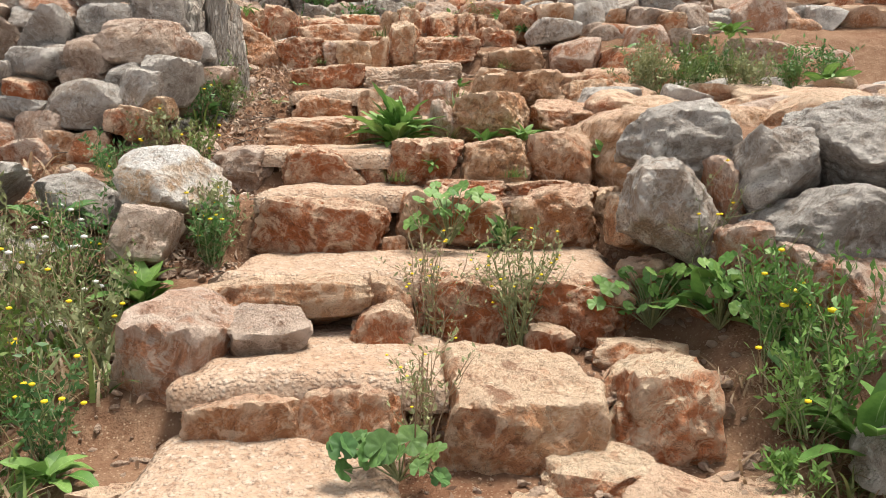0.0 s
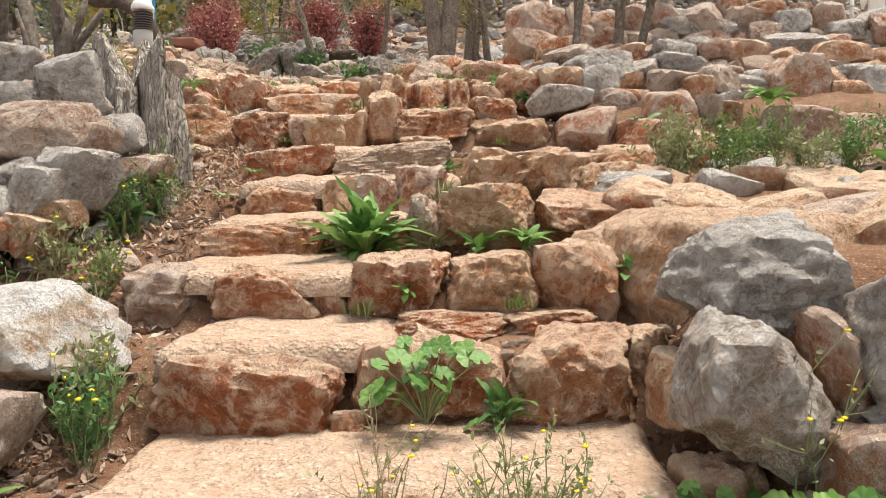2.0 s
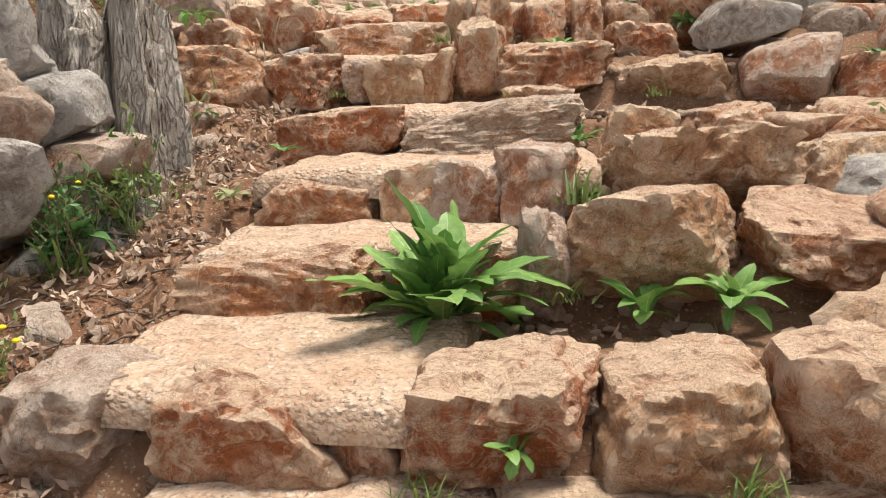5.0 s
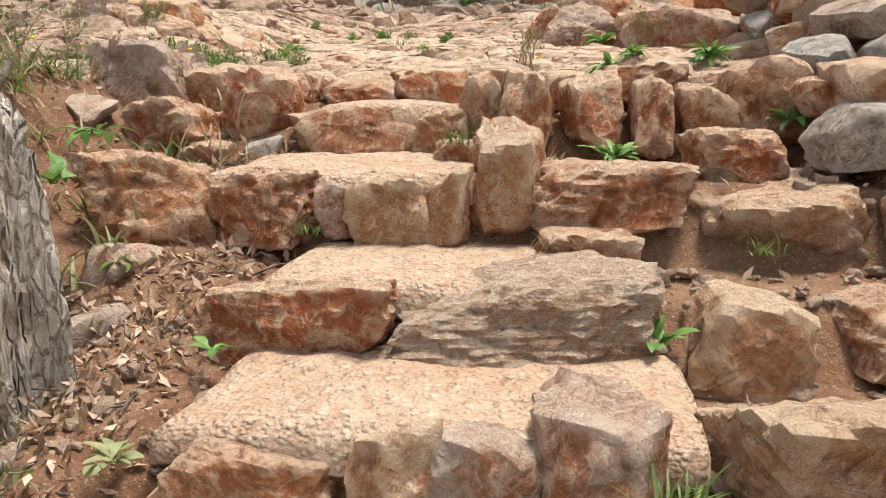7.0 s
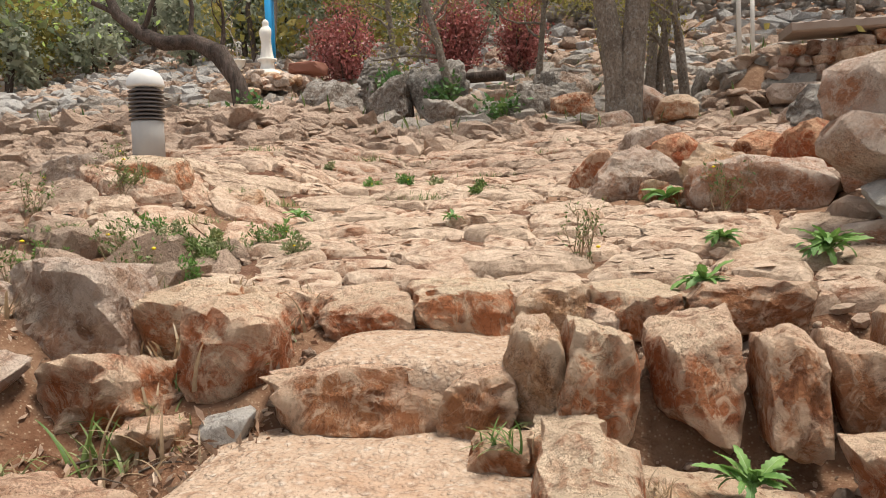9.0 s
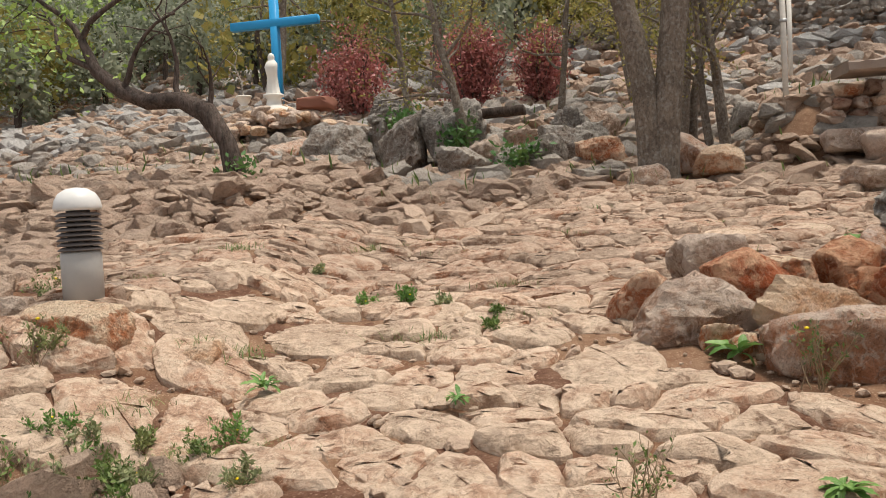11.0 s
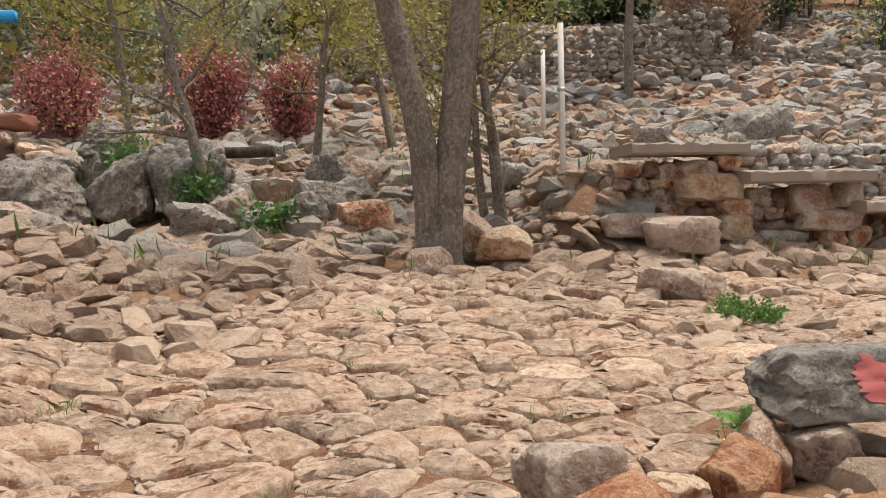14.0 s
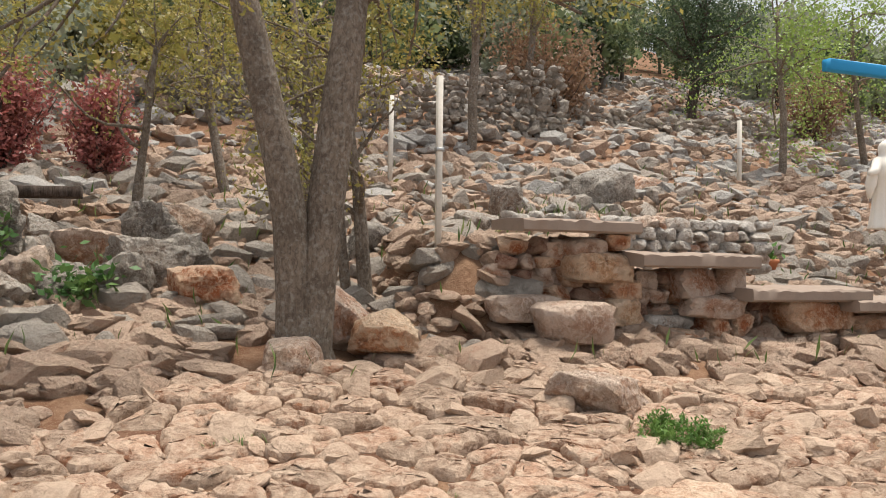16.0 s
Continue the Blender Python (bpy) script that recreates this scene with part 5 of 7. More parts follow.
def tree(name, base, stems, bark, leafmat, label, seed, branches=7, leaf=0.09, count=4000, spread=0.35, blen=1.3, low=0.55, rise=0.12, category="tree"):
    """stems: (way, length, radius) of each trunk, all from one base."""
    r = np.random.default_rng(seed)
    root = tagged(empty(name, base), label, category)
    wood, tips = Geo(), []
    for way, length, radius in stems:
        pts, d, rad = limb(wood, r, np.array(base) - (0, 0, 0.15), way, length, radius, 0.12, 10, 0.05, 0.45, 14)
        lo = int(len(pts) * low)
        for _ in range(branches):
            i = r.integers(lo, len(pts))
            w = d * 0.5 + r.normal(0, 0.8, 3) + (0, 0, 0.2)
            b, bd, br = limb(wood, r, pts[i], w, blen * r.uniform(0.6, 1.3), rad[i] * 0.55, 0.4, 6, rise, 0.25, 6)
            tips += b[2:]
            for _ in range(3):
                q, _, _ = limb(wood, r, b[r.integers(2, len(b))], bd + r.normal(0, 0.9, 3), blen * 0.5, br[-1] * 0.7, 0.4, 4, rise, 0.3, 4)
                tips += q[1:]
    wood.object("trunk", bark, root)
    if count:
        crown_leaves(r, tips, spread, count, leaf).object("crown", leafmat, root)
    return root


def forked(base):
    r = np.random.default_rng(12)
    root = tagged(empty("tree", base), "tree with two smooth grey trunks forking near the ground", "tree")
    b = np.array(base)
    wood, tips = Geo(), []
    wood.tube([b + p for p in ((0.0, 0, -0.2), (0.0, 0, 0.03), (-0.02, 0, 0.4), (-0.07, 0, 1.05), (-0.15, 0, 1.45), (-0.24, 0.02, 1.84), (-0.37, 0.03, 2.36), (-0.52, 0.05, 3.0), (-0.7, 0.1, 3.9))],
              [0.24, 0.17, 0.15, 0.135, 0.13, 0.125, 0.12, 0.1, 0.06], 18, 0.03, r)
    wood.tube([b + p for p in ((0.1, 0, -0.2), (0.1, 0, 0.03), (0.14, 0, 0.5), (0.2, 0, 1.05), (0.25, 0, 1.5), (0.29, 0, 1.84), (0.35, 0.02, 2.36), (0.42, 0.05, 3.0), (0.52, 0.1, 4.0))],
              [0.26, 0.18, 0.16, 0.15, 0.148, 0.145, 0.14, 0.12, 0.06], 18, 0.03, r)
    for s, w in (((-0.5, 0.05, 3.0), (-0.8, 0.2, 0.3)), ((0.42, 0, 3.0), (0.9, 0.3, 0.25)), ((0.42, 0, 3.1), (0.7, -0.4, 0.3)), ((-0.55, 0, 3.1), (-0.5, -0.5, 0.3)), ((0.42, 0, 3.0), (0.3, 0.9, 0.3)), ((0.4, 0, 3.2), (0.6, 0.2, 0.5)), ((-0.6, 0, 3.2), (-0.7, 0.2, 0.5))):
        p, d, rad = limb(wood, r, b + s, w, 1.9, 0.05, 0.35, 7, -0.09, 0.25, 7)
        tips += p[2:]
        for _ in range(5):
            q, _, _ = limb(wood, r, p[r.integers(2, 8)], d + r.normal(0, 0.8, 3), 0.8, 0.02, 0.4, 5, -0.05, 0.3, 4)
            tips += q[1:]
    wood.object("trunk", BARK, root)
    crown_leaves(r, tips, 0.11, 5200, 0.05).object("crown", CROWN_OLIVE, root)


forked((0.0, 14.8, 3.98))
# slender trees behind the paving
for base, way, length, radius, seed in (
        ((-2.45, 17.4, 4.9), (-0.22, 0, 1), 3.2, 0.085, 1), ((-3.7, 19.0, 5.3), (-0.17, 0, 1), 3.4, 0.075, 2), ((-1.3, 19.3, 5.2), (0.05, 0, 1), 2.6, 0.07, 3),
        ((0.55, 18.2, 4.6), (0.1, 0, 1), 3.2, 0.1, 4), ((0.75, 18.4, 4.6), (-0.1, 0.1, 1), 3.0, 0.08, 5), ((0.05, 21.5, 5.3), (-0.3, 0, 1), 3.0, 0.09, 6), ((0.98, 16.4, 4.1), (0.05, 0, 1), 2.8, 0.08, 15), ((0.82, 16.5, 4.1), (-0.12, 0, 1), 2.8, 0.06, 16)):
    base = (base[0], base[1], g1(base[0], base[1]))
    tree("tree", base, [(way, length, radius)], BARK, CROWN_OLIVE, "slender bare-stemmed tree with sparse olive-yellow leaves", 50 + seed, 9, 0.055, 1700, 0.12, 1.3, 0.42, 0.06)
for base, seed in (((5.6, 25.0, 6.2), 2), ((8.5, 28.3, 7.0), 3), ((-5.0, 26, 6.4), 4), ((-9.0, 25, 6.2), 6), ((1.9, 26.5, 6.6), 7)):
    base = (base[0], base[1], g1(base[0], base[1]))
    tree("tree", base, [((0.1, 0, 1), 4.6, 0.12)], BARK, CROWN_OLIVE if seed != 4 else CROWN_GREYED, "small tree with olive-yellow spring leaves on the stony slope", 70 + seed, 10, 0.075, 3200, 0.17, 1.5, 0.5)


def arched_tree():
    r = np.random.default_rng(9)
    b = np.array((-4.3, 13.4, 3.95))
    root = tagged(empty("tree", b), "gnarled dark tree with an arched leaning trunk", "tree")
    wood, tips = Geo(), []
    main = [b + p for p in ((0.05, 0, -0.2), (0.0, 0, 0.2), (-0.08, 0, 0.6), (-0.3, 0, 0.95), (-0.6, 0, 1.1), (-1.0, 0, 1.12), (-1.3, 0, 1.25), (-1.6, 0, 1.5), (-1.75, 0, 1.85))]
    wood.tube(main, [0.14, 0.11, 0.1, 0.12, 0.1, 0.09, 0.085, 0.06, 0.04], 12, 0.08, r)
    for s, w, n in ((4, (-0.3, 0, 1), 1.0), (6, (0.7, 0, 0.55), 1.2), (7, (-0.9, 0, 0.7), 1.2), (8, (0.4, 0.1, 0.8), 1.6), (8, (-0.6, 0, 0.9), 1.2), (3, (0.25, 0, 1), 0.6)):
        p, d, rad = limb(wood, r, main[s], w, n, 0.035, 0.35, 7, 0.02, 0.3, 7)
        tips += p[4:]
        for _ in range(4):
            q, _, _ = limb(wood, r, p[r.integers(3, 8)], d + r.normal(0, 0.7, 3), 0.6, 0.012, 0.4, 5, 0.02, 0.3, 4)
    wood.object("trunk", BARK_DARK, root)
    tips = [t for t in tips if t[0] < -5.4] or tips
    crown_leaves(r, tips, 0.4, 900, 0.08).object("crown", CROWN_SPRING, root)
    ivy = crown_leaves(r, [b + (0.1, -0.1, 0.15), b + (0.2, -0.15, 0.05), b + (0.12, -0.1, 0.25)], 0.1, 240, 0.08)
    tagged(ivy.object("ivy", LEAF_DEEP), "dark green ivy at the foot of a gnarled tree", "ivy")


arched_tree()


def old_trunk():
    """The split, silvery trunk beside the steps."""
    r = np.random.default_rng(4)
    root = tagged(empty("old_tree", (-1.62, 5.4, 1.9)), "old split trunk with furrowed silvery bark", "tree")
    n, m = 96, 70
    ang = np.linspace(0, 2 * np.pi, n, endpoint=False)
    rows = []
    for k in range(m):
        t = k / (m - 1)
        z = 1.75 + 1.02 * t
        cx, cy = -1.6, 5.42
        rad = 0.2 + 0.04 * (1 - t) ** 3 + 0.02 * math.sin(5 * t)
        fur = 0.03 * np.sin(7 * ang + 0.7 * math.sin(3 * t)) + 0.02 * np.sin(17 * ang + 1.2 * t + 0.6 * np.sin(6 * t)) + 0.012 * np.sin(31 * ang - 2 * t + 0.8 * math.sin(9 * t)) + 0.006 * math.sin(40 * t) * np.sin(5 * ang)
        split = -0.14 * np.exp(-((ang - 4.9 - 0.25 * t) / 0.16) ** 2) * (0.3 + t)
        rr = rad + fur + split
        top = -0.22 * t ** 6 * (1 + np.sin(3 * ang))
        rows.append(np.column_stack([cx + rr * np.cos(ang), cy + 0.8 * rr * np.sin(ang), z + top]))
    v = np.vstack(rows + [[[-1.62, 5.42, 2.5]]])
    f = [[a * n + i, a * n + (i + 1) % n, (a + 1) * n + (i + 1) % n, (a + 1) * n + i] for a in range(m - 1) for i in range(n)]
    f += [[(m - 1) * n + i, (m - 1) * n + (i + 1) % n, m * n] for i in range(n)]
    part("trunk", v, f, BARK_OLD, root)
    for x, y, way, length, rad in ((-1.95, 5.5, (-0.1, 0, 1), 1.1, 0.05), (-2.1, 5.55, (-0.35, 0, 1), 1.2, 0.06), (-2.3, 5.6, (-0.5, 0, 1), 1.2, 0.05), (-2.05, 5.3, (0.1, 0, 1), 0.9, 0.04), (-2.5, 5.7, (0.25, 0, 1), 1.0, 0.035), (-1.9, 5.35, (-0.25, 0, 1), 1.0, 0.02), (-2.2, 5.4, (0.2, 0, 1), 1.1, 0.025), (-2.4, 5.5, (0.05, 0, 1), 1.2, 0.06), (-2.0, 5.6, (0.3, 0.2, 1), 0.9, 0.018), (-2.65, 5.5, (0.7, 0, 0.8), 1.3, 0.03), (-2.3, 5.3, (-0.4, 0, 1), 1.0, 0.016)):
        geo = Geo()
        limb(geo, r, (x, y, 1.95), way, length, rad, 0.15, 8, 0.02, 0.6, 8)
        geo.object("stem", BARK, root)


old_trunk()


def shrub(base, wide, high, mat, label, seed, count=6500, leaf=0.085, category="shrub", name="shrub"):
    r = np.random.default_rng(seed)
    top = base[2] + high
    base = (base[0], base[1], g1(base[0], base[1]) - 0.05)
    high = top - base[2]
    root = tagged(empty(name, base), label, category)
    wood, tips = Geo(), []
    for _ in range(14):
        p, d, _ = limb(wood, r, np.array(base) + r.normal(0, 0.05, 3) * (1, 1, 0), (r.normal(0, 0.4), r.normal(0, 0.4), 1), high * r.uniform(0.6, 0.98), 0.03, 0.3, 7, 0.08, 0.25, 5)
        for q in p[2:]:
            tips.append((base[0] + (q[0] - base[0]) * wide, base[1] + (q[1] - base[1]) * wide, q[2]))
    wood.object("stem", BARK_DARK, root)
    crown_leaves(r, tips, np.array((0.1, 0.1, 0.1)) * high, count, leaf, 0.6).object("crown", mat, root)
    return root


shrub((-6.0, 22.5, 6.2), 0.85, 1.55, CROWN_RED, "red-leaved shrub with dull brown inner leaves", 1)
shrub((-3.35, 22.5, 6.2), 0.6, 1.5, CROWN_RED, "red-leaved shrub among grey rocks", 2)
shrub((-1.95, 22.5, 5.95), 0.48, 1.55, CROWN_RED, "upright red-leaved shrub among grey rocks", 3)
shrub((9.6, 29, 8.6), 0.9, 2.8, CROWN_RUST, "rust-brown shrub by the far wall", 4, 5000, 0.13)
shrub((20.5, 30, 9.0), 0.9, 2.5, CROWN_RUST, "rust-brown shrub on the far slope", 5, 4000, 0.13)
tree("tree", (17.6, 33, g1(17.6, 33)), [((0, 0, 1), 4.5, 0.22)], BARK_DARK, CROWN_DARK, "dark evergreen tree above the rubble slope", 90, 14, 0.1, 16000, 0.5, 2.0, 0.3)
tree("tree", (13.5, 24, g1(13.5, 24)), [((0.1, 0, 1), 4.6, 0.1)], BARK, CROWN_SPRING, "tree with fresh light green leaves", 91, 12, 0.09, 4200, 0.35, 2.0, 0.6, -0.1)
tree("tree", (18.5, 26, g1(18.5, 26)), [((-0.1, 0, 1), 4.4, 0.1)], BARK, CROWN_SPRING, "tree with fresh light green leaves", 92, 12, 0.09, 4200, 0.35, 2.0, 0.5, -0.1)


# ---- woods on the hill ----
def woods(seed, n, x0, x1, y0, y1, high, mats, per, leaf, power=1.0):
    r = np.random.default_rng(seed)
    geos = {m.name: (m, Geo()) for m in mats}
    stems = Geo()
    for _ in range(n):
        x = r.uniform(x0, x1)
        y = y0 + (y1 - y0) * r.random() ** power
        z, h = g1(x, y), high * r.uniform(0.55, 1.25)
        wide = h * r.uniform(0.28, 0.5)
        stems.tube([(x, y, z - 0.2), (x + r.normal(0, 0.2), y, z + h * 0.5), (x + r.normal(0, 0.4), y, z + h * 0.85)], [0.11, 0.08, 0.02], 5)
        mat, geo = geos[mats[r.integers(len(mats))].name]
        k = 9
        c = np.column_stack([x + r.normal(0, wide * 0.6, k), y + r.normal(0, wide * 0.6, k), z + h * r.uniform(0.2, 0.95, k)])
        at = c[r.integers(k, size=per)] + r.normal(0, 1, (per, 3)) * (wide * 0.34, wide * 0.34, h * 0.13)
        geo.leaves(at, leaf, r, 0.3, 1.6)
        geo.leaves(c[r.integers(k, size=per // 7)] + r.normal(0, 1, (per // 7, 3)) * (wide * 0.25, wide * 0.25, h * 0.1), leaf * 2.6, r, 0.3, 1.4)
    for mat, geo in geos.values():
        if geo.n:
            tagged(geo.object("woods", mat), "dense mixed woodland on the far hillside", "woods", kind="stuff")
    tagged(stems.object("woods", BARK_DARK), "thin trunks of the hillside woodland", "woods", kind="stuff")


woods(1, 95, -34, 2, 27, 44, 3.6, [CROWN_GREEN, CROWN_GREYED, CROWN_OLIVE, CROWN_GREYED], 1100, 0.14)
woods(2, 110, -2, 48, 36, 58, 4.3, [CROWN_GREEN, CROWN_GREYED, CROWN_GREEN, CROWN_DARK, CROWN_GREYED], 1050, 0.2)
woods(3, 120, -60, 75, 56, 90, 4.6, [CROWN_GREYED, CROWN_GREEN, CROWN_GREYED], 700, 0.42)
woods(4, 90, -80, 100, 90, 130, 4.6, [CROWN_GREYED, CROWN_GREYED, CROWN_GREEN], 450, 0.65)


# ---- made things ----
def lathe(profile, sides=24, at=(0, 0, 0)):
    ang = np.linspace(0, 2 * np.pi, sides, endpoint=False)
    v = np.vstack([np.column_stack([r * np.cos(ang) + at[0], r * np.sin(ang) + at[1], np.full(sides, z + at[2])]) for r, z in profile])
    k = len(profile)
    f = [[a * sides + i, a * sides + (i + 1) % sides, (a + 1) * sides + (i + 1) % sides, (a + 1) * sides + i] for a in range(k - 1) for i in range(sides)]
    f += [list(range(sides))[::-1], [(k - 1) * sides + i for i in range(sides)]]
    return v, f


def bar(a, b, w, d):
    """A squared bar from a to b with softened edges."""
    a, b = np.array(a, float), np.array(b, float)
    t = (b - a) / np.linalg.norm(b - a)
    s = np.cross(t, (0, 1, 0) if abs(t[1]) < 0.9 else (1, 0, 0))
    s /= np.linalg.norm(s)
    u = np.cross(s, t)
    e = 0.18
    ring = [(-1 + e, -1), (1 - e, -1), (1, -1 + e), (1, 1 - e), (1 - e, 1), (-1 + e, 1), (-1, 1 - e), (-1, -1 + e)]
    v = np.array([p + s * x * w / 2 + u * y * d / 2 for p in (a, b) for x, y in ring])
    f = [[i, (i + 1) % 8, 8 + (i + 1) % 8, 8 + i] for i in range(8)] + [list(range(8))[::-1], list(range(8, 16))]
    return v, f


def bollard(x, y):
    z = g1(x, y) - 0.03
    root = tagged(empty("bollard_lamp", (x, y, z)), "grey bollard lamp with dark louvres and a white dome", "lamp")
    part("post", *lathe([(0.095, 0), (0.095, 0.27), (0.088, 0.285)], 28, (x, y, z)), PLASTIC, root)
    core = part("core", *lathe([(0.055, 0.28), (0.055, 0.49)], 20, (x, y, z)), LOUVRE, root)
    for k in range(8):
        part("louvre", *lathe([(0.075, 0.295 + k * 0.024), (0.103, 0.288 + k * 0.024), (0.106, 0.293 + k * 0.024), (0.08, 0.308 + k * 0.024)], 28, (x, y, z)), LOUVRE, core)
    part("dome", *lathe([(0.108, 0.485), (0.112, 0.5), (0.104, 0.535), (0.085, 0.568), (0.05, 0.59), (0.004, 0.597)], 28, (x, y, z)), OPAL, root, "white opal dome")


bollard(-2.96, 9.12)


def cross(x, y, z, tall, arm, zarm, w=0.17):
    root = tagged(empty("cross", (x, y, z)), "tall blue-painted wooden cross on the slope", "cross")
    part("post", *bar((x, y, z - 0.3), (x, y, z + tall), w, w), BLUE, root)
    part("crossbar", *bar((x - arm, y - 0.004, zarm), (x + arm, y - 0.004, zarm), w * 1.05, w * 1.05), BLUE, root)


cross(-7.6, 22.0, 5.6, 2.95, 1.02, 7.98)
cross(10.35, 18.0, 4.6, 3.6, 1.7, 7.76)


def statue(x, y, z, high, label, wide=0.0):
    """A plain robed figure on a base, one smooth mesh."""
    prof = [(0.0, 0.17), (0.02, 0.18), (0.05, 0.165), (0.2, 0.145), (0.42, 0.125), (0.55, 0.14), (0.66, 0.16), (0.74, 0.15), (0.8, 0.11), (0.83, 0.075), (0.87, 0.082), (0.92, 0.085), (0.96, 0.066), (0.99, 0.03), (1.0, 0.004)]
    n = 34
    ang = np.linspace(0, 2 * np.pi, n, endpoint=False)
    v = []
    for t, r in prof:
        fold = 1 + (0.1 * np.sin(8 * ang + 2 * t) + 0.05 * np.sin(17 * ang)) * max(0.0, 0.75 - t)
        front = 0.05 * high * np.exp(-((t - 0.62) / 0.09) ** 2)
        v.append(np.column_stack([x + r * high * fold * np.cos(ang), y - front + 0.75 * r * high * fold * np.sin(ang), np.full(n, z + t * high)]))
    v = np.vstack(v)
    f = [[a * n + i, a * n + (i + 1) % n, (a + 1) * n + (i + 1) % n, (a + 1) * n + i] for a in range(len(prof) - 1) for i in range(n)]
    f += [list(range(n))[::-1], [(len(prof) - 1) * n + i for i in range(n)]]
    if wide:
        for side in (-1, 1):
            arm = Geo()
            arm.tube([(x + side * 0.1 * high, y, z + 0.76 * high), (x + side * 0.2 * high, y - 0.05 * high, z + 0.64 * high), (x + side * wide * high, y - 0.12 * high, z + 0.6 * high)], [0.06 * high, 0.05 * high, 0.025 * high], 12)
            arm.tube([(x + side * 0.16 * high, y, z + 0.68 * high), (x + side * 0.2 * high, y, z + 0.5 * high), (x + side * 0.22 * high, y, z + 0.34 * high)], [0.05 * high, 0.06 * high, 0.02 * high], 12)
            f += [[i + len(v) for i in q] for q in arm.f]
            v = np.vstack([v, *arm.v])
    return tagged(part("statue", v, f, PLASTER), label, "statue")


def urn(x, y, z, s, label, mat=PLASTER, plant=None):
    root = tagged(empty("urn", (x, y, z)), label, "planter")
    part("bowl", *lathe([(0.6 * s, 0), (0.62 * s, 0.12 * s), (0.4 * s, 0.25 * s), (0.75 * s, 0.6 * s), (0.95 * s, 1.2 * s), (1.05 * s, 1.25 * s), (1.0 * s, 1.4 * s), (0.85 * s, 1.38 * s), (0.8 * s, 1.2 * s)], 24, (x, y, z)), mat, root)
    if plant:
        r = np.random.default_rng(3)
        crown_leaves(r, [(x, y, z + 1.6 * s)], 0.35 * s, 220, 0.4 * s, 0.8).object("leaves", plant, root)
    return root


statue(-7.28, 21.0, 6.27, 0.86, "white cast-stone statue of a robed figure on a pedestal")
statue(8.75, 17.0, 5.2, 1.28, "white cast-stone statue of a robed figure with open arms", 0.36)
pedestal = part("pedestal", *lathe([(0.3, 5.6), (0.3, 6.0), (0.16, 6.05), (0.15, 6.2), (0.21, 6.24), (0.21, 6.28)], 20, (-7.28, 21, 0)), PLASTER)
tagged(pedestal, "white turned pedestal under a statue", "pedestal")
urn(-7.95, 21.0, 6.08, 0.16, "white cast-stone urn beside a statue")
urn(7.45, 18.0, g1(7.45, 18) - 0.05, 0.27, "terracotta pot with a green plant", TERRACOTTA, LEAF_BRIGHT)
trough = stone((-6.9, -6.0, 21.0, 21.4, 5.9, 6.2), CLAY, None, "trough", 3, 0, rough=0.01, blocky=0.03)
tagged(trough, "reddish-brown oblong trough on the rock pile", "trough")
bench = part("bench", *bar((-3.55, 19.6, 5.36), (-1.95, 19.6, 5.4), 0.14, 0.5), BARK_DARK, None)
tagged(bench, "weathered dark plank lying on rocks", "plank")
stick = Geo()
stick.tube([(-7.95, 21, 6.2), (-7.98, 21, 6.6), (-8.12, 21, 6.95), (-8.3, 21, 7.1)], [0.02, 0.018, 0.013, 0.006], 6)
stick.tube([(-8.1, 21, 6.93), (-8.05, 21, 7.15), (-8.2, 21, 7.4)], [0.012, 0.009, 0.004], 5)
tagged(stick.object("dry_branch", BARK_OLD), "bare dry branch standing in a white urn", "branch")
# rock pile that carries the statue
pile = tagged(empty("rock_pile", (-7.2, 21, 5)), "pile of pale stones under a statue", "rock pile")
r = np.random.default_rng(8)
for k in range(60):
    a, q = r.uniform(0, 6.28), r.random() ** 0.5
    h = (1 - q) * 1.0
    m = pose(-7.2 + 1.5 * q * math.cos(a), 21.05 + 0.9 * q * math.sin(a), g1(-7.2, 21) + h * r.uniform(0.4, 1) + 0.05, r.normal(0, 10), r.normal(0, 10), r.uniform(0, 360)) @ Matrix.Diagonal((r.uniform(0.15, 0.3), r.uniform(0.12, 0.25), r.uniform(0.08, 0.15), 1))
    piece(library([M, C][k % 2], 3)[k % 14], m, pile)


def pole(x, y, top, w, lean, label, tape=True):
    z = g1(x, y) - 0.2
    root = tagged(empty("pole", (x, y, z)), label, "pole")
    dx = lean * (top - z)
    part("post", *bar((x, y, z), (x + dx, y, top), w, w), WHITE, root)
    if tape:
        f = 0.62
        part("band", *bar((x + dx * f, y, z + (top - z) * f), (x + dx * (f + 0.02), y, z + (top - z) * (f + 0.02)), w * 1.4, w * 1.4), STEEL, root, "grey metal band")


pole(1.64, 16.1, 6.55, 0.058, -0.01, "tall weathered white square post")
pole(2.98, 22.5, 7.56, 0.075, -0.0, "white wooden post among rocks", False)
pole(11.35, 23, 7.8, 0.08, -0.02, "white wooden post on the rubble slope")


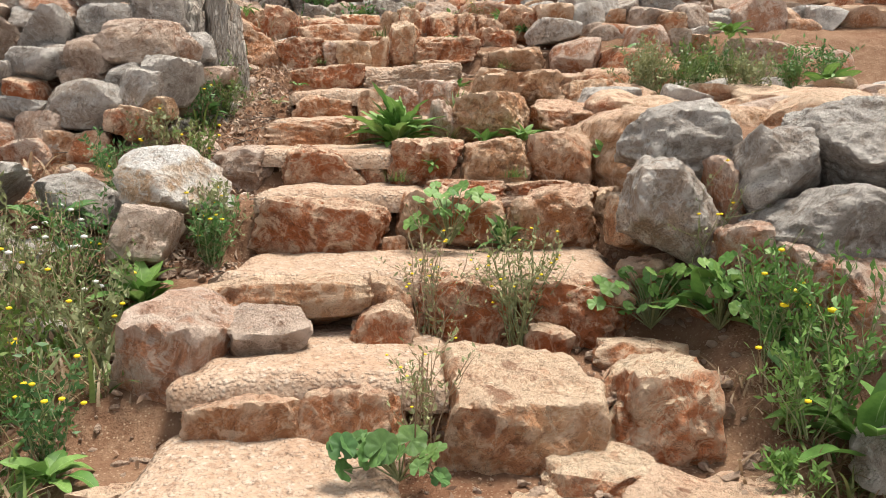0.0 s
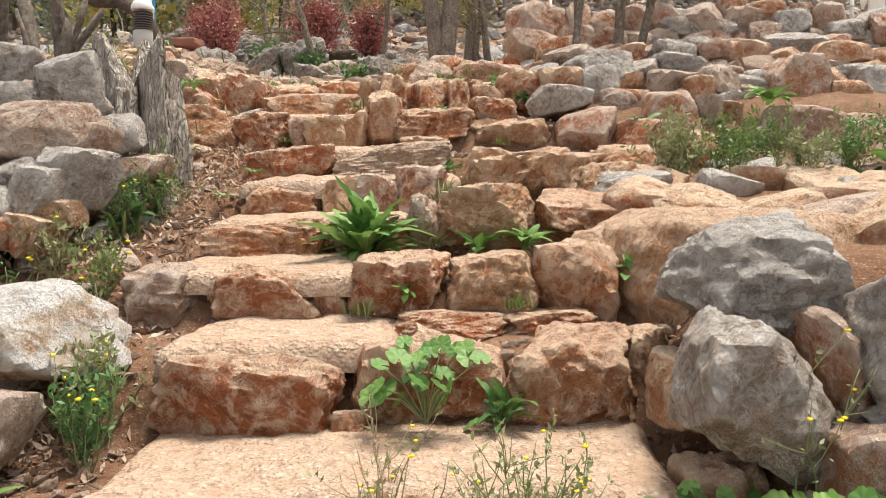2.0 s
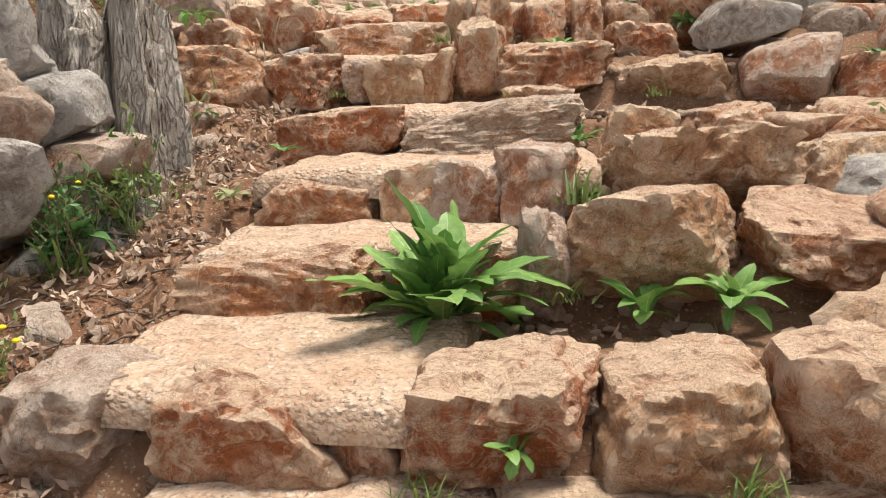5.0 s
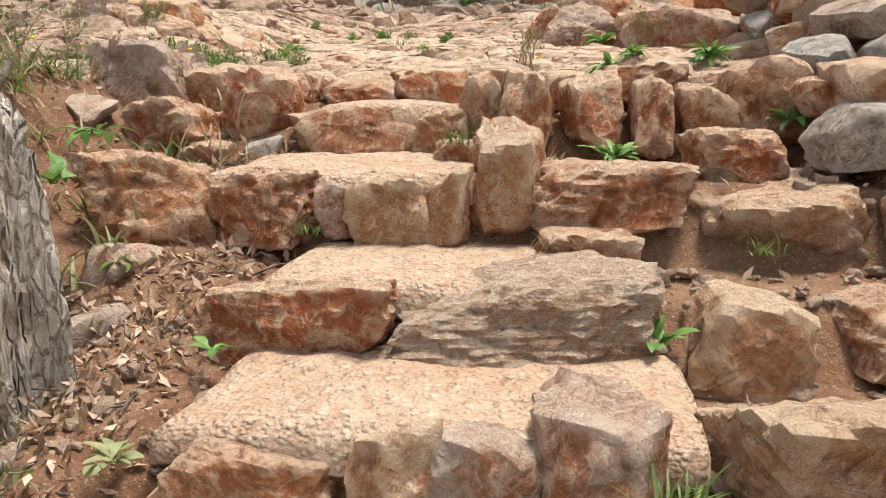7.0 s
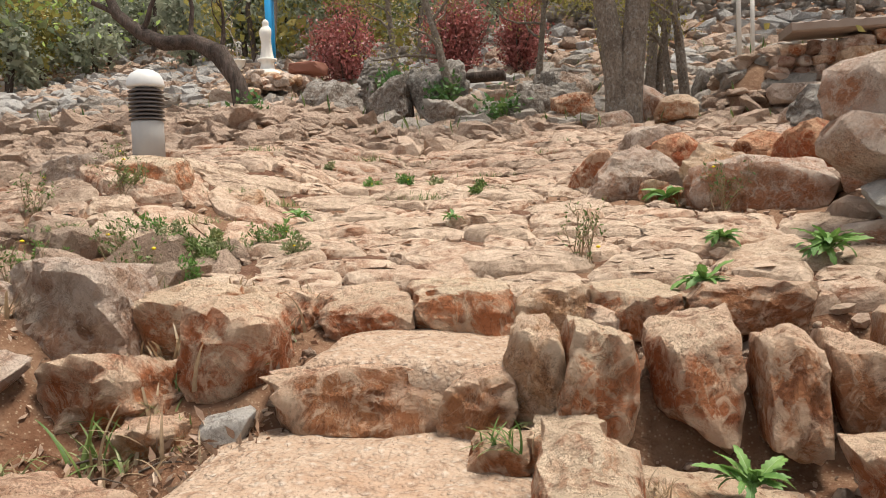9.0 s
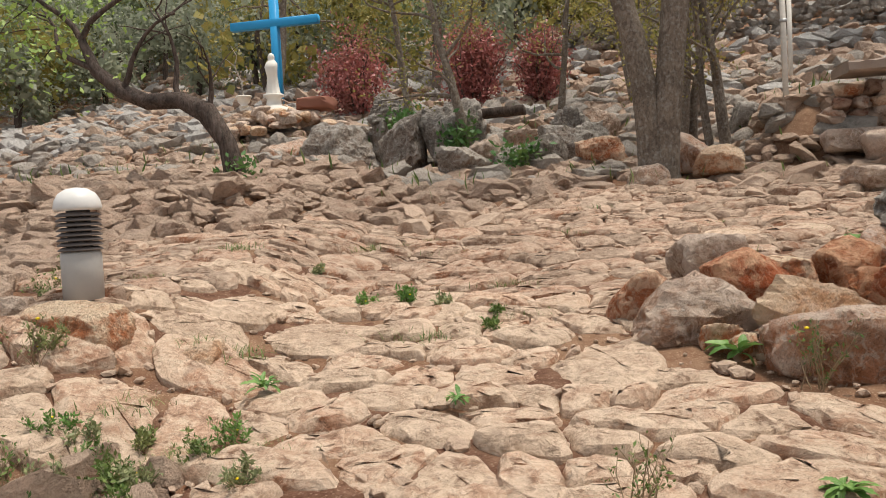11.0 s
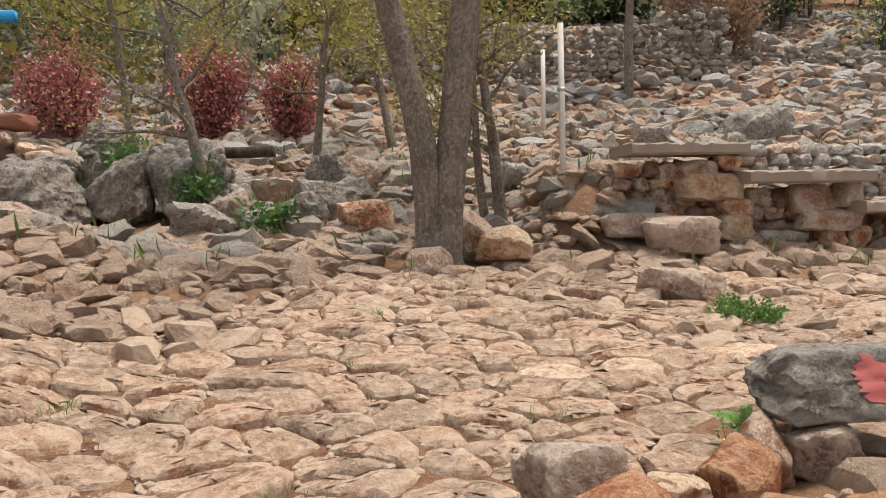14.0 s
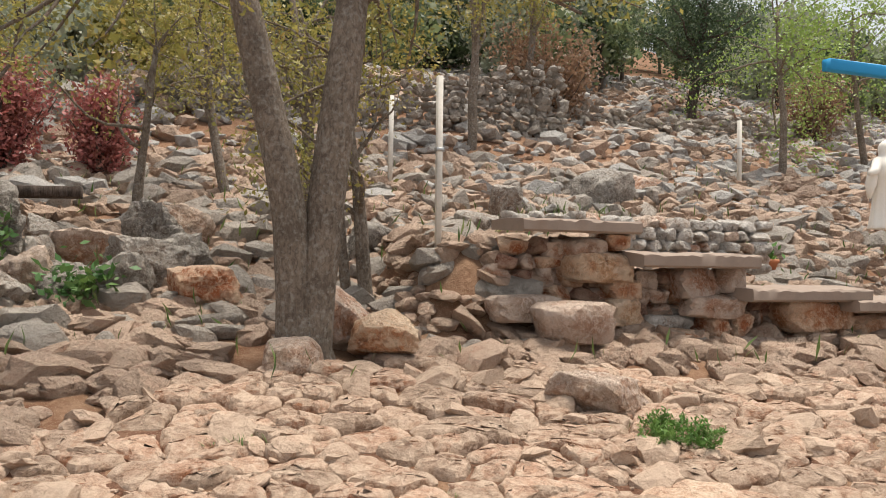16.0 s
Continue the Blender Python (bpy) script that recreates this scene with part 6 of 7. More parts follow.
# ---- copings of the terrace ends ----
def coping(x0, x1, y0, y1, z0, z1):
    """A worn concrete slab with broken edges."""
    nx, r = int((x1 - x0) / 0.05), np.random.default_rng(int(x0 * 10))
    v = []
    for x in np.linspace(x0, x1, nx):
        e = r.normal(0, 0.006, 8)
        v += [(x, y0 + e[0], z0 + 0.02), (x, y0 + e[1], z1 - 0.015 + e[4]), (x, y0 + 0.02 + e[2], z1 + e[5]), (x, (y0 + y1) / 2, z1 + 0.01 + e[6]), (x, y1, z1 + e[7]), (x, y1, z0 + 0.02), (x, y0 + 0.03, z0)]
    f = [[a * 7 + i, a * 7 + (i + 1) % 7, (a + 1) * 7 + (i + 1) % 7, (a + 1) * 7 + i] for a in range(nx - 1) for i in range(7)]
    f += [list(range(7)), list(range((nx - 1) * 7, nx * 7))[::-1]]
    return tagged(part("coping", v, f, COPING, None, "", True, 30), "grey-brown concrete coping slab on a terrace wall", "coping")


coping(2.05, 3.3, 14.97, 15.7, 4.98, 5.1)
coping(3.23, 4.6, 14.82, 15.6, 4.67, 4.8)
coping(4.38, 5.92, 14.67, 15.5, 4.35, 4.47)
coping(5.66, 7.6, 14.6, 15.4, 4.24, 4.36)
for x0, x1, y0, zt in ((2.2, 3.1, 15.55, 4.98), (3.35, 4.45, 15.4, 4.66), (4.5, 5.8, 15.25, 4.34), (5.8, 7.5, 15.1, 4.22)):
    fill = stone((x0, x1, y0, y0 + 1.2, 3.5, zt), M, None, "terrace_fill", 4, 0, rough=0.03, blocky=0.03, cuts=1)
    tagged(fill, "rubble core of a terrace behind its facing stones", "terrace", kind="structure")

# masonry between the piers of the terrace ends, and a low wall of small stones above them
for n, (x0, x1, y0, z0, z1) in enumerate(((2.0, 3.15, 15.42, 4.0, 4.95), (3.2, 4.2, 15.32, 3.8, 4.66), (4.5, 5.3, 15.18, 3.65, 4.34), (5.85, 7.6, 15.12, 3.5, 4.22))):
    dry_wall("wall_terrace_face_%d" % (n + 1), x0, x1, y0, y0, z0, z1, 0.24, [BROWN, BROWN, M, O], "terrace masonry of reddish-brown limestone under a coping", 60 + n, 3, 0.0)
dry_wall("wall_terrace_back", 2.9, 6.6, 17.2, 17.0, 4.55, 5.25, 0.2, [G, M, G], "low retaining wall of small grey limestone", 70, 3, 0.15)

# rails of the terrace above the steps
rails = tagged(empty("railing", (4, 10.2, 3.2)), "galvanised steel railing of the upper terrace", "railing")
for h in (4.36, 4.2):
    geo = Geo()
    geo.tube([(2.0, 10.2, h), (4, 10.2, h + 0.02), (9, 10.2, h)], [0.022] * 3, 10)
    geo.object("rail", STEEL, rails)
for x, y, way, length, rad, seed in ((1.15, 7.75, (0.05, 0, 1), 1.9, 0.035, 1), (1.55, 7.8, (-0.05, 0, 1), 2.0, 0.05, 2), (1.72, 7.9, (0.15, 0, 1), 2.0, 0.045, 3), (1.25, 7.9, (-0.1, 0, 1), 1.8, 0.025, 4)):
    tree("tree", (x, y, 2.85), [(way, length, rad)], BARK, CROWN_OLIVE, "thin grey stems growing above a dry wall", 200 + seed, 6, 0.05, 120, 0.2, 0.6, 0.4)
for x in (3.55, 5.2, 6.9):
    geo = Geo()
    geo.tube([(x, 10.22, 3.0), (x, 10.22, 4.4)], [0.025] * 2, 10)
    geo.object("post", STEEL, rails)


# ---- plants ----
def leaf_strip(kind, arch, fold=0.25, seed=0):
    """A leaf of unit length along +y, its midrib arching, as rows of left rim, midrib and right rim."""
    r = np.random.default_rng(seed)
    n = {"lobed": 22, "dock": 12, "blade": 7}[kind]
    v, a, y, z = [], 0.0, 0.0, 0.0
    for i in range(n + 1):
        t = i / n
        if kind == "lobed":
            w = 0.15 * math.sin(math.pi * (0.03 + 0.97 * t) ** 1.45) ** 0.75 * (0.55 + 0.45 * ((i * 0.26 + 0.1) % 1)) + 0.01
        elif kind == "dock":
            w = 0.175 * math.sin(math.pi * (0.06 + 0.94 * t) ** 1.35) ** 0.8 * (1 + 0.09 * r.normal()) + 0.01
        else:
            w = 0.035 * (1 - t) ** 0.6 + 0.002
        w *= 1 - 0.97 * (t == 1)
        m = min(0.3 * w, 0.009 * (1 - 0.7 * t))
        lift = fold * w + (0.012 * math.sin(11 * t + seed) if kind != "blade" else 0)
        low = 0.025 * math.sin(13 * t + 2 * seed) if kind != "blade" else 0
        v += [(-w, y, z + lift), (-m, y, z), (m, y, z), (w, y, z + lift + low)]
        a = -arch * t * 1.5
        y += math.cos(a) / n
        z += math.sin(a) / n
    f = []
    for i in range(n):
        f += [[4 * i + k, 4 * i + k + 1, 4 * i + k + 5, 4 * i + k + 4] for k in range(3)]
    return np.array(v), f


def round_leaf(seed):
    """A scalloped round leaf of unit radius, slightly cupped."""
    r = np.random.default_rng(seed)
    n = 30
    ang = np.linspace(0.25, 2 * np.pi - 0.25, n)
    rim = 0.8 + 0.2 * np.abs(np.cos(3.4 * ang)) ** 0.5 + r.normal(0, 0.01, n)
    v = [(0, 0, 0)]
    for k, h in ((0.5, 0.1), (1.0, 0.12)):
        v += [(k * q * math.sin(a), k * q * -math.cos(a), h * (1 + 0.35 * math.cos(7 * a))) for q, a in zip(rim, ang)]
    f = [[0, 1 + i, 2 + i] for i in range(n - 1)] + [[1 + i, 1 + n + i, 2 + n + i, 2 + i] for i in range(n - 1)]
    return np.array(v), f


MIDRIB = leaf_material("pale_midrib", (0.26, 0.36, 0.14), (0.34, 0.44, 0.2), (0.3, 0.4, 0.16), island=False)
LEAVES = {}


def leaf_mesh(kind, mat, k):
    key = (kind, mat.name, k)
    if key not in LEAVES:
        v, f = round_leaf(k) if kind == "round" else leaf_strip(kind, (0.35, 0.6, 0.9, 1.15)[k % 4], 0.3, k)
        LEAVES[key] = as_mesh("leaf", v, f, mat)
        if kind in ("lobed", "dock"):
            LEAVES[key].materials.append(MIDRIB)
            LEAVES[key].polygons.foreach_set("material_index", [int(i % 3 == 1) for i in range(len(f))])
    return LEAVES[key]


def rosette(at, n, length, steep, kind, mat, label, seed, name="wild_plant", width=1.0, low=10):
    """Leaves that rise from one root, the inner ones steep, the outer ones lying."""
    r = np.random.default_rng(seed)
    root = tagged(empty(name, at), label, "plant")
    for k in range(n):
        q = k / max(1, n - 1)
        pitch = steep * (1 - q ** 1.45) + low * q ** 1.45 + r.normal(0, 11)
        L = length * r.uniform(0.6, 1.12) * (0.75 + 0.25 * math.sin(3.1 * q))
        m = pose(at[0] + r.normal(0, 0.012), at[1] + r.normal(0, 0.012), at[2] + 0.01, 0, 0, k * 137.5 + r.normal(0, 14)) @ pose(0, 0, 0, pitch, r.normal(0, 12), 0) @ Matrix.Diagonal((L * width * r.uniform(0.85, 1.2), L, L, 1))
        piece(leaf_mesh(kind, mat, int(r.integers(4))), m, root, "leaf")
    return root


def mallow(at, n, spread, high, size, label, seed, mat=LEAF_BRIGHT):
    r = np.random.default_rng(seed)
    root = tagged(empty("mallow_plant", at), label, "plant")
    stalks = Geo()
    for k in range(n):
        a, q = r.uniform(0, 6.28), r.random() ** 0.6
        tip = np.array(at) + (spread * q * math.cos(a), spread * 0.6 * q * math.sin(a) - 0.04, high * r.uniform(0.25, 1))
        mid = (np.array(at) + tip) / 2 + (0, 0, 0.03)
        stalks.tube([at, mid, tip], [0.003, 0.0025, 0.002], 5)
        s = size * r.uniform(0.65, 1.25)
        m = pose(*tip, 38 + r.normal(0, 16), r.normal(0, 18), r.normal(0, 60)) @ Matrix.Diagonal((s, s, s, 1))
        piece(leaf_mesh("round", mat, int(r.integers(4))), m, root, "leaf")
    stalks.object("stalk", LEAF_GREY, root)
    return root


def sprig(at, high, stems, spread, label, seed, mat=LEAF_GREY, stalk=LEAF_GREY, flowers=0, leaf=0.022, name="weed", petals=None, dense=26, flower_size=0.011):
    """Thin branching stems with small leaves and, on some, flower heads."""
    r = np.random.default_rng(seed)
    root = tagged(empty(name, at), label, "plant")
    wood, lf, fl, tips = Geo(), Geo(), Geo(), []
    spots = []
    for _ in range(stems):
        p, d, _ = limb(wood, r, np.array(at) + r.normal(0, 0.02, 3) * (1, 1, 0), (r.normal(0, spread), r.normal(0, spread), 1), high * r.uniform(0.6, 1.05), 0.0028, 0.25, 7, 0.06, 0.5, 4)
        spots += p[1:]
        for _ in range(3):
            q, _, _ = limb(wood, r, p[r.integers(3, 8)], d + r.normal(0, 0.6, 3), high * 0.28, 0.0018, 0.25, 4, 0.12, 0.6, 3)
            spots += q[1:]
            tips.append(q[-1])
        tips.append(p[-1])
    stem = wood.object("stem", stalk, root)
    spots = np.array(spots)
    pick = spots[r.integers(len(spots), size=stems * dense)] + r.normal(0, 0.006, (stems * dense, 3))
    lf.leaves(pick, leaf, r, 0.8, 2.6)
    lf.object("foliage", mat, root)
    if flowers:
        sh = ICO[1]
        for k in range(flowers):
            c = tips[r.integers(len(tips))]
            fl.add(sh[0] * (flower_size, flower_size, flower_size * 0.55) + c + r.normal(0, 0.008, 3), sh[1])
        fl.object("blossom", petals or YELLOW, stem)
    return root


TUFTS = {}


def tuft(at, n, length, mat, seed, spread=0.05):
    """Adds a tuft of blades to the grass of that material."""
    r = np.random.default_rng(seed)
    geo = TUFTS.setdefault(mat.name, (mat, Geo()))[1]
    for _ in range(n):
        v, f = leaf_strip("blade", r.uniform(0.3, 1.0), 0.2, 1)
        L = length * r.uniform(0.5, 1.1)
        m = pose(at[0] + r.normal(0, spread), at[1] + r.normal(0, spread), at[2] - 0.01, 0, 0, r.uniform(0, 360)) @ pose(0, 0, 0, 60 + r.normal(0, 18), 0, 0)
        geo.add(np.array([(m @ Vector((p[0] * L * 1.1, p[1] * L, p[2] * L)))[:] for p in v]), np.array(f))


# rosettes: (place, leaves, length, steepness, kind, material, width)
THISTLE = "leafy green sow thistle growing from a step"
rosette((-0.27, 4.62, 1.56), 56, 0.39, 88, "lobed", LEAF_BRIGHT, "large lush sow thistle growing on a step", 1, width=1.0, low=30)
for n, (at, k, length, steep, kind, mat, label) in enumerate((
        ((0.25, 4.66, 1.58), 9, 0.19, 75, "dock", LEAF_BRIGHT, THISTLE), ((0.47, 4.66, 1.6), 12, 0.2, 75, "dock", LEAF_BRIGHT, THISTLE),
        ((0.27, 3.43, 1.12), 9, 0.24, 80, "lobed", LEAF_DEEP, "dark green dandelion leaves on a step"), ((0.84, 4.1, 1.5), 9, 0.18, 70, "dock", LEAF_BRIGHT, "green dock leaves between a boulder and a step"),
        ((0.98, 2.78, 0.92), 10, 0.34, 85, "dock", LEAF_BRIGHT, "tall green dock leaves beside a boulder"), ((1.12, 2.62, 0.86), 9, 0.32, 80, "dock", LEAF_DEEP, "tall dark dock leaves beside a boulder"),
        ((1.27, 2.22, 0.62), 16, 0.4, 75, "dock", LEAF_BRIGHT, "lush green dock at the path's edge"), ((-1.14, 2.97, 0.93), 18, 0.29, 78, "dock", LEAF_BRIGHT, "lush green dock beside the steps"),
        ((-1.1, 2.1, 0.6), 12, 0.17, 65, "dock", LEAF_BRIGHT, "broad green leaves beside the lowest step"), ((-1.7, 3.42, 1.2), 12, 0.26, 55, "lobed", LEAF_DEEP, "dark lobed weed among grey stones"),
        ((0.12, 5.72, 2.0), 9, 0.15, 60, "dock", LEAF_BRIGHT, THISTLE), ((0.06, 7.45, 2.79), 14, 0.17, 35, "lobed", LEAF_BRIGHT, "flat green rosette on the paving"),
        ((0.05, 6.55, 2.43), 16, 0.16, 60, "lobed", LEAF_BRIGHT, "green rosette growing from a step"), ((0.22, 8.1, 2.9), 12, 0.16, 40, "lobed", LEAF_BRIGHT, "green rosette on the paving"),
        ((0.58, 7.95, 2.86), 20, 0.22, 50, "lobed", LEAF_BRIGHT, "lush green weed beside a rock"), ((0.1, 9.3, 3.06), 12, 0.18, 60, "dock", LEAF_BRIGHT, "green dock beside the paving"),
        ((-1.02, 8.72, 3.0), 9, 0.11, 35, "lobed", LEAF_BRIGHT, "small green rosette in the paving"), ((-1.9, 8.85, 3.02), 12, 0.15, 45, "lobed", LEAF_BRIGHT, "green rosette in the paving"),
        ((-1.42, 4.86, 1.76), 10, 0.22, 30, "dock", LEAF_DEEP, "dark green leaves on leaf litter"), ((-1.0, 5.55, 2.0), 6, 0.09, 45, "dock", LEAF_BRIGHT, "small green seedling beside the steps"),
        ((-1.08, 5.2, 1.85), 10, 0.1, 50, "dock", LEAF_GREY, "small blue-green succulent beside a step"), ((-1.45, 5.9, 2.15), 8, 0.11, 45, "lobed", LEAF_BRIGHT, "small green seedling beside an old trunk"),
        ((0.68, 6.75, 2.55), 14, 0.15, 55, "lobed", LEAF_DEEP, "dark green fern-like weed on a step"), ((1.35, 6.15, 2.3), 12, 0.2, 60, "lobed", LEAF_DEEP, "green weed growing from a dry wall"),
        ((2.0, 6.05, 2.1), 18, 0.34, 65, "lobed", LEAF_DEEP, "dark green weed at the foot of a dry wall"), ((2.2, 6.15, 2.45), 12, 0.24, 50, "dock", LEAF_BRIGHT, "green leaves hanging from a dry wall"), ((2.55, 5.3, 1.95), 14, 0.28, 75, "dock", LEAF_BRIGHT, "green leaves above the boulders"),
        ((1.05, 10.75, 3.38), 14, 0.2, 60, "dock", LEAF_BRIGHT, "green weed beside a marked rock"), ((-0.06, 4.02, 1.46), 8, 0.12, 50, "dock", LEAF_BRIGHT, "small green weed on a step"),
        ((-1.62, 5.85, 2.4), 6, 0.16, 60, "dock", LEAF_BRIGHT, "green leaves beside an old trunk"))):
    ragged = kind == "lobed" and length < 0.25
    rosette(at, int(k * (2.0 if ragged else 1.3)), length * (0.75 if ragged else 0.9), steep, kind, mat, label, 20 + n, width=0.9, low=22)

mallow((0.03, 3.42, 1.13), 26, 0.17, 0.26, 0.034, "round-leaved mallow growing on a step", 1)
mallow((0.78, 2.9, 0.87), 40, 0.22, 0.24, 0.034, "round-leaved mallow beside the steps", 2)
mallow((0.98, 2.74, 0.9), 36, 0.2, 0.3, 0.034, "round-leaved mallow beside a boulder", 3)
mallow((-0.12, 2.08, 0.62), 22, 0.17, 0.12, 0.04, "low round-leaved mallow between steps", 4, LEAF_DEEP)

sprig((-0.05, 2.84, 0.82), 0.42, 15, 0.3, "wispy grey-green weed with tiny yellow flowers", 1, LEAF_GREY, DRY, 14, 0.02, dense=30, flower_size=0.007)
sprig((0.28, 2.84, 0.82), 0.42, 22, 0.26, "tall grey-green weed with yellow flowers", 2, LEAF_GREY, LEAF_GREY, 22, 0.022, dense=36, flower_size=0.007)
sprig((-0.06, 2.16, 0.62), 0.36, 12, 0.25, "wispy weed with small flowers", 3, LEAF_GREY, DRY, 6, 0.02, flower_size=0.006)
sprig((1.06, 2.5, 0.85), 0.4, 12, 0.26, "feathery green weed at the path's edge", 4, LEAF_BRIGHT, LEAF_GREY, 3, 0.03, dense=44)
sprig((1.2, 2.32, 0.72), 0.4, 18, 0.35, "bushy green weed with yellow flowers", 5, LEAF_BRIGHT, LEAF_GREY, 5, 0.034, dense=34, flower_size=0.016)
sprig((1.06, 2.26, 0.68), 0.28, 12, 0.45, "bushy green weed on a step", 6, LEAF_BRIGHT, LEAF_GREY, 2, 0.03, dense=34)
sprig((0.96, 2.1, 0.6), 0.1, 12, 0.8, "low green weed with a yellow flower", 7, LEAF_BRIGHT, LEAF_GREY, 1, 0.03, flower_size=0.014)
sprig((0.95, 2.88, 1.0), 0.5, 4, 0.1, "thin flowering stalk before a boulder", 8, LEAF_GREY, LEAF_GREY, 8, 0.018, flower_size=0.008)
for n, (x, y, high, stems, fl) in enumerate(((-1.05, 3.5, 0.34, 18, 10), (-1.2, 3.72, 0.3, 16, 12), (-0.98, 3.3, 0.3, 14, 6), (-1.55, 4.35, 0.3, 16, 5), (-1.35, 5.0, 0.34, 16, 2), (-1.45, 4.8, 0.3, 14, 3), (-1.2, 2.6, 0.35, 16, 6), (-1.35, 2.4, 0.32, 16, 8), (-1.15, 2.2, 0.3, 16, 8), (-1.5, 2.75, 0.36, 16, 3), (-1.6, 2.5, 0.36, 14, 2), (-1.4, 3.1, 0.34, 14, 3), (-1.75, 3.1, 0.38, 14, 0), (-1.3, 4.2, 0.24, 12, 4), (-1.6, 3.9, 0.3, 12, 2), (-1.45, 2.05, 0.3, 14, 5))):
    sprig((x, y, g1(x, y)), high, stems, 0.32, "wild weeds with yellow flowers beside the steps", 30 + n, (LEAF_GREY, GRASS, LEAF_DEEP)[n % 3], (LEAF_GREY, DRY)[n % 2], fl, 0.03, dense=30)
for n, (x, y) in enumerate(((1.5, 5.7), (1.8, 5.6), (2.1, 5.8), (1.35, 5.4), (2.4, 5.5), (1.6, 5.2), (2.0, 5.2), (2.7, 5.6))):
    sprig((x, y, g1(x, y)), 0.34, 16, 0.35, "tangled green weeds at the foot of a dry wall", 90 + n, (LEAF_GREY, LEAF_DEEP, GRASS)[n % 3], LEAF_GREY, 0, 0.035, dense=34)
for n, (x, y) in enumerate(((-1.45, 2.9), (-1.7, 2.8), (-1.3, 2.75), (-1.6, 3.2))):
    sprig((x, y, g1(x, y)), 0.36, 7, 0.3, "weed with pale fluffy seed heads", 60 + n, GRASS, DRY, 5, 0.02, petals=FLUFF, flower_size=0.014)
for n, (x, y, z, k, L, mat) in enumerate(((0.11, 5.16, 1.84, 46, 0.14, GRASS), (0.06, 4.7, 1.62, 30, 0.12, GRASS), (-0.23, 4.0, 1.4, 30, 0.08, GRASS), (0.36, 4.0, 1.42, 40, 0.08, GRASS), (-0.52, 6.6, 2.5, 26, 0.1, GRASS), (-0.36, 6.62, 2.5, 24, 0.1, DRY), (-0.15, 6.1, 2.2, 30, 0.08, GRASS), (-0.95, 6.12, 2.24, 30, 0.06, GRASS), (0.45, 6.1, 2.2, 30, 0.08, GRASS), (-0.17, 6.5, 2.43, 30, 0.08, DRY))):
    tuft((x, y, z), k, L, mat, 80 + n, 0.03)
for n, (x, y) in enumerate(((-2.2, 8.05), (-2.0, 8.3), (-2.4, 8.5), (-1.7, 8.4), (-2.45, 9.1), (-2.2, 9.2), (-3.2, 10.1), (-1.75, 11.6), (-2.3, 11.5), (-2.2, 11.8), (-1.9, 12.0), (-0.5, 13.3), (1.2, 14.5), (1.8, 13.2), (-2.9, 8.2), (-2.6, 7.7), (-1.95, 7.7), (-3.0, 10.8), (0.4, 12.4), (-1.1, 10.6), (0.2, 11.3), (1.0, 12.0), (-0.8, 12.2), (-1.4, 9.6), (-0.9, 10.0))):
    tuft((x, y, g1(x, y) + 0.03), 110, 0.035 + 0.02 * (n % 3), GRASS, 120 + n, 0.1)
for n, (x, y) in enumerate(((2.1, 12.9), (2.25, 12.7), (1.95, 12.75))):
    sprig((x, y, g1(x, y) + 0.02), 0.2, 15, 0.8, "bright green ferny weed on the paving", 150 + n, LEAF_BRIGHT, LEAF_GREY, 0, 0.035, dense=44)
for n, (x, y) in enumerate(((-2.6, 7.5), (-2.4, 7.9), (-2.8, 8.6), (-2.1, 7.6), (-3.2, 8.4), (-2.3, 6.6), (-2.2, 6.3), (-3.4, 9.4), (0.35, 9.0), (-0.35, 8.0), (0.95, 10.6))):
    sprig((x, y, g1(x, y)), 0.24, 10, 0.35, "dry wispy weeds at the edge of the paving", 170 + n, GRASS, DRY, 1, 0.02, dense=18)
r = np.random.default_rng(17)
for n in range(26):
    x, y = (r.normal(-2.15, 0.28), r.normal(8.15, 0.25)) if n < 16 else (r.uniform(-3.4, -0.6), r.uniform(8.6, 11.8))
    sprig((x, y, g1(x, y) + 0.02), r.uniform(0.06, 0.14) if n < 16 else 0.06, 9, 0.6 if n < 16 else 1.0, "low green weeds in the joints of the paving", 220 + n, (GRASS, LEAF_BRIGHT, LEAF_GREY)[n % 3], LEAF_GREY, n % 2, 0.024, dense=26, flower_size=0.008)
for n, (x, y, z) in enumerate(((-2.15, 5.2, 2.62), (-2.0, 5.2, 2.5), (-1.4, 5.75, 2.55))):
    rosette((x, y, z), 9, 0.13, 40, "lobed", LEAF_BRIGHT, "bright green leaves beside an old trunk", 190 + n)
for n, (x, y, z) in enumerate(((-1.7, 16.5, 4.35), (-2.7, 17.3, 4.75), (-5.6, 16.2, 4.2), (-3.9, 18.7, 5.2))):
    r = np.random.default_rng(n)
    bush = crown_leaves(r, [(x, y, z), (x + 0.15, y, z + 0.12), (x - 0.1, y - 0.05, z + 0.05)], 0.11, 260, 0.1, 0.4)
    tagged(bush.object("ivy_bush", LEAF_DEEP), "small dark green ivy bush among boulders", "bush")
grass = Geo()
r = np.random.default_rng(66)
gxs = np.concatenate([r.normal(-9, 1.6, 320), r.uniform(-8, 12, 900), r.normal(5.5, 0.6, 200), r.normal(-4.1, 0.3, 120)])
gys = np.concatenate([r.normal(17.5, 1.2, 320), r.uniform(14, 24, 900), r.normal(20.3, 0.5, 200), r.normal(19.4, 0.2, 120)])
grass.leaves(np.column_stack([gxs, gys, ground(gxs, gys) + 0.08]), 0.2, r, 2.5, 9)
tagged(grass.object("grass", GRASS), "sparse green grass between the rubble", "grass", kind="stuff")

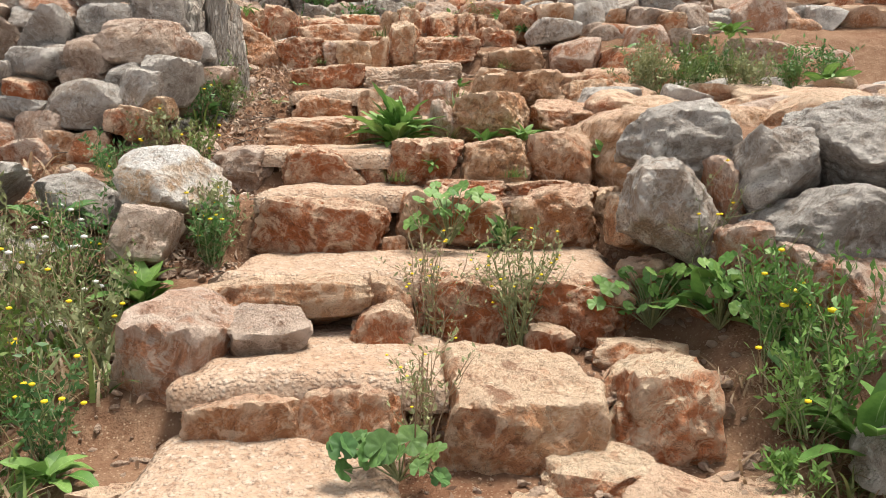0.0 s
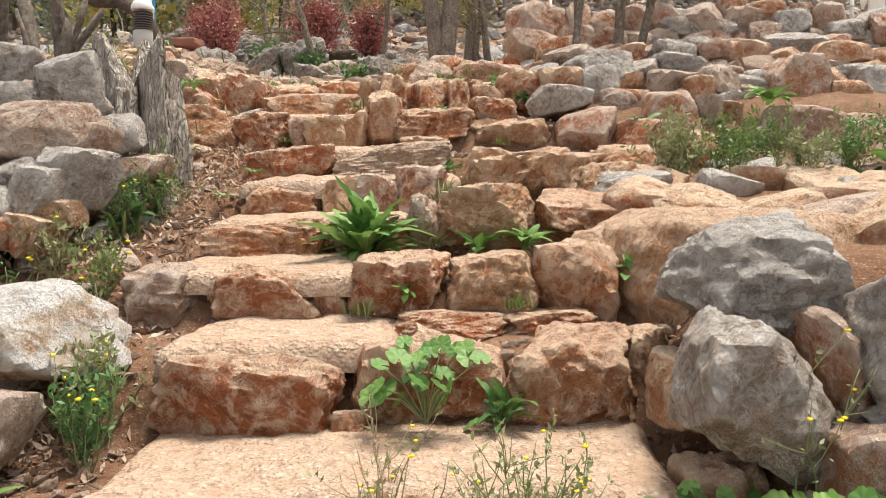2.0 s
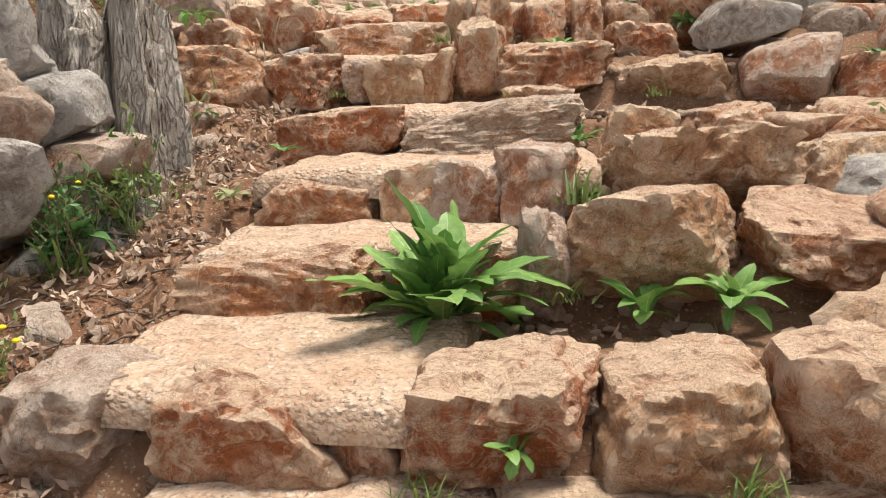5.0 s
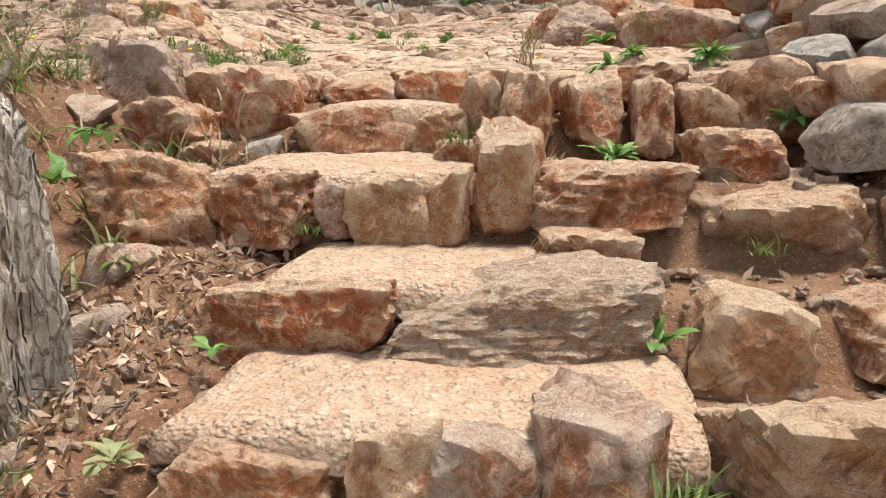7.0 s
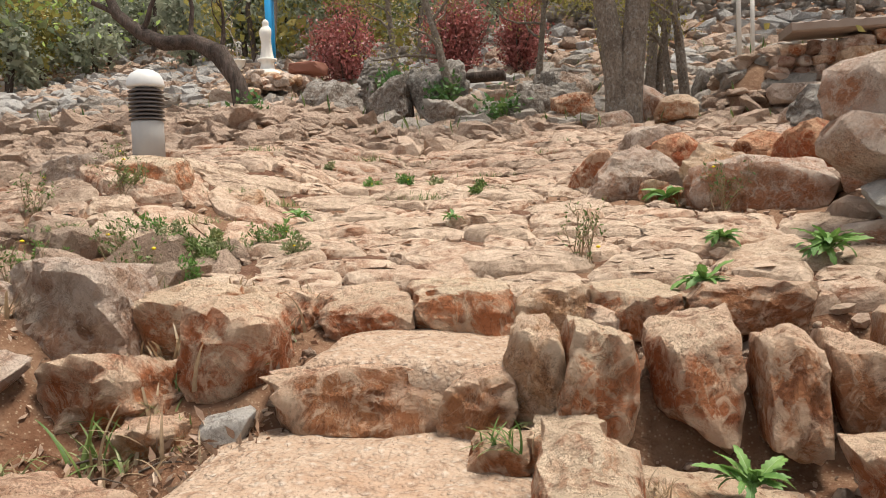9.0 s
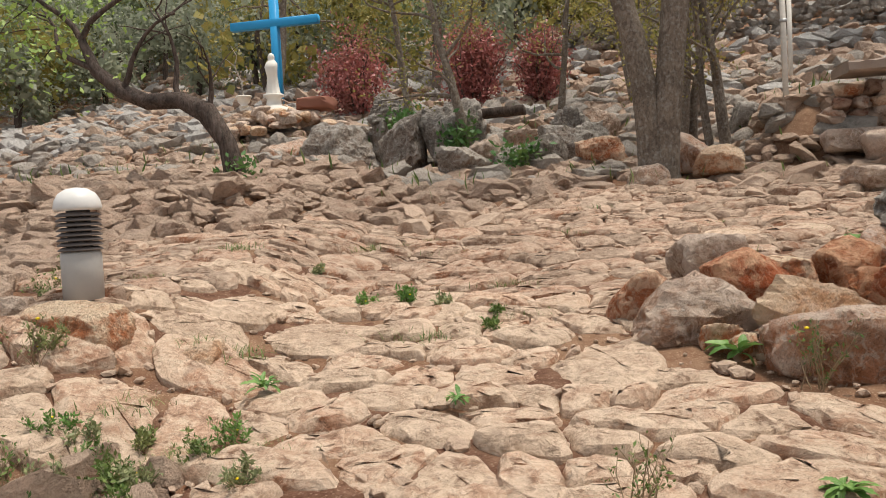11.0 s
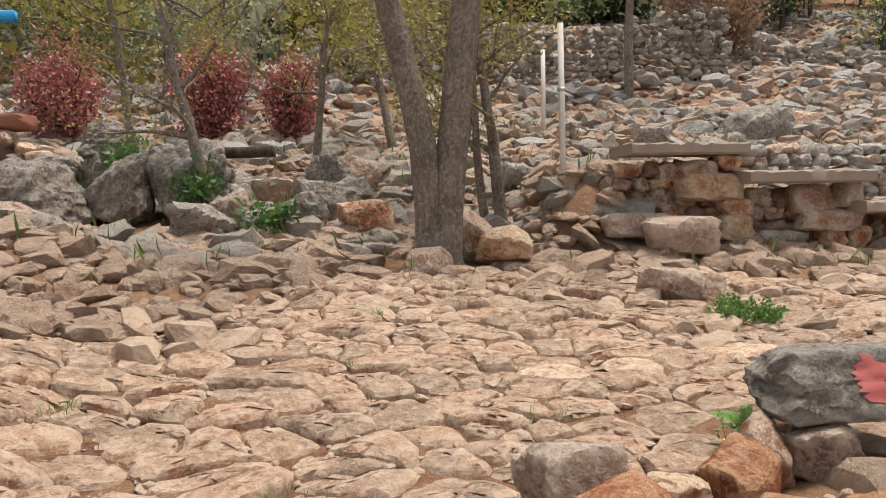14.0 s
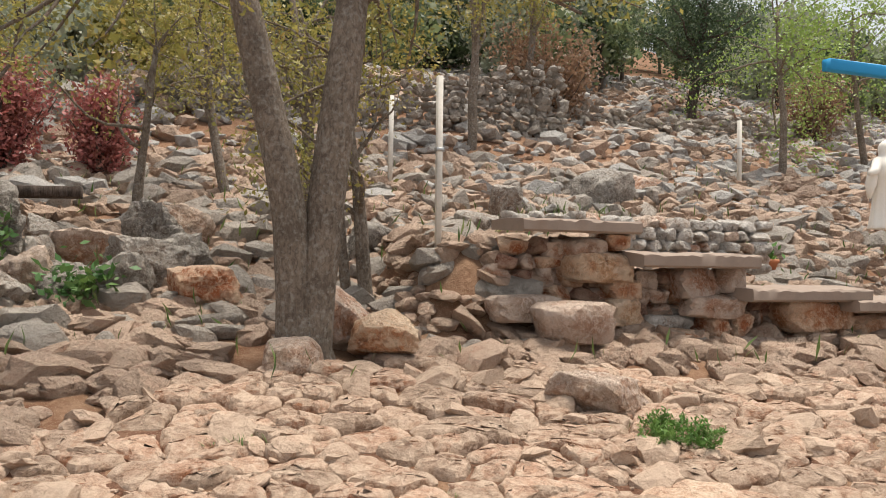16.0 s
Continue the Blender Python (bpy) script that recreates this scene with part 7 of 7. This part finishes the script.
r = np.random.default_rng(91)
for n in range(150):
    x, y = (r.uniform(-2.1, -1.08), r.uniform(1.9, 3.3)) if n < 90 else (r.uniform(-2.2, -1.3), r.uniform(3.2, 7.4))
    tuft((x, y, g1(x, y)), 18, r.uniform(0.08, 0.24), (GRASS, GRASS, DRY, LEAF_GREY)[n % 4], 300 + n, 0.05)
for n in range(60):
    x, y = r.uniform(-2.7, -1.35), r.uniform(5.8, 7.6)
    tuft((x, y, g1(x, y)), 16, r.uniform(0.08, 0.2), (DRY, GRASS, DRY)[n % 3], 600 + n, 0.06)
for n in range(60):
    x, y = r.uniform(0.9, 1.6), r.uniform(1.9, 2.7)
    tuft((x, y, g1(x, y)), 14, r.uniform(0.06, 0.2), (GRASS, DRY)[n % 2], 500 + n, 0.05)
for mat, geo in TUFTS.values():
    tagged(geo.object("grass", mat), "low tufts of grass between the stones", "grass", kind="stuff")

# ---- litter and grit ----
r = np.random.default_rng(71)
lit = Geo()
bands = [(r.normal(-1.25, 0.16, 3600), r.uniform(3.2, 6.8, 3600)), (r.uniform(-2.4, -1.1, 3000), r.uniform(2, 7.4, 3000)), (r.uniform(-1.0, 1.0, 900), r.uniform(2, 7.3, 900)), (r.uniform(-3.5, 1, 500), r.uniform(7.4, 12, 500))]
lx, ly = np.concatenate([b[0] for b in bands]), np.concatenate([b[1] for b in bands])
lit.leaves(np.column_stack([lx, ly, ground(lx, ly) + r.uniform(0.0, 0.025, len(lx))]), 0.045, r, 0.0, 3.0)
tagged(lit.object("leaf_litter", LITTER), "dry brown fallen leaves on red soil", "leaves", kind="stuff")
twigs = Geo()
for _ in range(170):
    x, y = r.normal(-1.3, 0.25), r.uniform(2.6, 6.6)
    a, L = r.uniform(0, 6.28), r.uniform(0.05, 0.22)
    z = g1(x, y) + 0.02
    twigs.tube([(x, y, z), (x + L / 2 * math.cos(a), y + L / 2 * math.sin(a), z + 0.02), (x + L * math.cos(a), y + L * math.sin(a), z + 0.015)], [0.004, 0.003, 0.002], 4)
tagged(twigs.object("twigs", BARK), "dry twigs lying on the bank", "twigs", kind="stuff")
grit = Geo()
n = 3400
px, py = r.uniform(-1.25, 1.0, n), r.uniform(1.8, 7.4, n)
grit.rocks(np.column_stack([px, py, ground(px, py) + 0.012]), 0.006 + 0.028 * r.random(n) ** 3, r, 1, 0.7)
tagged(grit.object("grit", RUBBLE, smooth=False), "loose limestone grit on the steps", "gravel", kind="stuff")
n = 2600
px, py = r.uniform(-3.6, 2.8, n), r.uniform(7.4, 13.5, n)
grit2 = Geo()
grit2.rocks(np.column_stack([px, py, ground(px, py) + 0.012]), 0.012 + 0.035 * r.random(n) ** 2, r, 1, 0.6)
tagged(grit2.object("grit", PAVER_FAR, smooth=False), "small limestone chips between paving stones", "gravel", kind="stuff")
